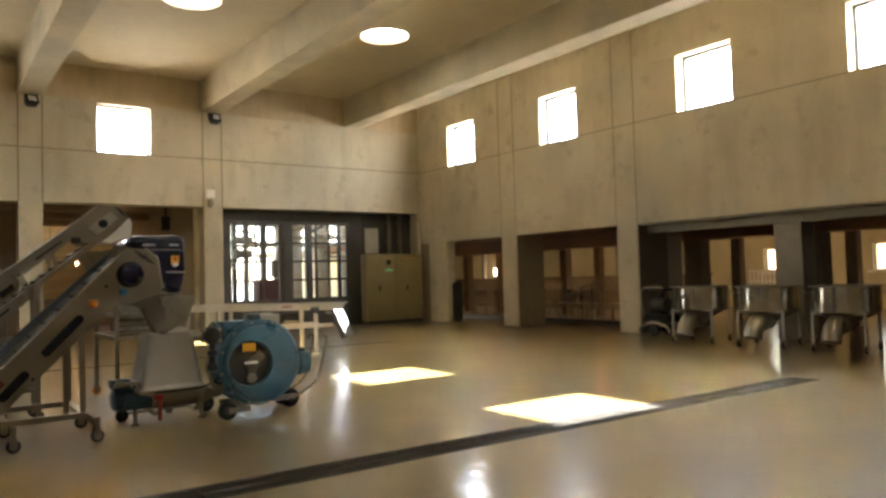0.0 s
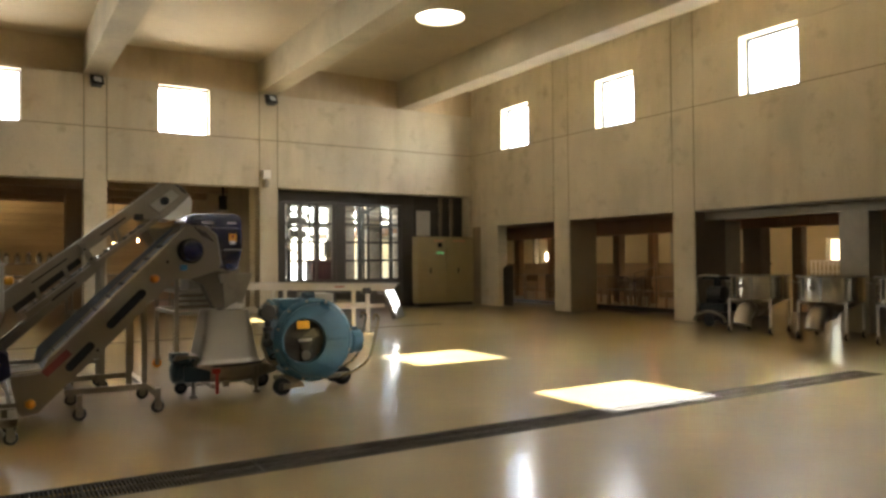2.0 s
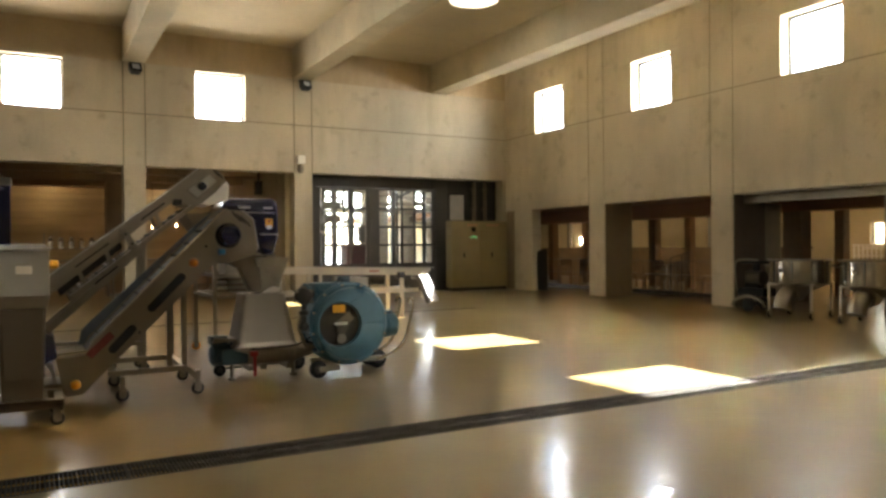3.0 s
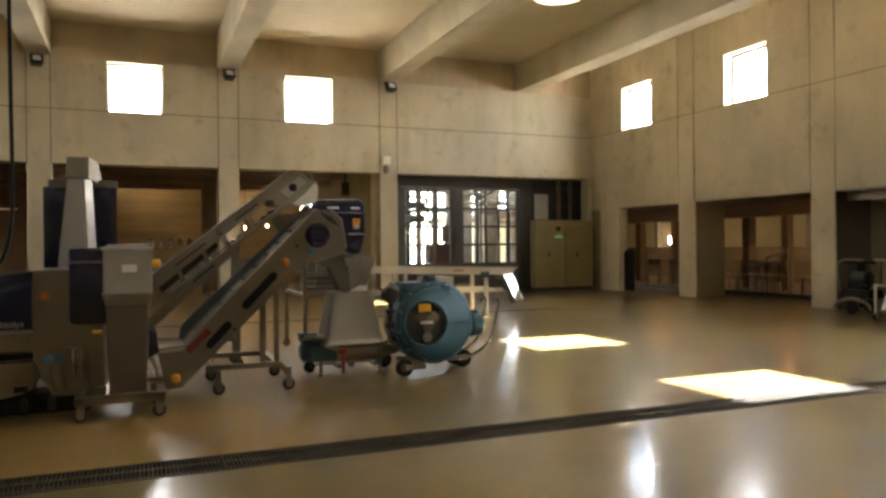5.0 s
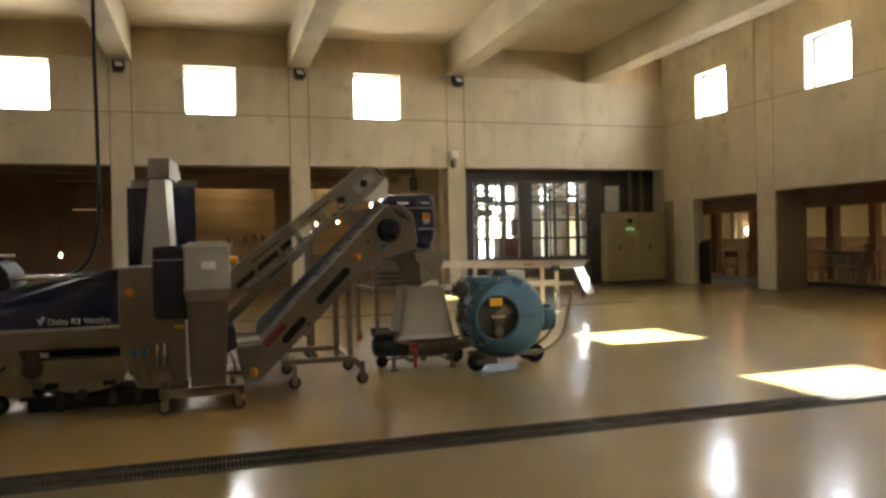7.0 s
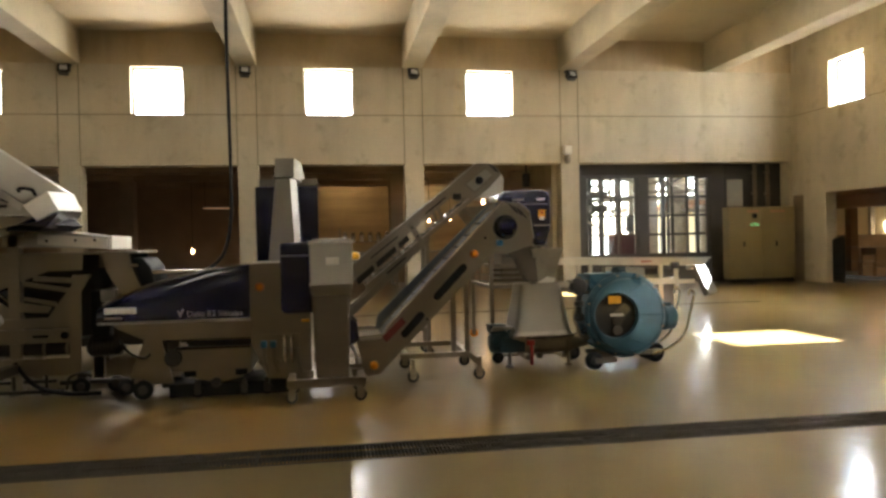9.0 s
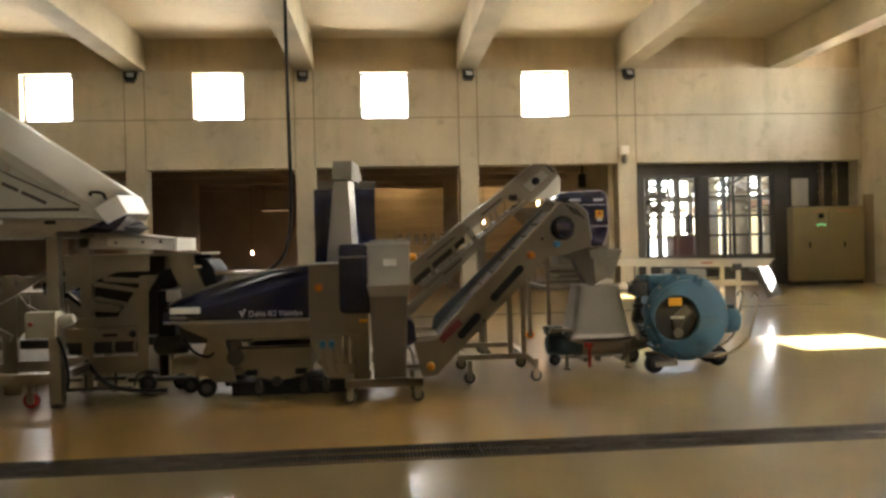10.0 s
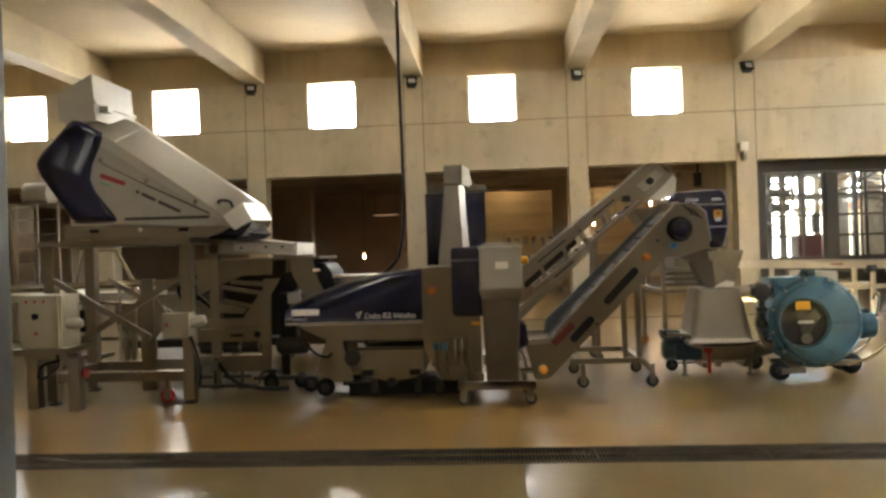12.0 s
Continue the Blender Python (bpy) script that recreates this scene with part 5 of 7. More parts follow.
def front_conveyor():
    c, at, L, d, n = conveyor("inclined_conveyor", "inclined stainless belt conveyor with slotted side plates and castors", ((0.36, 0.22), (1.58, 1.47)), 7.1, 7.62, 0.14, None)
    y0, y1 = 7.1, 7.62
    prof = [(0.18, 0.11), (0.21, 0.085), (0.33, 0.10), (0.37, 0.145), (1.40, 1.178), (1.45, 1.21), (1.57, 1.20), (1.825, 1.28), (1.84, 1.345), (1.825, 1.52), (1.80, 1.605), (1.70, 1.695), (1.53, 1.70), (1.48, 1.645), (0.40, 0.542), (0.34, 0.42), (0.12, 0.42), (0.13, 0.34)]
    for ya, yb in ((y0, y0 + 0.025), (y1 - 0.025, y1)):
        part("side_plate", Shape().prism(prof, ya, yb, 0.004), STEEL, c, smooth=None)
    belt = [(0.30, 0.40), (0.42, 0.54), (1.47, 1.615), (1.60, 1.665), (1.70, 1.60), (1.45, 1.42), (0.45, 0.35)]
    part("belt", Shape().prism(belt, y0 + 0.03, y1 - 0.03), mat("grey_blue_belt", (0.035, 0.045, 0.06), 0.5, bump=0.06), c, smooth=None)
    part("back_guard", Shape().prism([(0.31, 0.45), (0.34, 0.60), (0.40, 0.665), (1.45, 1.655), (1.53, 1.70), (1.62, 1.69), (1.36, 1.48), (0.40, 0.5)], y1 - 0.02, y1 + 0.004, 0.003), GUARD, c, smooth=None)
    for k in range(9):
        a = Vector((0.46 + 0.112 * k, 0.575 + 0.1147 * k))
        part("cleat", Shape().bar((a.x, y0 + 0.05, a.y + 0.015), (a.x, y1 - 0.05, a.y + 0.015), 0.012, 0.02, up=(-0.66, 0, 0.75)), BLACK, c, smooth=None)
    part("edge_strip", Shape().bar((0.39, y0 + 0.012, 0.538), (1.485, y0 + 0.012, 1.656), 0.034, 0.014, up=(-0.71, 0, 0.7)).bar((1.485, y0 + 0.012, 1.656), (1.53, y0 + 0.012, 1.706), 0.034, 0.012).bar((1.53, y0, 1.706), (1.47, y1, 1.69), 0.07, 0.014), BRIGHT, c, smooth=None)
    for a, b in (((0.885, 0.815), (1.14, 1.08)), ((0.565, 0.47), (0.72, 0.635))):
        part("slot", Shape().bar((a[0], y0 - 0.003, a[1]), (b[0], y0 - 0.003, b[1]), 0.004, 0.075, up=(-0.7, 0, 0.7)).cyl((a[0], y0 - 0.005, a[1]), (a[0], y0 - 0.001, a[1]), 0.0375, seg=18).cyl((b[0], y0 - 0.005, b[1]), (b[0], y0 - 0.001, b[1]), 0.0375, seg=18), BLACK, c, "dark rounded slot in the side plate", smooth=None)
    part("red_mark", Shape().bar((0.37, y0 - 0.002, 0.42), (0.56, y0 - 0.002, 0.60), 0.003, 0.066, up=(-0.7, 0, 0.7)), DULLRED, c, "worn red maker's mark", smooth=None)
    mx, mz = 1.56, 1.46
    m = part("drive_motor", Shape().lathe((mx, y0 - 0.14, mz), (0, 1, 0), [(0, 0.045), (0.01, 0.085), (0.06, 0.099), (0.12, 0.102), (0.14, 0.102)], 32), NAVY, c, "dark blue round drive motor")
    part("motor_ring", Shape().lathe((mx, y0 - 0.03, mz), (0, 1, 0), [(0, 0.103), (0.0, 0.116), (0.03, 0.116), (0.03, 0.103)], 32, loop=True), BLACK, m)
    part("plug", Shape().box(mx - 0.095, mx - 0.035, y0 - 0.07, y0 - 0.005, mz - 0.18, mz - 0.125, 0.015), LIGHTBLUE, c, "light blue plug")
    stop_button(c, 1.25, y0, 1.21, 0.031, DEEPORANGE)
    stop_button(c, 0.27, y0, 0.185, 0.032)
    for x, z in ((0.78, 0.6), (1.36, 1.36)):
        part("bolt", Shape().cyl((x, y0 - 0.01, z), (x, y0, z), 0.014, seg=10), DARK, c)
    for k in range(3):
        a = Vector((1.60 + 0.042 * k, 1.635 - 0.02 * k))
        part("vent_slot", Shape().bar((a.x + 0.0, y0 - 0.002, a.y + 0.05), (a.x + 0.085, y0 - 0.002, a.y - 0.045), 0.003, 0.014), DARK, c, smooth=None)
    part("head_lip", Shape().bar((1.70, y0 + 0.012, 1.699), (1.803, y0 + 0.012, 1.609), 0.034, 0.012).bar((1.803, y0 + 0.012, 1.609), (1.842, y0 + 0.012, 1.345), 0.034, 0.01, up=(1, 0, 0)), SHEET, c, smooth=None)
    part("discharge_spout", Shape().prism([(1.5, 1.315), (1.86, 1.305), (1.935, 1.24), (1.965, 0.90), (1.86, 0.90), (1.81, 1.0), (1.76, 1.14), (1.6, 1.2)], y0 + 0.3, y1 - 0.04, 0.006), mat("brown_spout_steel", (0.10, 0.08, 0.052), 0.5, 0.2, var=0.2, bump=0.02), c, smooth=None)
    part("infeed_tray", Shape().prism([(-0.05, 0.62), (-0.02, 0.62), (0.13, 0.44), (0.36, 0.46), (0.36, 0.43), (0.11, 0.41)], y0 + 0.02, y1 - 0.02), SHEET, c, smooth=None)
    part("boot_guard", Shape().prism([(0.0, 0.44), (0.05, 0.42), (0.11, 0.3), (0.125, 0.2), (0.1, 0.2), (0.085, 0.3), (0.03, 0.39), (0.0, 0.41)], y0 + 0.02, y1 - 0.04), SHEET, c, "pale curved sheet guard")
    part("boot_floor", Shape().box(0.0, 0.2, y0 + 0.04, y1 - 0.06, 0.14, 0.2, 0.004), STEEL, c, smooth=None)
    for y in (y0 + 0.02, y1 - 0.03):
        part("tray_lip", Shape().bar((0.08, y, 0.445), (0.37, y, 0.465), 0.02, 0.018), BRIGHT, c, smooth=None)
    # stand
    for y in (y0 + 0.03, y1 - 0.03 + 0.35):
        part("floor_rail", Shape().bar((0.52, y, 0.25), (1.18, y, 0.25), 0.05, 0.05, 0.006).bar((1.18, y, 0.25), (1.28, y, 0.15), 0.05, 0.05), STEEL, c, smooth=None)
    for x, y in ((1.04, y0 + 0.06), (1.17, y1 + 0.3), (1.17, y0 + 0.06)):
        part("leg", Shape().box(x - 0.022, x + 0.022, y - 0.022, y + 0.022, 0.25, 1.16 if x > 1.1 else 0.98), STEEL, c, smooth=None)
    for x, z in ((1.14, 0.225), (0.55, 0.225), (1.14, 0.9)):
        part("cross_rail", Shape().box(x, x + 0.05, y0 + 0.03, y1 + 0.32, z, z + 0.05), STEEL, c, smooth=None)
    for x in (0.64, 1.28):
        castor(c, x, y0 + 0.03, top=0.22)
        castor(c, x, y1 + 0.32, top=0.22)


def rear_conveyor():
    c = thing("inclined_conveyor", (1.0, 8.8, 0), "inclined stainless conveyor with a braced underside and rounded head", "conveyor", "inclined conveyors")
    y0, y1 = 8.6, 9.1
    for y in (y0, y1 - 0.025):
        part("upper_rail", Shape().prism([(-0.02, 0.975), (0.09, 1.063), (1.233, 1.945), (1.32, 1.865), (0.18, 0.935), (0.06, 0.86)], y, y + 0.025, 0.004), STEEL, c, smooth=None)
        part("head_plate", Shape().prism([(1.20, 1.92), (1.57, 2.222), (1.62, 2.238), (1.73, 2.238), (1.79, 2.222), (1.86, 2.16), (1.888, 2.105), (1.74, 1.95), (1.60, 1.832), (1.43, 1.822), (1.36, 1.87), (1.32, 1.85)], y - 0.004, y + 0.029, 0.004), STEEL, c, smooth=None)
        part("lower_rail", Shape().bar((0.28, y + 0.012, 0.835), (1.60, y + 0.012, 1.88), 0.028, 0.055, 0.003), STEEL, c, smooth=None)
        part("rail_edge", Shape().bar((0.28, y - 0.004, 0.862), (1.50, y - 0.004, 1.828), 0.012, 0.01), SHEET, c, smooth=None)
        part("stay", Shape().bar((0.06, y + 0.015, 0.50), (0.99, y + 0.015, 1.36), 0.03, 0.075, 0.003), STEEL, c, smooth=None)
        part("stay_cap", Shape().bar((0.965, y + 0.012, 1.37), (1.025, y + 0.012, 1.36), 0.036, 0.1, 0.003), DULL, c, smooth=None)
        for x, z in ((0.36, 0.99), (0.62, 1.19), (1.12, 1.59)):
            part("strut", Shape().bar((x, y + 0.014, z + 0.17), (x + 0.06, y + 0.014, z), 0.024, 0.04), STEEL, c, smooth=None)
    part("top_edge", Shape().bar((0.0, y0 + 0.012, 0.998), (1.24, y0 + 0.012, 1.952), 0.032, 0.012).bar((1.24, y0 + 0.012, 1.956), (1.58, y0 + 0.012, 2.234), 0.036, 0.012), SHEET, c, "pale strip along the top edge", smooth=None)
    part("belt", Shape().prism([(0.06, 0.96), (1.3, 1.95), (1.60, 2.18), (1.74, 2.16), (1.72, 2.05), (1.36, 1.93), (0.14, 0.93)], y0 + 0.035, y1 - 0.035), BLACK, c, smooth=None)
    for k in range(14):
        a = 0.30 + 0.086 * k
        part("carry_roller", Shape().cyl((a, y0 + 0.03, 0.88 + 0.0682 * k), (a, y1 - 0.03, 0.88 + 0.0682 * k), 0.012, seg=8), DARK, c)
    part("panel_frame", Shape().prism([(1.445, 1.99), (1.697, 2.192), (1.805, 2.098), (1.565, 1.885)], y0 - 0.010, y0 - 0.003, 0.002), DULL, c, smooth=None)
    part("access_panel", Shape().prism([(1.468, 1.99), (1.697, 2.17), (1.78, 2.097), (1.565, 1.91)], y0 - 0.016, y0 - 0.009, 0.002), GREYPAINT, c, smooth=None)
    part("bearing", Shape().lathe((1.622, y0 - 0.04, 2.037), (0, 1, 0), [(0, 0.02), (0.005, 0.042), (0.026, 0.048)], 16), BLACK, c)
    for k in range(2):
        part("vent_slot", Shape().bar((1.745 + 0.04 * k, y0 - 0.007, 2.222 - 0.02 * k), (1.82 + 0.03 * k, y0 - 0.007, 2.145 - 0.02 * k), 0.003, 0.012), DARK, c, smooth=None)
    part("tensioner", Shape().box(1.31, 1.40, y0 - 0.012, y0 + 0.02, 1.82, 1.885, 0.004), DARK, c, smooth=None)
    part("coupling", Shape().prism([(0.755, 1.55), (0.825, 1.565), (0.95, 1.35), (0.875, 1.335)], y0 - 0.03, y0 - 0.002, 0.004), DULL, c, "dull clamp joining the two halves", smooth=None)
    part("coupling_bolt", Shape().cyl((0.82, y0 - 0.042, 1.50), (0.82, y0 - 0.03, 1.50), 0.014, seg=8).cyl((0.885, y0 - 0.042, 1.40), (0.885, y0 - 0.03, 1.40), 0.014, seg=8), DARK, c)
    part("head_spout", Shape().prism([(1.60, 1.84), (1.70, 1.825), (1.92, 1.90), (1.935, 2.05), (1.90, 2.12), (1.75, 2.15)], y0 + 0.06, y1 - 0.03, 0.012), WHITE, c, "pale head spout", smooth=None)
    part("boot", Shape().prism([(-0.12, 0.62), (0.04, 0.62), (0.1, 0.86), (0.06, 0.98), (-0.12, 0.95)], y0 - 0.02, y1 + 0.02, 0.01), TANSTEEL, c, smooth=None)
    # dark sheet between the rails in place of shade in the open gap
    part("gap_shade", Shape().prism([(0.2, 0.86), (0.80, 1.36), (0.76, 1.44), (0.16, 0.95)], y0 + 0.06, y0 + 0.07), DARK, c, "dark sheet put in for the shade of the gap", smooth=None)
    for a, b, w in (((0.98, 1.655), (1.22, 1.842), 0.018), ((0.34, 1.16), (0.66, 1.405), 0.016)):
        part("chain_slot", Shape().bar((a[0], y0 - 0.002, a[1]), (b[0], y0 - 0.002, b[1]), 0.004, w), DARK, c, "dark slot in the rail", smooth=None)
    part("drip_plate", Shape().bar((0.52, y0 + 0.1, 0.98), (0.74, y0 + 0.1, 1.16), 0.25, 0.02), DARK, c, smooth=None)
    for x, z in ((0.0, 0.56), (1.0, 1.33)):
        for y in (y0 + 0.05, y1 - 0.05):
            part("leg", Shape().box(x - 0.022, x + 0.022, y - 0.022, y + 0.022, 0.12, z), STEEL, c, smooth=None)
            castor(c, x, y, top=0.16)
    part("floor_rail", Shape().box(0.0, 1.0, y0 + 0.03, y0 + 0.07, 0.3, 0.34).box(0.0, 1.0, y1 - 0.07, y1 - 0.03, 0.3, 0.34), STEEL, c, smooth=None)


def destemmer():
    """The long machine with the navy hood."""
    d = thing("destemmer", (-1.3, 7.2, 0), "long stainless destemmer with a glossy navy hood and white lettering", "machine")
    y0, y1 = 6.9, 7.6
    shell, rows, top = Shape(), [], [(-2.13, 0.825), (-1.98, 0.89), (-1.8, 0.965), (-1.5, 1.055), (-1.17, 1.125), (-0.832, 1.165)]
    for x, zt in top:
        lean = 0.05 + 0.1 * min(1.0, max(0.0, (-1.1 - x) / 0.5))
        half = [(y0 + lean * (1 - math.cos(a)), 0.695 + (zt - 0.695) * math.sin(a) ** 0.75) for a in (radians(90 * k / 9) for k in range(10))]
        rows.append([shell.bm.verts.new((x, y, z)) for y, z in half] + [shell.bm.verts.new((x, y1 + y0 - y, z)) for y, z in half[::-1]])
    for a, b in zip(rows, rows[1:]):
        for k in range(19):
            shell.bm.faces.new((a[k], a[k + 1], b[k + 1], b[k]))
    shell.bm.faces.new(rows[0])
    shell.bm.faces.new(rows[-1][::-1])
    part("hood", shell, NAVY, d, smooth=50)
    part("hood_rim", Shape().tube([(-2.12, y0 + 0.16, 0.835), (-1.98, y0 + 0.16, 0.9), (-1.8, y0 + 0.16, 0.975), (-1.5, y0 + 0.15, 1.065), (-1.17, y0 + 0.1, 1.135), (-0.84, y0 + 0.07, 1.172)], 0.01, 8), STEEL, d)
    part("hood_seam", Shape().box(-2.12, -0.83, y0 - 0.006, y0 + 0.02, 0.675, 0.695), SHEET, d, smooth=None)
    part("drive_housing", Shape().prism([(-0.83, 0.46), (-0.83, 1.18), (-0.5, 1.18), (-0.3, 1.14), (-0.3, 0.12), (-0.69, 0.15)], y0 - 0.02, y1 + 0.02, 0.012), STEEL, d, smooth=None)
    for y in (y0, y1 - 0.04):
        part("side_beam", Shape().prism([(-2.0, 0.67), (-0.83, 0.67), (-0.83, 0.52), (-1.72, 0.52), (-1.95, 0.63)], y, y + 0.04, 0.006), STEEL, d, smooth=None)
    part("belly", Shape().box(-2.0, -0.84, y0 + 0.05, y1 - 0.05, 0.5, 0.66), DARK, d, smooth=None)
    for y in (y0 + 0.02, y1 - 0.02):
        part("leg", Shape().prism([(-1.74, 0.53), (-1.60, 0.53), (-1.50, 0.14), (-1.67, 0.14), (-1.76, 0.2), (-1.87, 0.2)], y - 0.02, y + 0.02, 0.004), STEEL, d, smooth=None)
    part("collecting_tray", Shape().prism([(-1.41, 0.455), (-1.46, 0.27), (-1.38, 0.18), (-1.14, 0.125), (-0.92, 0.165), (-0.835, 0.21), (-0.835, 0.455)], y0 + 0.03, y1 - 0.03, 0.008), STEEL, d, smooth=None)
    part("tray_lip", Shape().box(-1.48, -0.835, y0 + 0.0, y0 + 0.03, 0.43, 0.455), DARK, d, smooth=None)
    part("tray_outlet", Shape().lathe((-1.14, y0 - 0.01, 0.13), (0, 1, 0), [(0, 0.03), (0.0, 0.045), (0.05, 0.045)], 18), DARK, d)
    # sheet added to darken the open space below the belly, no real part
    part("dark_backing", Shape().box(-1.5, -0.84, y1 - 0.06, y1 - 0.04, 0.22, 0.52), DARK, d, "dark sheet added behind the gap under the belly", smooth=None)
    for x in (-1.36, -0.92):
        part("tray_clip", Shape().box(x - 0.05, x + 0.05, y0 - 0.01, y0 + 0.03, 0.19, 0.24, 0.006), BLACK, d)
    stop_button(d, -0.74, y0 - 0.02, 0.965, 0.031, DEEPORANGE)
    part("plug", Shape().box(-0.742, -0.688, y0 - 0.08, y0 - 0.02, 0.425, 0.49, 0.015), LIGHTBLUE, d, "light blue power plug")
    part("plug", Shape().box(-0.662, -0.608, y0 - 0.08, y0 - 0.02, 0.425, 0.49, 0.015), LIGHTBLUE, d, "light blue power plug")
    part("valve_plate", Shape().prism([(-0.78, 0.54), (-0.40, 0.54), (-0.40, 0.15), (-0.66, 0.15), (-0.78, 0.36)], y0 - 0.035, y0 - 0.022, 0.004), STEEL, d, smooth=None)
    for x in (-0.53, -0.47):
        part("valve", Shape().lathe((x, y0 - 0.06, 0.28), (0, 0, 1), [(0, 0.012), (0.05, 0.02), (0.1, 0.026), (0.15, 0.018), (0.22, 0.02), (0.25, 0.01)], 14), BRIGHT, d, "chrome regulating valve")
    for x in (-0.74, -0.60):
        part("gauge_knob", Shape().lathe((x, y0 - 0.055, 0.3), (0, 1, 0), [(0, 0.012), (0.006, 0.025), (0.025, 0.025)], 14), DULL, d)
    for x in (-0.71, -0.63, -0.43):
        part("hose_tail", Shape().tube([(x, y0 - 0.05, 0.42), (x + 0.01, y0 - 0.07, 0.3), (x + 0.04, y0 - 0.06, 0.2)], 0.014, 8), DULL, d)
    for x in (-1.95, -1.5):
        wheel(d, x - 0.02 if x < -1.9 else x - 0.03, y0 + 0.3, 0.075, 0.04)
    wheel(d, -1.77, y0 + 0.06, 0.085, 0.045)
    part("swivel", Shape().cyl((-1.58, y0 + 0.06, 0.1), (-1.58, y0 + 0.06, 0.5), 0.03, seg=12).lathe((-1.5, y0 - 0.01, 0.36), (0, 1, 0), [(0, 0.075), (0.03, 0.075)], 20), DARK, d)
    for x in (-1.3, -0.9, -0.7):
        castor(d, x, y0 + 0.02, 0.05, 0.03, 0.16, BLACK, DARK)
        castor(d, x, y1 - 0.02, 0.05, 0.03, 0.16, BLACK, DARK)
    for x in (-1.85, -0.6):
        part("leg", Shape().box(x - 0.03, x + 0.03, y1 - 0.06, y1, 0.0, 0.55), STEEL, d, smooth=None)
    # black block put in for hoses and the dark floor under the tray
    part("under_block", Shape().box(-1.55, -0.5, y0 + 0.05, y1 - 0.05, 0.0, 0.12, 0.01), BLACK, d, smooth=None)
    part("hose", Shape().tube([(-1.95, y0 + 0.0, 0.55), (-1.85, y0 - 0.02, 0.42), (-1.72, y0 - 0.01, 0.38), (-1.66, y0 + 0.05, 0.48)], 0.012, 8), BLACK, d)
    for text, x in (("Delta", -1.375), ("R2", -1.203), ("Vistalys", -1.107)):
        words(text, 0.07, WHITE, d, pose(x, y0 - 0.002, 0.722, 90, 0, 0), label="white lettering on the hood")
    part("logo_bar", Shape().box(-2.06, -1.80, y0 - 0.004, y0 + 0.002, 0.765, 0.82), WHITE, d, "white block where the maker's name stands", smooth=None)
    part("logo_bar", Shape().box(-2.06, -1.92, y0 - 0.004, y0 + 0.002, 0.72, 0.738), SHEET, d, smooth=None)
    part("tick_mark", Shape().prism([(-1.455, 0.77), (-1.43, 0.718), (-1.395, 0.79), (-1.415, 0.79), (-1.43, 0.75), (-1.44, 0.775)], y0 - 0.004, y0 + 0.002), WHITE, d, smooth=None)
    # upper navy drum cover beside the elevator
    part("drum_cover", Shape().prism([(-0.545, 0.76), (-0.545, 1.35), (-0.24, 1.36), (-0.24, 0.74), (-0.50, 0.74)], y0 - 0.27, y0 + 0.3, 0.07, seg=5), NAVY, d, smooth=60)
    part("cover_line", Shape().box(-0.54, -0.3, y0 - 0.274, y0 - 0.266, 1.235, 1.245), GREYPAINT, d, smooth=None)
    part("rear_deck", Shape().box(-1.9, -1.0, y1 - 0.1, y1 + 0.25, 1.08, 1.12, 0.01), BRIGHT, d, smooth=None)


def elevator_cart():
    e = thing("bucket_elevator", (-0.12, 6.6, 0), "upright grey steel bucket elevator head on a castor cart", "machine")
    y0 = 6.42
    part("head", Shape().prism([(-0.29, 0.99), (-0.29, 1.33), (-0.26, 1.38), (0.05, 1.38), (0.07, 1.34), (0.07, 0.99)], y0, y0 + 0.5, 0.012), GREYPAINT, e, smooth=None)
    part("lid", Shape().box(-0.3, 0.08, y0 - 0.01, y0 + 0.51, 1.335, 1.36, 0.006), SHEET, e, smooth=None)
    part("name_plate", Shape().box(-0.155, -0.045, y0 - 0.006, y0, 1.16, 1.22, 0.003), WHITE, e, smooth=None)
    part("shaft", Shape().prism([(-0.28, 1.0), (0.05, 1.0), (0.02, 0.2), (-0.255, 0.2)], y0 + 0.03, y0 + 0.45, 0.012), TANSTEEL, e, smooth=None)
    part("front_cover", Shape().prism([(-0.255, 0.93), (0.03, 0.93), (0.01, 0.36), (-0.24, 0.36)], y0 + 0.008, y0 + 0.03, 0.006), TANSTEEL, e, smooth=None)
    part("flange", Shape().prism([(-0.3, 0.995), (0.075, 0.995), (0.05, 0.9), (-0.275, 0.9)], y0 + 0.0, y0 + 0.48, 0.005), STEEL, e, smooth=None)
    part("latch", Shape().box(-0.37, -0.3, y0 + 0.02, y0 + 0.06, 0.685, 0.71, 0.006), YELLOW, e, "yellow latch bar")
    part("knob", Shape().lathe((0.105, y0 + 0.25, 1.225), (1, 0, 0), [(-0.04, 0.018), (-0.025, 0.034), (0.025, 0.034), (0.035, 0.018)], 18), YELLOW, e, "yellow knob")
    part("cart_deck", Shape().box(-0.5, 0.16, y0 + 0.0, y0 + 0.05, 0.13, 0.2, 0.006).box(-0.5, 0.16, y0 + 0.45, y0 + 0.5, 0.13, 0.2, 0.006).box(-0.5, -0.44, y0, y0 + 0.5, 0.13, 0.19).box(0.1, 0.16, y0, y0 + 0.5, 0.13, 0.19).box(-0.28, 0.05, y0, y0 + 0.5, 0.17, 0.205), STEEL, e, smooth=None)
    for x in (-0.46, 0.115):
        for y in (y0 + 0.03, y0 + 0.47):
            castor(e, x, y, 0.05, 0.032, 0.14)
    part("guide_plate", Shape().prism([(0.04, 0.7), (0.1, 0.66), (0.12, 0.5), (0.03, 0.45)], y0 + 0.1, y0 + 0.4), NAVY, e, smooth=None)


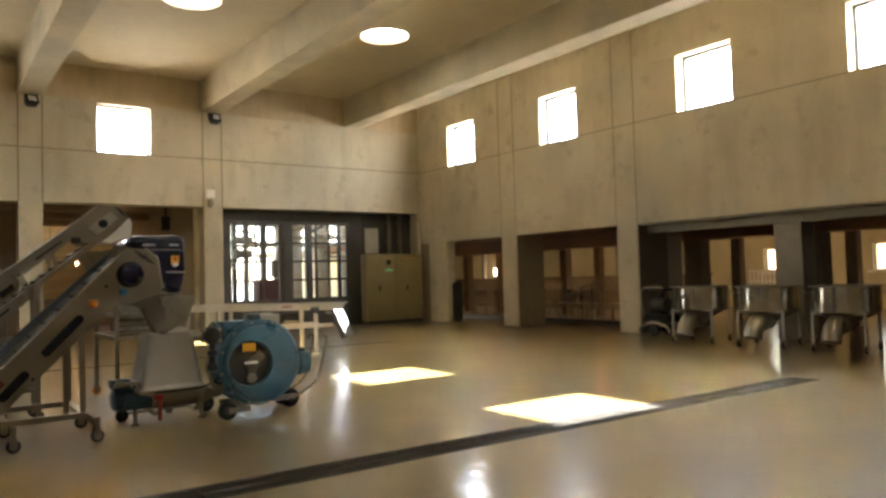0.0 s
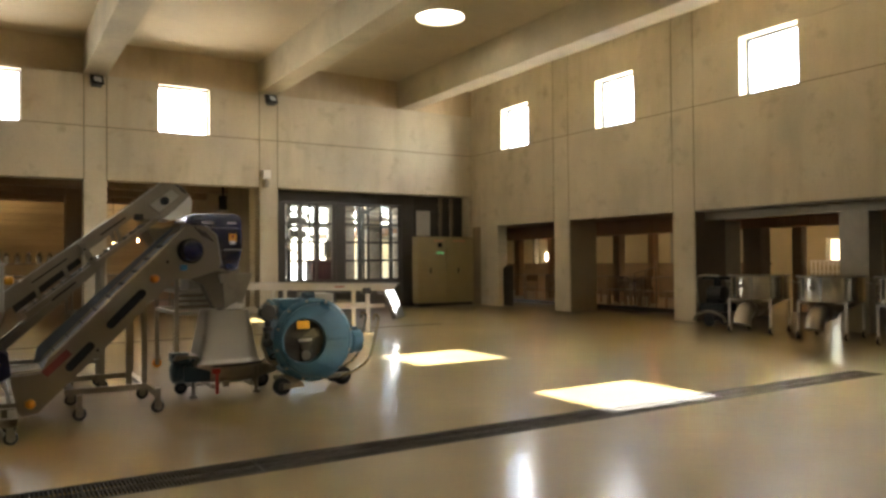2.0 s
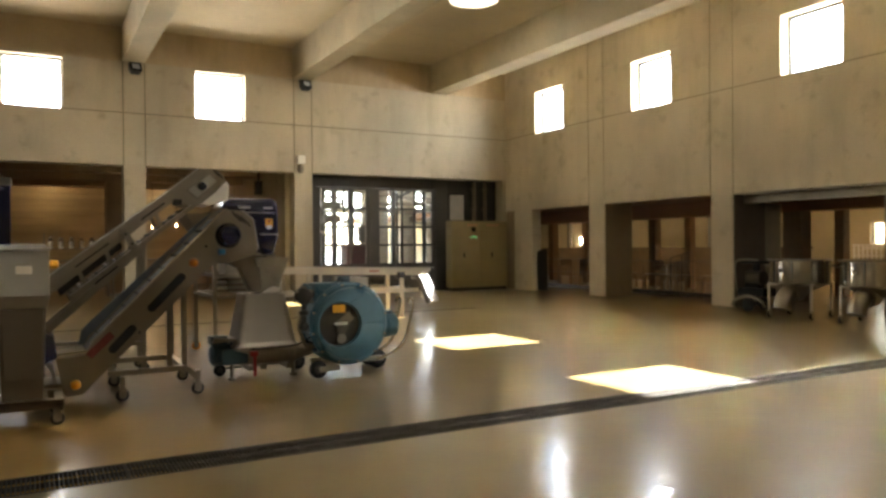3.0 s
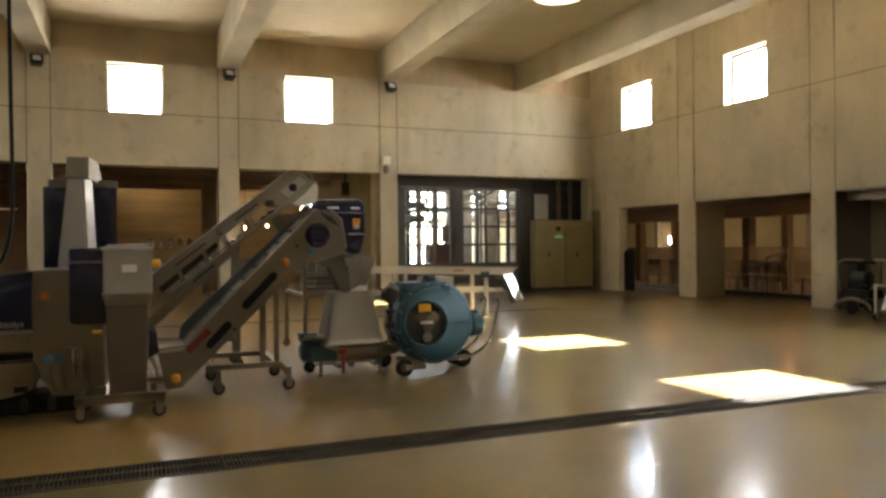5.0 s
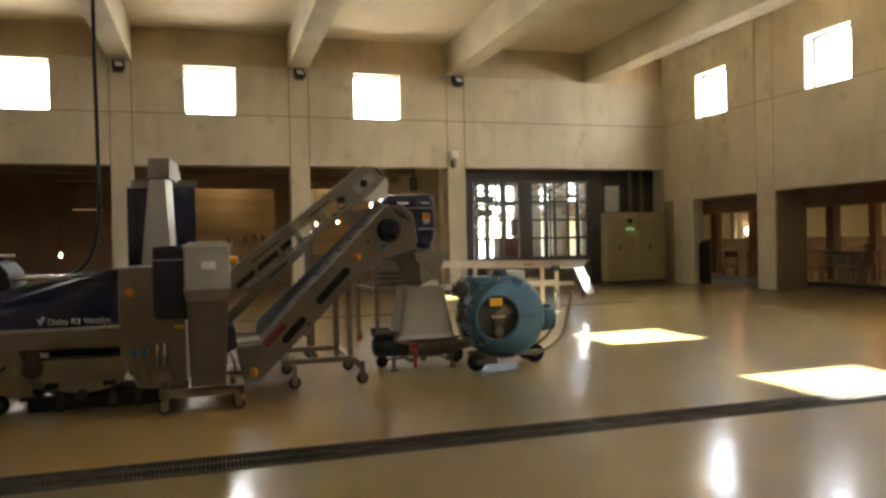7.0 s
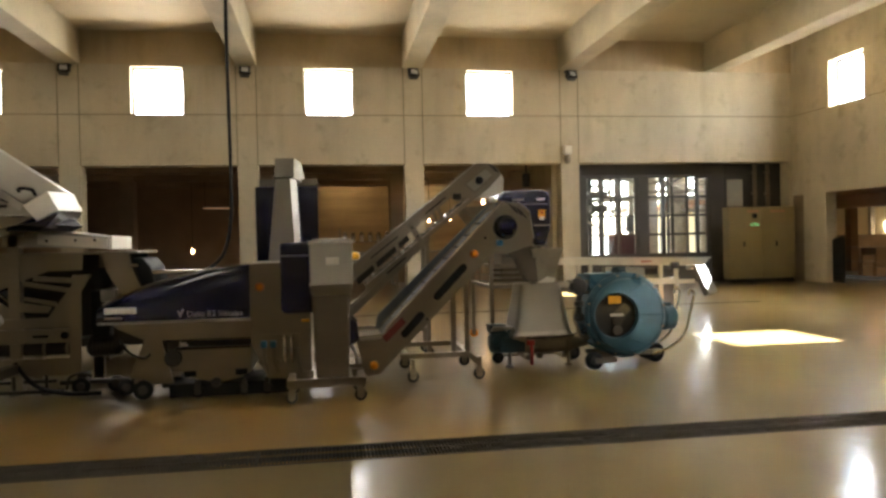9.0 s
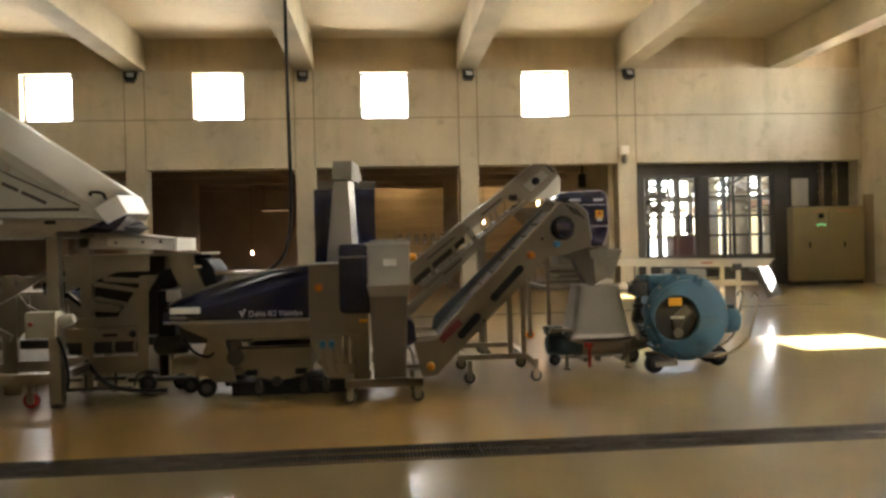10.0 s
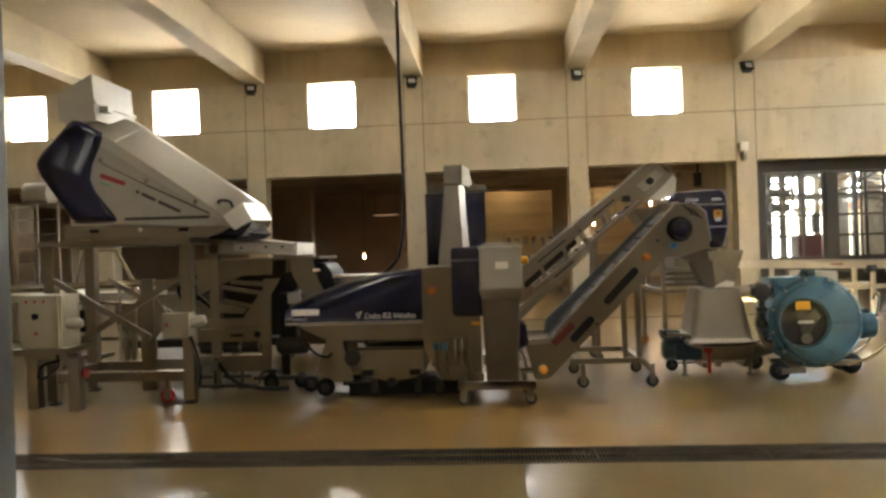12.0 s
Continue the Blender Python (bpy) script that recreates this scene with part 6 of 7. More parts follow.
def chute_tower():
    t = thing("lifting_tower", (-0.55, 8.8, 0), "tall stainless lifting tower with navy side panels", "machine")
    y0 = 8.6
    part("mast", Shape().loft([(-0.82, y0, 0.9), (-0.49, y0, 0.9), (-0.49, y0 + 0.24, 0.9), (-0.82, y0 + 0.24, 0.9)], [(-0.70, y0, 2.09), (-0.54, y0, 2.09), (-0.54, y0 + 0.24, 2.09), (-0.70, y0 + 0.24, 2.09)]), SHEET, t, smooth=None)
    part("mast_edge", Shape().loft([(-0.487, y0 - 0.004, 0.9), (-0.425, y0 + 0.05, 0.9), (-0.425, y0 + 0.2, 0.9), (-0.487, y0 + 0.2, 0.9)], [(-0.537, y0 - 0.004, 2.09), (-0.478, y0 + 0.05, 2.09), (-0.478, y0 + 0.2, 2.09), (-0.537, y0 + 0.2, 2.09)]), BRIGHTSHEET, t, "bright folded mast edge", smooth=None)
    part("cap", Shape().loft([(-0.712, y0 - 0.05, 2.085), (-0.495, y0 - 0.05, 2.085), (-0.375, y0 + 0.4, 2.03), (-0.74, y0 + 0.4, 2.03)], [(-0.70, y0 - 0.05, 2.30), (-0.492, y0 - 0.05, 2.30), (-0.43, y0 + 0.4, 2.30), (-0.71, y0 + 0.4, 2.30)]), DULL, t, "grey sheet cap box", smooth=None)
    part("side_panel", Shape().box(-0.95, -0.66, y0 + 0.25, y0 + 0.31, 1.1, 2.005, 0.01), NAVY, t, "navy side panel")
    part("side_panel", Shape().box(-0.55, -0.24, y0 + 0.25, y0 + 0.31, 1.1, 2.005, 0.01), NAVY, t, "navy side panel")
    part("top_frame", Shape().box(-0.9, -0.235, y0 + 0.24, y0 + 0.5, 2.008, 2.09, 0.01), DULL, t, smooth=None)
    part("base_frame", Shape().box(-0.9, -0.25, y0 + 0.0, y0 + 0.5, 0.0, 0.12, 0.01).box(-0.8, -0.35, y0 + 0.05, y0 + 0.45, 0.12, 0.9), STEEL, t, smooth=None)


def blue_crusher():
    t = thing("optical_sorter", (2.25, 9.25, 0), "glossy navy machine cover on a steel stand", "machine")
    y0 = 9.0
    part("cover", Shape().prism([(1.92, 1.72), (1.93, 1.86), (2.0, 1.93), (2.54, 1.95), (2.60, 1.88), (2.61, 1.5), (2.55, 1.26), (2.38, 1.25), (2.36, 1.45), (2.1, 1.6)], y0, y0 + 0.7, 0.06, seg=4), NAVY, t, smooth=60)
    part("cover_line", Shape().box(2.0, 2.56, y0 - 0.004, y0 + 0.002, 1.765, 1.775), GREYPAINT, t, smooth=None)
    part("cover_line", Shape().box(2.38, 2.6, y0 - 0.004, y0 + 0.002, 1.50, 1.515), GREYPAINT, t, smooth=None)
    for a, b in ((2.12, 2.26), (2.42, 2.53)):
        part("mark", Shape().box(a, b, y0 - 0.004, y0 + 0.002, 1.82, 1.84), WHITE, t, smooth=None)
    part("sticker", Shape().box(2.44, 2.53, y0 - 0.005, y0 + 0.002, 1.60, 1.70), YELLOW, t, "orange and white sticker", smooth=None)
    part("sticker", Shape().box(2.455, 2.515, y0 - 0.007, y0 + 0.002, 1.575, 1.615), WHITE, t, smooth=None)
    part("sticker", Shape().cyl((2.485, y0 - 0.008, 1.665), (2.485, y0, 1.665), 0.018, seg=12), RED, t, smooth=None)
    part("lower_bulge", Shape().box(2.3, 2.5, y0 + 0.1, y0 + 0.5, 1.16, 1.3, 0.03), DARK, t)
    for x in (1.84, 2.55):
        for y in (y0 + 0.05, y0 + 1.25):
            part("leg", Shape().box(x - 0.022, x + 0.022, y - 0.022, y + 0.022, 0.14, 1.28), STEEL, t, smooth=None)
            castor(t, x, y, 0.055, 0.035, 0.16, ORANGE)
    for z in (1.0, 0.74):
        for y in (y0 + 0.03, y0 + 1.23):
            part("rail", Shape().box(1.82, 2.57, y, y + 0.045, z, z + 0.04), STEEL, t, smooth=None)
        part("rail", Shape().box(1.82, 1.865, y0 + 0.08, y0 + 1.22, z, z + 0.04), STEEL, t, smooth=None)
    part("deck", Shape().box(1.82, 2.57, y0 + 0.03, y0 + 1.27, 1.24, 1.28, 0.004), STEEL, t, smooth=None)
    part("drive_box", Shape().box(2.0, 2.45, y0 + 0.15, y0 + 0.6, 0.80, 1.23, 0.02), DULL, t)
    for k in range(3):
        part("slat", Shape().box(1.88, 2.5, y0 + 0.09, y0 + 0.12, 0.82 + 0.065 * k, 0.85 + 0.065 * k), TANSTEEL, t, smooth=None)
    part("infeed", Shape().open_loft([(1.84, y0 + 0.1, 1.28), (2.0, y0 + 0.1, 1.28), (2.0, y0 + 0.6, 1.28), (1.84, y0 + 0.6, 1.28)], [(1.5, y0, 1.75), (2.0, y0, 1.75), (2.0, y0 + 0.7, 1.75), (1.5, y0 + 0.7, 1.75)]), STEEL, t, smooth=None)


def sorting_table():
    t = thing("sorting_table", (5.0, 13.2, 0), "long pale sorting belt table on thin white legs", "table")
    y0, y1 = 12.85, 13.55
    for y in (y0, y1 - 0.03):
        part("side_rail", Shape().prism([(3.3, 0.885), (3.3, 1.007), (6.76, 0.915), (6.76, 0.885), (6.66, 0.79), (6.5, 0.79)], y, y + 0.03, 0.005), TABLEPAINT, t, smooth=None)
    part("top_lip", Shape().bar((3.3, y0 - 0.01, 1.012), (6.8, y0 - 0.01, 0.925), 0.05, 0.02), SHEET, t, smooth=None)
    part("belt", Shape().bar((3.3, (y0 + y1) / 2, 0.948), (6.7, (y0 + y1) / 2, 0.86), 0.6, 0.04), TABLEPAINT, t, smooth=None)
    part("drum", Shape().cyl((6.66, y0 + 0.04, 0.865), (6.66, y1 - 0.04, 0.865), 0.045, seg=20), STEEL, t)
    for x in (3.75, 4.5, 6.14):
        for y in (y0 + 0.03, y1 - 0.03):
            part("leg", Shape().box(x - 0.03, x + 0.03, y - 0.03, y + 0.03, 0.0, 0.85), TABLEPAINT, t, smooth=None)
    for y in (y0 + 0.02, y1 - 0.05):
        part("lower_rail", Shape().box(3.7, 6.5, y, y + 0.03, 0.47, 0.54), TABLEPAINT, t, smooth=None)
    part("motor", Shape().lathe((5.7, y0 + 0.2, 0.68), (1, 0, 0), [(-0.16, 0.07), (-0.14, 0.09), (0.12, 0.09), (0.14, 0.07)], 20), DARK, t)
    part("bearing_block", Shape().box(6.02, 6.18, y0 - 0.03, y0 + 0.1, 0.74, 0.86, 0.01), DARK, t)
    part("control_box", Shape().box(4.75, 5.25, y0 - 0.05, y0 + 0.1, 0.62, 0.8, 0.008), GREYPAINT, t, smooth=None)
    part("red_mark", Shape().box(5.45, 5.65, y0 - 0.004, y0 + 0.002, 0.875, 0.9), RED, t, smooth=None)
    part("outlet_chute", Shape().loft([(6.42, y0 - 0.08, 0.70), (6.76, y0 + 0.24, 0.70), (6.80, y0 + 0.22, 0.80), (6.46, y0 - 0.1, 0.80)], [(6.62, y0 - 0.08, 0.23), (6.97, y0 + 0.24, 0.23), (7.05, y0 + 0.2, 0.27), (6.70, y0 - 0.12, 0.27)]), CHUTE_STEEL, t, "sunlit steel outlet chute", smooth=None)
    part("chute_bracket", Shape().box(6.5, 6.62, y0 + 0.05, y0 + 0.35, 0.7, 0.84), DARK, t, smooth=None)


peristaltic_pump()
hopper_pump()
front_conveyor()
rear_conveyor()
destemmer()
elevator_cart()
chute_tower()
blue_crusher()
sorting_table()


# ---- the raised destemmer on its stand ----
def raised_destemmer():
    t = thing("raised_destemmer", (-3.4, 7.4, 0), "sloping grey and navy grape destemmer raised on a steel stand", "machine")
    y0, y1 = 6.6, 7.6
    part("body", Shape().prism([(-3.96, 1.68), (-3.85, 2.07), (-3.95, 2.58), (-3.66, 2.455), (-2.58, 1.70), (-2.49, 1.60), (-2.6, 1.62)], y0, y1 - 0.15, 0.01), GREYPAINT, t, smooth=None)
    part("navy_end", Shape().prism([(-3.94, 2.64), (-4.24, 2.34), (-4.31, 2.24), (-4.27, 2.13), (-3.96, 1.69), (-3.52, 1.68), (-3.84, 2.07), (-3.64, 2.48)], y0 - 0.04, y1 + 0.02, 0.075, seg=5), NAVY, t, "glossy navy end cover", smooth=60)
    part("inlet_box", Shape().prism([(-4.12, 2.88), (-3.78, 3.05), (-3.765, 2.79), (-3.75, 2.62), (-4.1, 2.62)], y0 + 0.05, y1 - 0.2, 0.012), GREYPAINT, t, smooth=None)
    near = [(-3.86, 2.58), (-3.65, 2.468), (-2.565, 1.712), (-2.60, 1.66), (-3.82, 2.47)]
    ridge = [(-3.86, 2.78), (-3.72, 2.72), (-2.47, 1.865), (-2.5, 1.70), (-3.82, 2.52)]
    back = [(-3.88, 2.78), (-3.765, 2.735), (-2.48, 1.85), (-2.52, 1.70), (-3.84, 2.55)]
    cover = Shape()
    rings = [[cover.bm.verts.new((x, y, z)) for x, z in ring] for ring, y in ((near, y0 - 0.004), (ridge, y0 + 0.62), (back, y1 - 0.08))]
    for u, v in zip(rings, rings[1:]):
        for k in range(5):
            cover.bm.faces.new((u[k], u[(k + 1) % 5], v[(k + 1) % 5], v[k]))
    cover.bm.faces.new(rings[0])
    cover.bm.faces.new(rings[-1][::-1])
    part("top_cover", cover, SHEET, t, "pale sheet top cover", smooth=None)
    part("cover_seam", Shape().bar((-3.56, y0 - 0.006, 2.41), (-3.6, y1 - 0.3, 2.652), 0.012, 0.012), GREYPAINT, t, smooth=None)
    part("box_flange", Shape().bar((-3.77, y0 + 0.04, 2.785), (-3.77, y1 - 0.18, 2.785), 0.05, 0.03, 0.004).box(-3.74, -3.66, y0 + 0.1, y0 + 0.2, 2.70, 2.76, 0.008), GREYPAINT, t, smooth=None)
    nose = Shape().loft([(x, y0 - 0.008, z) for x, z in ((-2.575, 1.706), (-2.39, 1.815), (-2.306, 1.66), (-2.475, 1.577))], [(x, y1 - 0.08, z) for x, z in ((-2.62, 1.75), (-2.483, 1.86), (-2.403, 1.695), (-2.56, 1.60))])
    part("nose", nose, WHITE, t, "pale sheet nose", smooth=None)
    chin = Shape().loft([(x, y0 + 0.01, z) for x, z in ((-2.477, 1.575), (-2.309, 1.657), (-2.335, 1.60), (-2.41, 1.515), (-2.62, 1.55))], [(x, y1 - 0.1, z) for x, z in ((-2.56, 1.598), (-2.406, 1.69), (-2.43, 1.63), (-2.5, 1.545), (-2.68, 1.58))])
    part("chin", chin, NAVY, t, "navy underside of the nose", smooth=None)
    part("outlet", Shape().prism([(-2.7, 1.64), (-2.45, 1.6), (-2.4, 1.55), (-2.5, 1.5), (-2.75, 1.5)], y0 + 0.1, y1 - 0.1), BLACK, t, smooth=None)
    part("door_seam", Shape().bar((-3.69, y0 - 0.002, 2.22), (-3.28, y0 - 0.002, 2.01), 0.006, 0.008).bar((-3.28, y0 - 0.002, 2.01), (-2.69, y0 - 0.002, 1.73), 0.006, 0.014).bar((-3.48, y0 - 0.002, 1.705), (-2.70, y0 - 0.002, 1.70), 0.006, 0.026), DARK, t, smooth=None)
    for x, z in ((-3.69, 2.25), (-3.27, 2.045), (-2.82, 1.84)):
        part("latch", Shape().box(x - 0.014, x + 0.014, y0 - 0.02, y0, z - 0.022, z + 0.022, 0.005), BRIGHT, t)
    for x, z in ((-3.77, 1.605), (-2.94, 1.595)):
        part("lifting_slot", Shape().box(x - 0.045, x + 0.045, y0 - 0.005, y0, z - 0.016, z + 0.016, 0.0045), BLACK, t)
    part("rail_mark", Shape().cyl((-3.34, y0 - 0.004, 1.605), (-3.34, y0, 1.605), 0.02, seg=14), WHITE, t)
    part("logo_bar", Shape().bar((-3.70, y0 - 0.002, 2.11), (-3.47, y0 - 0.002, 2.025), 0.004, 0.042), RED, t, "red block where the maker's name stands", smooth=None)
    for a, b in ((-3.37, -3.34), (-3.32, -3.19), (-3.165, -2.965)):
        part("text_bar", Shape().bar((a, y0 - 0.002, 1.955 - 0.49 * (a + 3.37)), (b, y0 - 0.002, 1.955 - 0.49 * (b + 3.37)), 0.004, 0.03), DOORSTEEL, t, "dark grey strip of unreadable lettering", smooth=None)
    part("text_bar", Shape().bar((-3.71, y0 - 0.002, 2.045), (-3.61, y0 - 0.002, 2.01), 0.004, 0.012), GREEN, t, smooth=None)
    part("handle", Shape().tube([(-2.66, y0 + 0.16, 1.80), (-2.65, y0 + 0.12, 1.85), (-2.58, y0 + 0.2, 1.845), (-2.57, y0 + 0.24, 1.79)], 0.014, 8), BLACK, t)
    # stand
    for y in (y0, y1 - 0.06):
        part("top_rail", Shape().prism([(-4.06, 1.67), (-2.5, 1.61), (-2.62, 1.55), (-2.75, 1.52), (-4.05, 1.54)], y, y + 0.05, 0.004), STEEL, t, smooth=None)
    part("deck", Shape().box(-4.36, -2.9, y0 + 0.02, y1 - 0.02, 1.47, 1.525), STEEL, t, smooth=None)
    for x in (-4.31, -3.0):
        for y in (y0 + 0.2, y1 - 0.1):
            part("leg", Shape().box(x - 0.05, x + 0.05, y - 0.05, y + 0.05, 0.03, 1.5, 0.006), STEEL, t, smooth=None)
            part("foot", Shape().cyl((x, y, 0), (x, y, 0.012), 0.06, seg=16).cyl((x, y, 0.012), (x, y, 0.04), 0.018, seg=10), DARK, t)
    for a, b in (((-4.26, y0 + 0.15, 1.16), (-3.35, y0 + 0.15, 0.61)), ((-3.05, y0 + 0.18, 1.17), (-4.26, y0 + 0.18, 0.46)), ((-4.14, y1 - 0.1, 1.14), (-3.0, y1 - 0.1, 0.5))):
        part("brace", Shape().bar(a, b, 0.03, 0.055), STEEL, t, smooth=None)
    for y in (y0 + 0.17, y1 - 0.13):
        part("low_rail", Shape().box(-4.26, -3.05, y, y + 0.06, 0.205, 0.295, 0.005), STEEL, t, smooth=None)
    for x in (-4.35, -3.05):
        part("cross_rail", Shape().box(x, x + 0.09, y0 + 0.25, y1 - 0.15, 0.21, 0.29), STEEL, t, smooth=None)
    castor(t, -3.22, y0 + 0.2, 0.066, 0.045, 0.3, RED)
    k = part("switch_box", Shape().box(-3.17, -2.92, y0 + 0.0, y0 + 0.14, 0.62, 0.84, 0.008), BEIGE, t, "cream switch box on the leg")
    part("socket", Shape().lathe((-2.92, y0 + 0.07, 0.74), (1, 0, 0.3), [(0, 0.05), (0.08, 0.055), (0.13, 0.04)], 18), GREYPAINT, k)
    part("dial", Shape().cyl((-3.12, y0 - 0.012, 0.74), (-3.12, y0, 0.74), 0.018, seg=12), RED, k)
    part("hose", Shape().tube([(-2.95, y0 + 0.05, 0.66), (-2.86, y0 + 0.0, 0.5), (-2.84, y0 + 0.03, 0.3), (-2.9, y0 + 0.15, 0.16)], 0.014, 8), BLACK, t)


def control_box():
    t = thing("control_box", (-4.2, 6.55, 0), "cream switch cabinet on a low steel post", "control box")
    b = part("cabinet", Shape().box(-4.38, -4.0, 6.42, 6.72, 0.575, 1.045, 0.01), BEIGE, t)
    part("door", Shape().box(-4.375, -4.02, 6.40, 6.42, 0.585, 1.035, 0.005), BEIGE, b)
    part("dial", Shape().cyl((-4.22, 6.4, 0.86), (-4.22, 6.375, 0.86), 0.028, seg=14), BLACK, b)
    for x in (-4.3, -4.22, -4.14):
        part("indicator", Shape().cyl((x, 6.4, 0.99), (x, 6.388, 0.99), 0.014, seg=12), RED, b)
    part("indicator", Shape().cyl((-4.22, 6.4, 0.71), (-4.22, 6.388, 0.71), 0.016, seg=12), RED, b)
    part("plug", Shape().lathe((-4.0, 6.52, 0.78), (1, 0, 0), [(0, 0.05), (0.06, 0.055), (0.1, 0.05), (0.14, 0.03)], 18), GREYPAINT, t)
    part("tray", Shape().box(-4.46, -3.93, 6.36, 6.76, 0.52, 0.575, 0.005), STEEL, t, smooth=None)
    part("post", Shape().box(-3.97, -3.87, 6.44, 6.54, 0.0, 0.49, 0.006), DULL, t, smooth=None)
    part("post", Shape().box(-4.45, -4.35, 6.6, 6.7, 0.0, 0.52, 0.006), STEEL, t, smooth=None)
    part("arm", Shape().box(-4.4, -3.9, 6.5, 6.56, 0.46, 0.515), STEEL, t, smooth=None)
    part("knob", Shape().lathe((-3.87, 6.49, 0.34), (1, 0, 0), [(0, 0.02), (0.02, 0.045), (0.05, 0.045), (0.06, 0.03)], 18), RED, t, "red knob")
    part("hose", Shape().tube([(-4.1, 6.5, 0.53), (-4.05, 6.42, 0.4), (-4.2, 6.4, 0.3), (-4.25, 6.5, 0.4), (-4.1, 6.55, 0.45)], 0.012, 8), BLACK, t)


def vibrating_table():
    t = thing("vibrating_table", (-2.6, 7.9, 0), "steel vibrating table with a pale tray and slotted side panels", "machine")
    y0, y1 = 7.45, 8.2
    part("tray", Shape().prism([(-3.1, 1.37), (-3.08, 1.5), (-2.78, 1.53), (-2.16, 1.45), (-2.16, 1.33), (-2.7, 1.36)], y0, y1, 0.008), SHEET, t, "pale sheet tray", smooth=None)
    part("tray_front", Shape().bar((-2.78, y0 - 0.01, 1.44), (-2.17, y0 - 0.01, 1.385), 0.012, 0.1), WHITE, t, smooth=None)
    part("tray_end", Shape().box(-2.2, -2.14, y0 + 0.02, y1 - 0.02, 1.33, 1.46, 0.006), WHITE, t, smooth=None)
    for x in (-2.7, -2.45, -2.28):
        part("tray_bolt", Shape().cyl((x, y0 - 0.022, 1.42), (x, y0 - 0.01, 1.42), 0.014, seg=10), DARK, t)
    part("top_plate", Shape().box(-3.22, -1.9, y0 - 0.03, y1 + 0.03, 1.285, 1.31, 0.004), STEEL, t, smooth=None)
    for y in (y0 + 0.02, y1 - 0.04):
        part("gusset", Shape().prism([(-3.19, 1.285), (-2.40, 1.285), (-2.41, 1.14), (-2.71, 1.14), (-3.19, 0.95)], y - 0.01, y + 0.01, 0.003), STEEL, t, smooth=None)
        for a, b, h in (((-2.84, 1.075), (-2.48, 1.045), 0.05), ((-2.93, 1.03), (-2.50, 0.95), 0.045), ((-2.92, 0.89), (-2.64, 0.83), 0.04)):
            part("louvre", Shape().bar((a[0], y, a[1]), (b[0], y, b[1]), 0.02, h, 0.004), STEEL, t, smooth=None)
        part("spring_arm", Shape().prism([(-2.49, 1.10), (-2.32, 1.10), (-2.42, 0.94), (-2.43, 0.0), (-2.53, 0.0), (-2.52, 0.64), (-2.72, 0.69), (-2.60, 0.86), (-2.49, 1.0)], y - 0.04, y - 0.015, 0.004), STEEL, t, smooth=None)
        part("pan", Shape().prism([(-2.96, 0.86), (-2.68, 0.81), (-2.72, 0.75), (-2.98, 0.77)], y - 0.02, y + 0.0, 0.003), STEEL, t, smooth=None)
    part("front_post", Shape().box(-3.765, -3.63, y0 - 0.02, y0 + 0.04, 0.0, 1.13, 0.006), STEEL, t, smooth=None)
    part("post_gusset", Shape().prism([(-3.63, 0.98), (-3.45, 0.72), (-3.63, 0.52)], y0 - 0.01, y0 + 0.005, 0.003), STEEL, t, smooth=None)
    for z in (0.26, 1.06):
        part("front_sill", Shape().box(-3.63, -3.19, y0 - 0.01, y0 + 0.03, z, z + 0.055, 0.004), STEEL, t, smooth=None)
    part("inner_chute", Shape().prism([(-3.2, 0.95), (-3.16, 0.96), (-2.98, 0.78), (-2.70, 0.735), (-2.70, 0.71), (-3.0, 0.74), (-3.2, 0.9)], y0 + 0.08, y1 - 0.1, 0.003), BLACK, t, smooth=None)
    part("chute_edge", Shape().tube([(-3.17, y0 + 0.05, 0.955), (-3.08, y0 + 0.05, 0.87), (-2.97, y0 + 0.05, 0.785)], 0.012, 8), BRIGHT, t)
    # sheet added so the gaps between the louvres read dark
    part("gap_backing", Shape().box(-3.15, -2.44, y1 - 0.12, y1 - 0.1, 0.46, 1.28), DARK, t, "dark sheet added behind the gaps of the table", smooth=None)
    for z0, z1 in ((0.615, 0.705), (0.475, 0.605), (0.17, 0.335)):
        part("side_beam", Shape().box(-3.19, -2.5, y0 - 0.012, y0 + 0.03, z0, z1, 0.004), STEEL, t, smooth=None)
    part("slot", Shape().box(-2.845, -2.71, y0 - 0.018, y0 - 0.01, 0.525, 0.55, 0.003), BLACK, t, "dark slot in the beam", smooth=None)
    part("auger", Shape().cyl((-3.19, y0 + 0.1, 0.41), (-2.5, y0 + 0.1, 0.41), 0.065, seg=22), DARK, t)
    for x in (-3.0, -2.78, -2.58):
        part("auger_clamp", Shape().lathe((x, y0 + 0.1, 0.41), (1, 0, 0), [(0, 0.068), (0.0, 0.076), (0.025, 0.076), (0.025, 0.068)], 22, loop=True), DULL, t)
    part("knob", Shape().lathe((-2.56, y0 - 0.05, 0.545), (0, 1, 0), [(0, 0.02), (0.01, 0.035), (0.04, 0.03)], 16), BLACK, t)
    for y in (y0 - 0.02, y1 - 0.04):
        part("outlet_plate", Shape().prism([(-2.21, 1.285), (-1.98, 1.285), (-1.955, 1.14), (-1.91, 1.02), (-1.86, 0.94), (-2.06, 0.92), (-2.13, 1.02), (-2.19, 1.14)], y, y + 0.012, 0.003), STEEL, t, smooth=None)
    part("outlet_elbow", Shape().prism([(-1.97, 1.25), (-1.87, 1.24), (-1.80, 1.15), (-1.76, 1.0), (-1.88, 0.95), (-1.92, 1.08)], y0 + 0.04, y1 - 0.1, 0.02, seg=3), BLACK, t, "dark sheet outlet elbow")
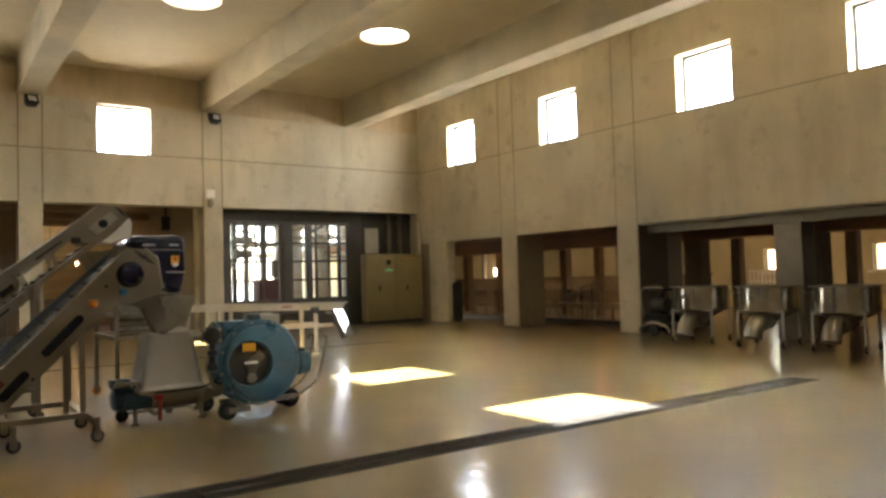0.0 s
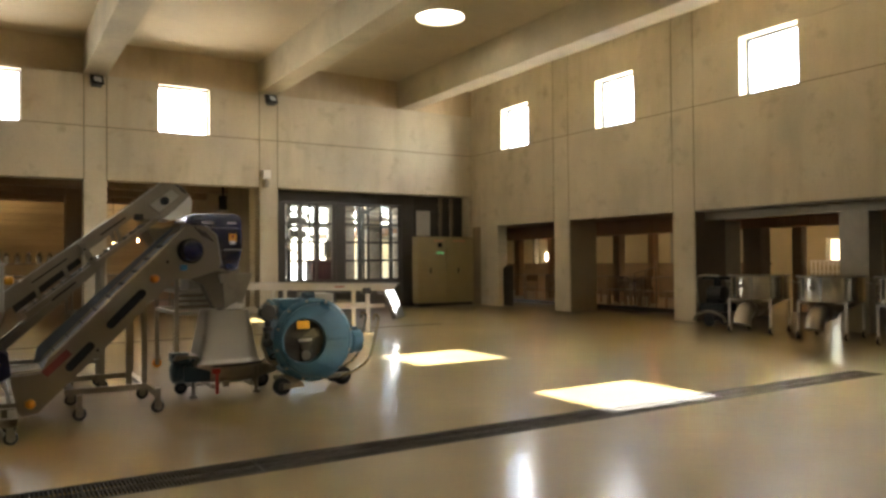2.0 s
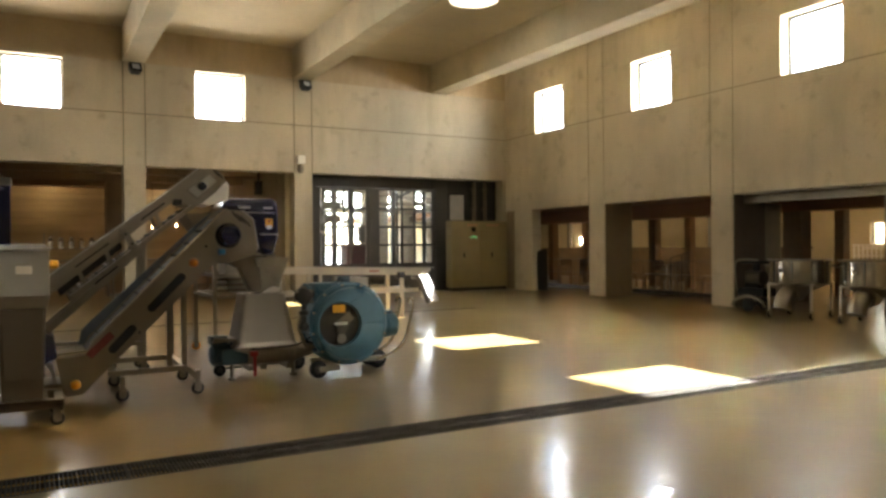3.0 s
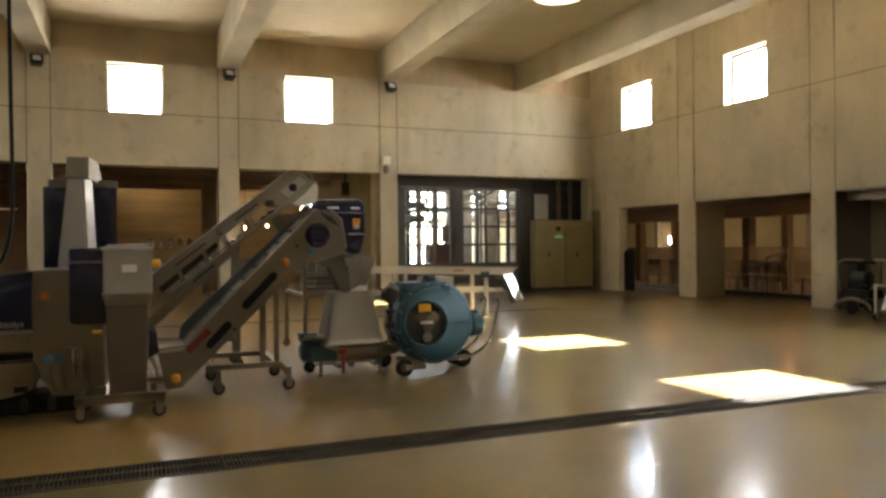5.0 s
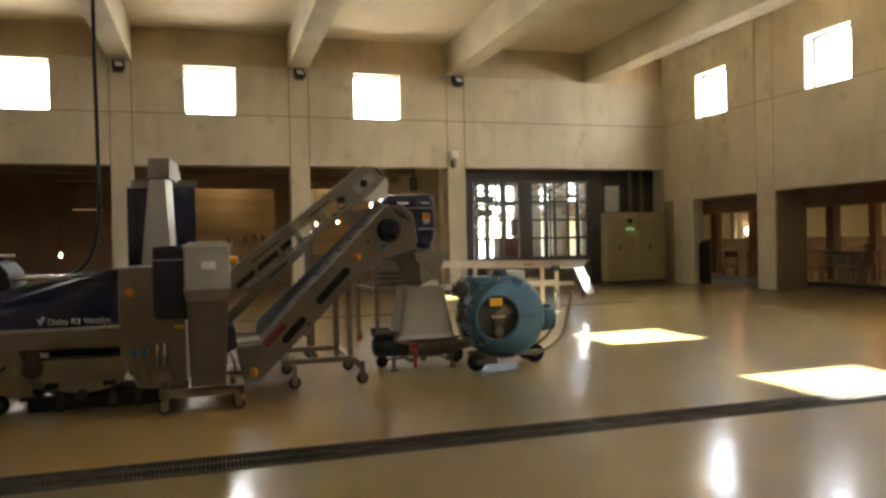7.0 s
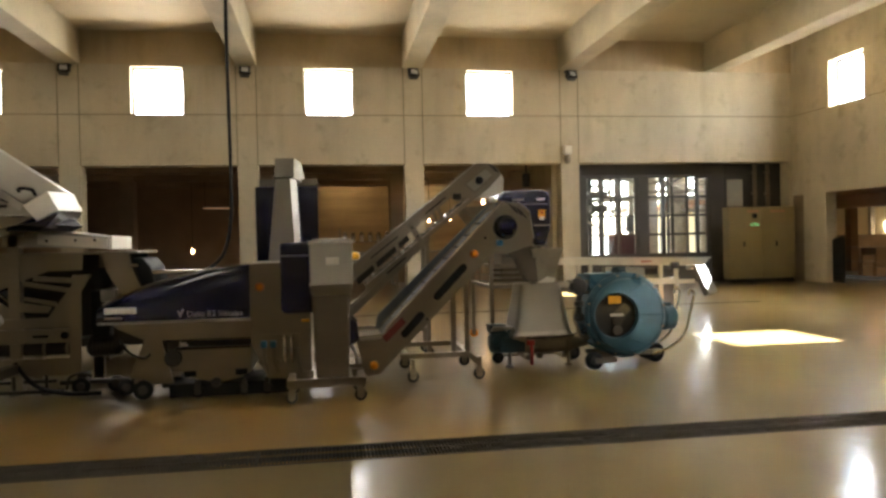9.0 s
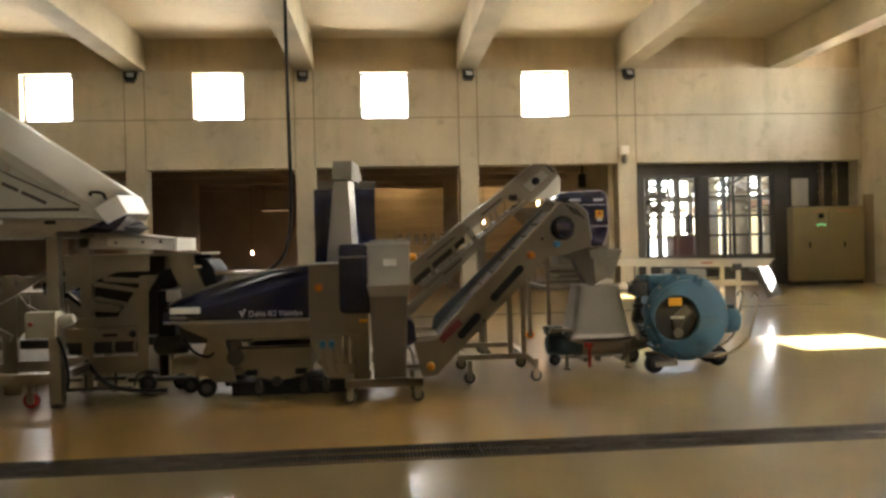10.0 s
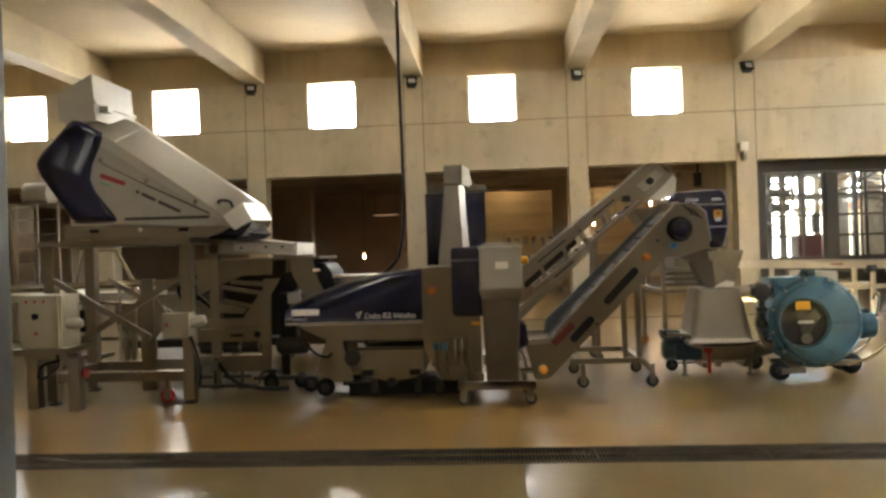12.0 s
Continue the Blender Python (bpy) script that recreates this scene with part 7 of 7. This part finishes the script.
    part("outlet_lip", Shape().box(-1.975, -1.9, y0 - 0.03, y0 - 0.01, 1.16, 1.19, 0.004), BRIGHT, t, smooth=None)
    # another dark sheet added to deepen the gap behind the outlet plates
    part("outlet_back", Shape().box(-2.2, -1.97, y1 - 0.1, y1 - 0.08, 0.92, 1.28), DARK, t, smooth=None)
    part("vibrator", Shape().lathe((-2.24, y0 + 0.02, 1.06), (0, 1, 0), [(0, 0.07), (0.02, 0.1), (0.2, 0.1), (0.22, 0.07)], 24), BLACK, t, "black vibrating motor")
    part("vibrator_box", Shape().box(-2.34, -2.18, y0 + 0.03, y0 + 0.2, 0.5, 0.95, 0.02), BLACK, t)
    part("bracket", Shape().box(-2.25, -2.12, y0 - 0.01, y0 + 0.03, 0.84, 0.95, 0.02), GREYPAINT, t)
    part("motor", Shape().lathe((-2.4, y0 + 0.12, 0.42), (1, 0, 0), [(0, 0.07), (0.03, 0.1), (0.3, 0.1), (0.33, 0.07)], 22), DARK, t)
    for k in range(6):
        part("fin", Shape().lathe((-2.35 + 0.035 * k, y0 + 0.12, 0.42), (1, 0, 0), [(0, 0.108), (0.01, 0.108)], 22), DARK, t)
    for x in (-3.05, -2.47):
        part("leg", Shape().box(x - 0.04, x + 0.04, y1 - 0.08, y1 - 0.02, 0.0, 1.285), STEEL, t, smooth=None)
    for x in (-3.02, -2.74):
        part("foot", Shape().cyl((x, y0 + 0.0, 0.0), (x, y0 + 0.0, 0.18), 0.014, seg=10).cyl((x, y0, 0.0), (x, y0, 0.012), 0.045, seg=14), DARK, t)
    part("base_rail", Shape().box(-3.19, -2.66, y0 + 0.02, y0 + 0.06, 0.10, 0.13, 0.004).box(-3.19, -2.55, y0 - 0.12, y0 - 0.08, 0.03, 0.06, 0.004), DARK, t, smooth=None)
    wheel(t, -2.4, y0 - 0.12, 0.08, 0.04)
    wheel(t, -2.12, y0 - 0.02, 0.075, 0.04)
    part("axle", Shape().box(-2.6, -1.95, y0 - 0.08, y0 - 0.03, 0.09, 0.13, 0.004).box(-2.44, -2.36, y0 - 0.1, y0 + 0.05, 0.1, 0.2), DARK, t, smooth=None)
    part("mudguard", Shape().tube([(-2.52, y0 - 0.13, 0.06), (-2.5, y0 - 0.13, 0.16), (-2.4, y0 - 0.13, 0.2), (-2.3, y0 - 0.13, 0.17)], 0.012, 8), DARK, t)
    part("hose", Shape().tube([(-3.0, y0 - 0.03, 0.3), (-2.8, y0 - 0.1, 0.1), (-2.5, y0 - 0.22, 0.04), (-2.2, y0 - 0.22, 0.03)], 0.02, 8), BLACK, t)
    part("blue_motor", Shape().lathe((-3.34, y0 + 0.3, 1.0), (1, 0, 0.4), [(-0.15, 0.09), (-0.12, 0.13), (0.12, 0.13), (0.15, 0.09)], 24), NAVY, t)
    part("motor_bracket", Shape().box(-3.4, -3.16, y0 + 0.2, y0 + 0.4, 0.82, 0.88).box(-3.42, -3.36, y0 + 0.2, y0 + 0.4, 0.0, 0.88), DULL, t, smooth=None)


def back_line():
    """A low trough conveyor and a pump with a pale drum behind the stand."""
    t = thing("trough_conveyor", (-4.0, 9.7, 0), "low stainless trough conveyor behind the raised destemmer", "conveyor")
    part("trough", Shape().prism([(-5.1, 0.4), (-5.15, 0.86), (-1.6, 0.80), (-1.6, 0.42)], 9.5, 10.1, 0.01), DULL, t, smooth=None)
    part("trough_lip", Shape().bar((-5.2, 9.49, 0.86), (-1.6, 9.49, 0.81), 0.05, 0.04), STEEL, t, smooth=None)
    for k in range(8):
        part("rib", Shape().box(-4.95 + 0.45 * k, -4.9 + 0.45 * k, 9.47, 9.5, 0.4, 0.82), STEEL, t, smooth=None)
    for x in (-5.0, -3.9, -2.8, -1.75):
        for y in (9.55, 10.05):
            part("leg", Shape().box(x - 0.03, x + 0.03, y - 0.03, y + 0.03, 0.0, 0.42), STEEL, t, smooth=None)
    part("low_tray", Shape().box(-5.0, -1.75, 9.6, 10.0, 0.16, 0.26, 0.01), DARK, t, smooth=None)
    p = thing("drum_pump", (-5.5, 9.25, 0), "pale rounded pump drum with a dark mouth on steel legs", "pump")
    part("drum", Shape().lathe((-5.75, 9.25, 0.78), (1, 0, 0), [(0, 0.1), (0.04, 0.19), (0.32, 0.19), (0.36, 0.13)], 28), WHITE, p)
    part("mouth", Shape().box(-5.6, -5.32, 9.08, 9.4, 0.44, 0.72, 0.03), BLACK, p)
    part("gearbox", Shape().box(-5.36, -5.2, 9.12, 9.4, 0.6, 0.9, 0.02), GREYPAINT, p)
    for x in (-5.65, -5.25):
        part("leg", Shape().box(x - 0.03, x + 0.03, 9.2, 9.3, 0, 0.62), DULL, p, smooth=None)
    part("foot_plate", Shape().box(-5.75, -5.1, 9.1, 9.4, 0.1, 0.15), DULL, p, smooth=None)
    u = thing("support_frame", (-4.9, 9.0, 0), "bright slanting tube frame beside the trough", "frame")
    for a, b in (((-4.83, 9.0, 1.47), (-4.53, 9.0, 0.88)), ((-5.26, 9.0, 1.47), (-5.40, 9.0, 0.86))):
        part("strut", Shape().cyl(a, b, 0.022, seg=12), BRIGHT, u)
    part("cross_bar", Shape().cyl((-5.3, 9.0, 1.46), (-4.8, 9.0, 1.46), 0.02, seg=12), BRIGHT, u)
    for x in (-5.40, -4.53):
        part("post", Shape().cyl((x, 9.0, 0.0), (x, 9.0, 0.9), 0.022, seg=12), STEEL, u)
    part("lower_bar", Shape().cyl((-5.4, 9.0, 0.82), (-4.5, 9.0, 0.8), 0.02, seg=12), BRIGHT, u)


back_line()


def tank(x, y):
    t = thing("wheeled_tank", (x, y, 0), "round polished stainless must tank on a castor frame", "tank", "wheeled tanks")
    r = 0.515
    part("bowl", Shape().lathe((x, y, 0.62), (0, 0, 1), [(0.0, r - 0.01), (0.01, r), (0.41, r), (0.41, r - 0.015), (0.06, r - 0.02), (0.0, 0.2)], 56), BRIGHT, t)
    part("cone", Shape().lathe((x, y, 0.4), (0, 0, 1), [(0.0, 0.12), (0.05, 0.16), (0.21, r - 0.05), (0.22, r - 0.012)], 48), DULL, t, "dull steel cone under the bowl")
    part("rim", Shape().lathe((x, y, 1.03), (0, 0, 1), [(0, r - 0.02), (0, r + 0.025), (0.025, r + 0.025), (0.025, r - 0.02)], 48, loop=True), STEEL, t)
    legs = [(x + 0.54 * math.cos(radians(a)), y + 0.54 * math.sin(radians(a))) for a in (55, 145, 235, 325)]
    for k, (lx, ly) in enumerate(legs):
        nx, ny = legs[(k + 1) % 4]
        part("frame_rail", Shape().bar((lx, ly, 0.605), (nx, ny, 0.605), 0.03, 0.03, 0.004), SHEET, t)
        part("leg", Shape().box(lx - 0.018, lx + 0.018, ly - 0.018, ly + 0.018, 0.12, 0.62, 0.004), SHEET, t)
        castor(t, lx, ly, 0.055, 0.035, 0.14, BLACK)
    part("outlet", Shape().tube([(x - 0.02, y, 0.44), (x - 0.2, y - 0.02, 0.47), (x - 0.38, y - 0.03, 0.43), (x - 0.5, y - 0.03, 0.32), (x - 0.55, y - 0.03, 0.17)], 0.15, 24), STEEL, t)
    part("flange", Shape().lathe((x - 0.3, y - 0.025, 0.455), (-1, 0, -0.3), [(0, 0.14), (0, 0.19), (0.03, 0.19), (0.03, 0.14)], 32, loop=True), DULL, t)
    for a in (-54, 126):
        hx, hy, tx, ty = math.cos(radians(a)), math.sin(radians(a)), -math.sin(radians(a)), math.cos(radians(a))
        part("side_handle", Shape().tube([(x + hx * r + tx * b, y + hy * r + ty * b, z) if k in (0, 3) else (x + hx * (r + 0.06) + tx * b, y + hy * (r + 0.06) + ty * b, z) for k, (b, z) in enumerate(((0.09, 0.93), (0.08, 0.94), (-0.08, 0.94), (-0.09, 0.93)))], 0.012, 8), STEEL, t)
    part("plate", Shape().box(x - r - 0.012, x - r + 0.004, y - 0.04, y + 0.05, 0.82, 0.89), DULL, t)
    return t


tk = tank(12.15, 8.70)
for y in (7.33, 6.0, 4.68):
    copy_thing(tk, Matrix.Translation((12.15, y, 0)))


def pump_cart():
    t = thing("pump_cart", (12.6, 9.98, 0), "small dark pump on a cart with arched mudguard", "pump")
    x, y = 12.6, 9.98
    part("motor", Shape().lathe((x, y - 0.2, 0.66), (0, 1, 0), [(0, 0.08), (0.03, 0.145), (0.36, 0.145), (0.39, 0.1)], 24), DARK, t)
    part("base", Shape().box(x - 0.2, x + 0.2, y - 0.3, y + 0.3, 0.3, 0.46, 0.02).box(x - 0.1, x + 0.1, y - 0.1, y + 0.2, 0.44, 0.56), BLACK, t)
    part("handle", Shape().tube([(x - 0.2, y + 0.3, 0.4), (x - 0.2, y + 0.35, 0.9), (x - 0.2, y + 0.2, 1.02), (x - 0.2, y - 0.2, 1.02)], 0.016, 8), STEEL, t)
    part("cover", Shape().box(x - 0.24, x + 0.2, y - 0.25, y + 0.2, 0.94, 1.0, 0.02).box(x - 0.05, x + 0.05, y - 0.05, y + 0.05, 0.8, 0.95), BLACK, t)
    part("mudguard", Shape().tube([(x - 0.25, y + 0.38, 0.1), (x - 0.25, y + 0.3, 0.22), (x - 0.25, y, 0.3), (x - 0.25, y - 0.3, 0.22), (x - 0.25, y - 0.38, 0.1)], 0.03, 10), DULL, t, "dull arched mudguard")
    k = part("wheel", Shape().lathe((x - 0.28, y, 0.13), (1, 0, 0), [(0, 0.1), (0.01, 0.13), (0.05, 0.13), (0.06, 0.1)], 24), BLACK, t)
    k = part("wheel", Shape().lathe((x + 0.2, y, 0.13), (1, 0, 0), [(0, 0.1), (0.01, 0.13), (0.05, 0.13), (0.06, 0.1)], 24), BLACK, t)
    part("axle", Shape().cyl((x - 0.26, y, 0.13), (x + 0.22, y, 0.13), 0.02, seg=10).box(x - 0.03, x + 0.03, y - 0.03, y + 0.03, 0.13, 0.32), BLACK, t)


pump_cart()


# ---- at the far end of the line ----
def ladder_rack(x, y):
    t = thing("ladder_frame", (x, y, 0), "grey tubular frame with rungs standing behind the machines", "rack")
    for a in (0, 0.36, 0.72):
        part("post", Shape().cyl((x + a, y, 0), (x + a, y, 2.32), 0.02, seg=10), DULL, t)
    for k in range(9):
        part("rung", Shape().cyl((x, y, 0.3 + 0.25 * k), (x + 0.72, y, 0.3 + 0.25 * k), 0.014, seg=8), DULL, t)


ladder_rack(-8.1, 12.0)
t = thing("steel_pump_stand", (-7.9, 12.6, 0), "grey steel pump and motor on a tall stand", "machine")
part("frame", Shape().box(-8.5, -7.4, 12.4, 12.46, 2.3, 2.36).box(-8.5, -8.44, 12.4, 13.0, 0, 2.36).box(-7.46, -7.4, 12.4, 13.0, 0, 2.36).box(-8.5, -7.4, 12.94, 13.0, 2.3, 2.36), STEEL, t, smooth=None)
part("motor", Shape().lathe((-8.4, 12.7, 2.55), (1, 0, 0), [(0, 0.1), (0.05, 0.19), (0.5, 0.19), (0.55, 0.1)], 22), GREYPAINT, t)
part("bracket", Shape().box(-8.3, -7.9, 12.55, 12.85, 2.34, 2.42), STEEL, t, smooth=None)
s = Shape().tube([(-9.0, 9.0, 1.0), (-6.0, 9.0, 1.02), (-4.4, 9.0, 1.04)], 0.045)
for x in (-8.5, -6.6, -4.8):
    s.cyl((x, 9.0, 0), (x, 9.0, 1.0), 0.025, seg=10)
solo("wash_pipe", s, BRIGHT, "bright stainless transfer pipe on short stands", "pipe")
t = thing("belt_table", (-6.5, 9.6, 0), "pale low belt table with steel legs behind the stand", "table")
part("top", Shape().box(-8.6, -4.6, 9.3, 9.9, 0.82, 0.92, 0.01), GREYPAINT, t, smooth=None)
for x in (-8.4, -6.5, -4.8):
    for y in (9.35, 9.85):
        part("leg", Shape().box(x - 0.03, x + 0.03, y - 0.03, y + 0.03, 0, 0.83), STEEL, t, smooth=None)
part("lower_rail", Shape().box(-8.4, -4.8, 9.33, 9.37, 0.3, 0.35), STEEL, t, smooth=None)

raised_destemmer()
control_box()
vibrating_table()
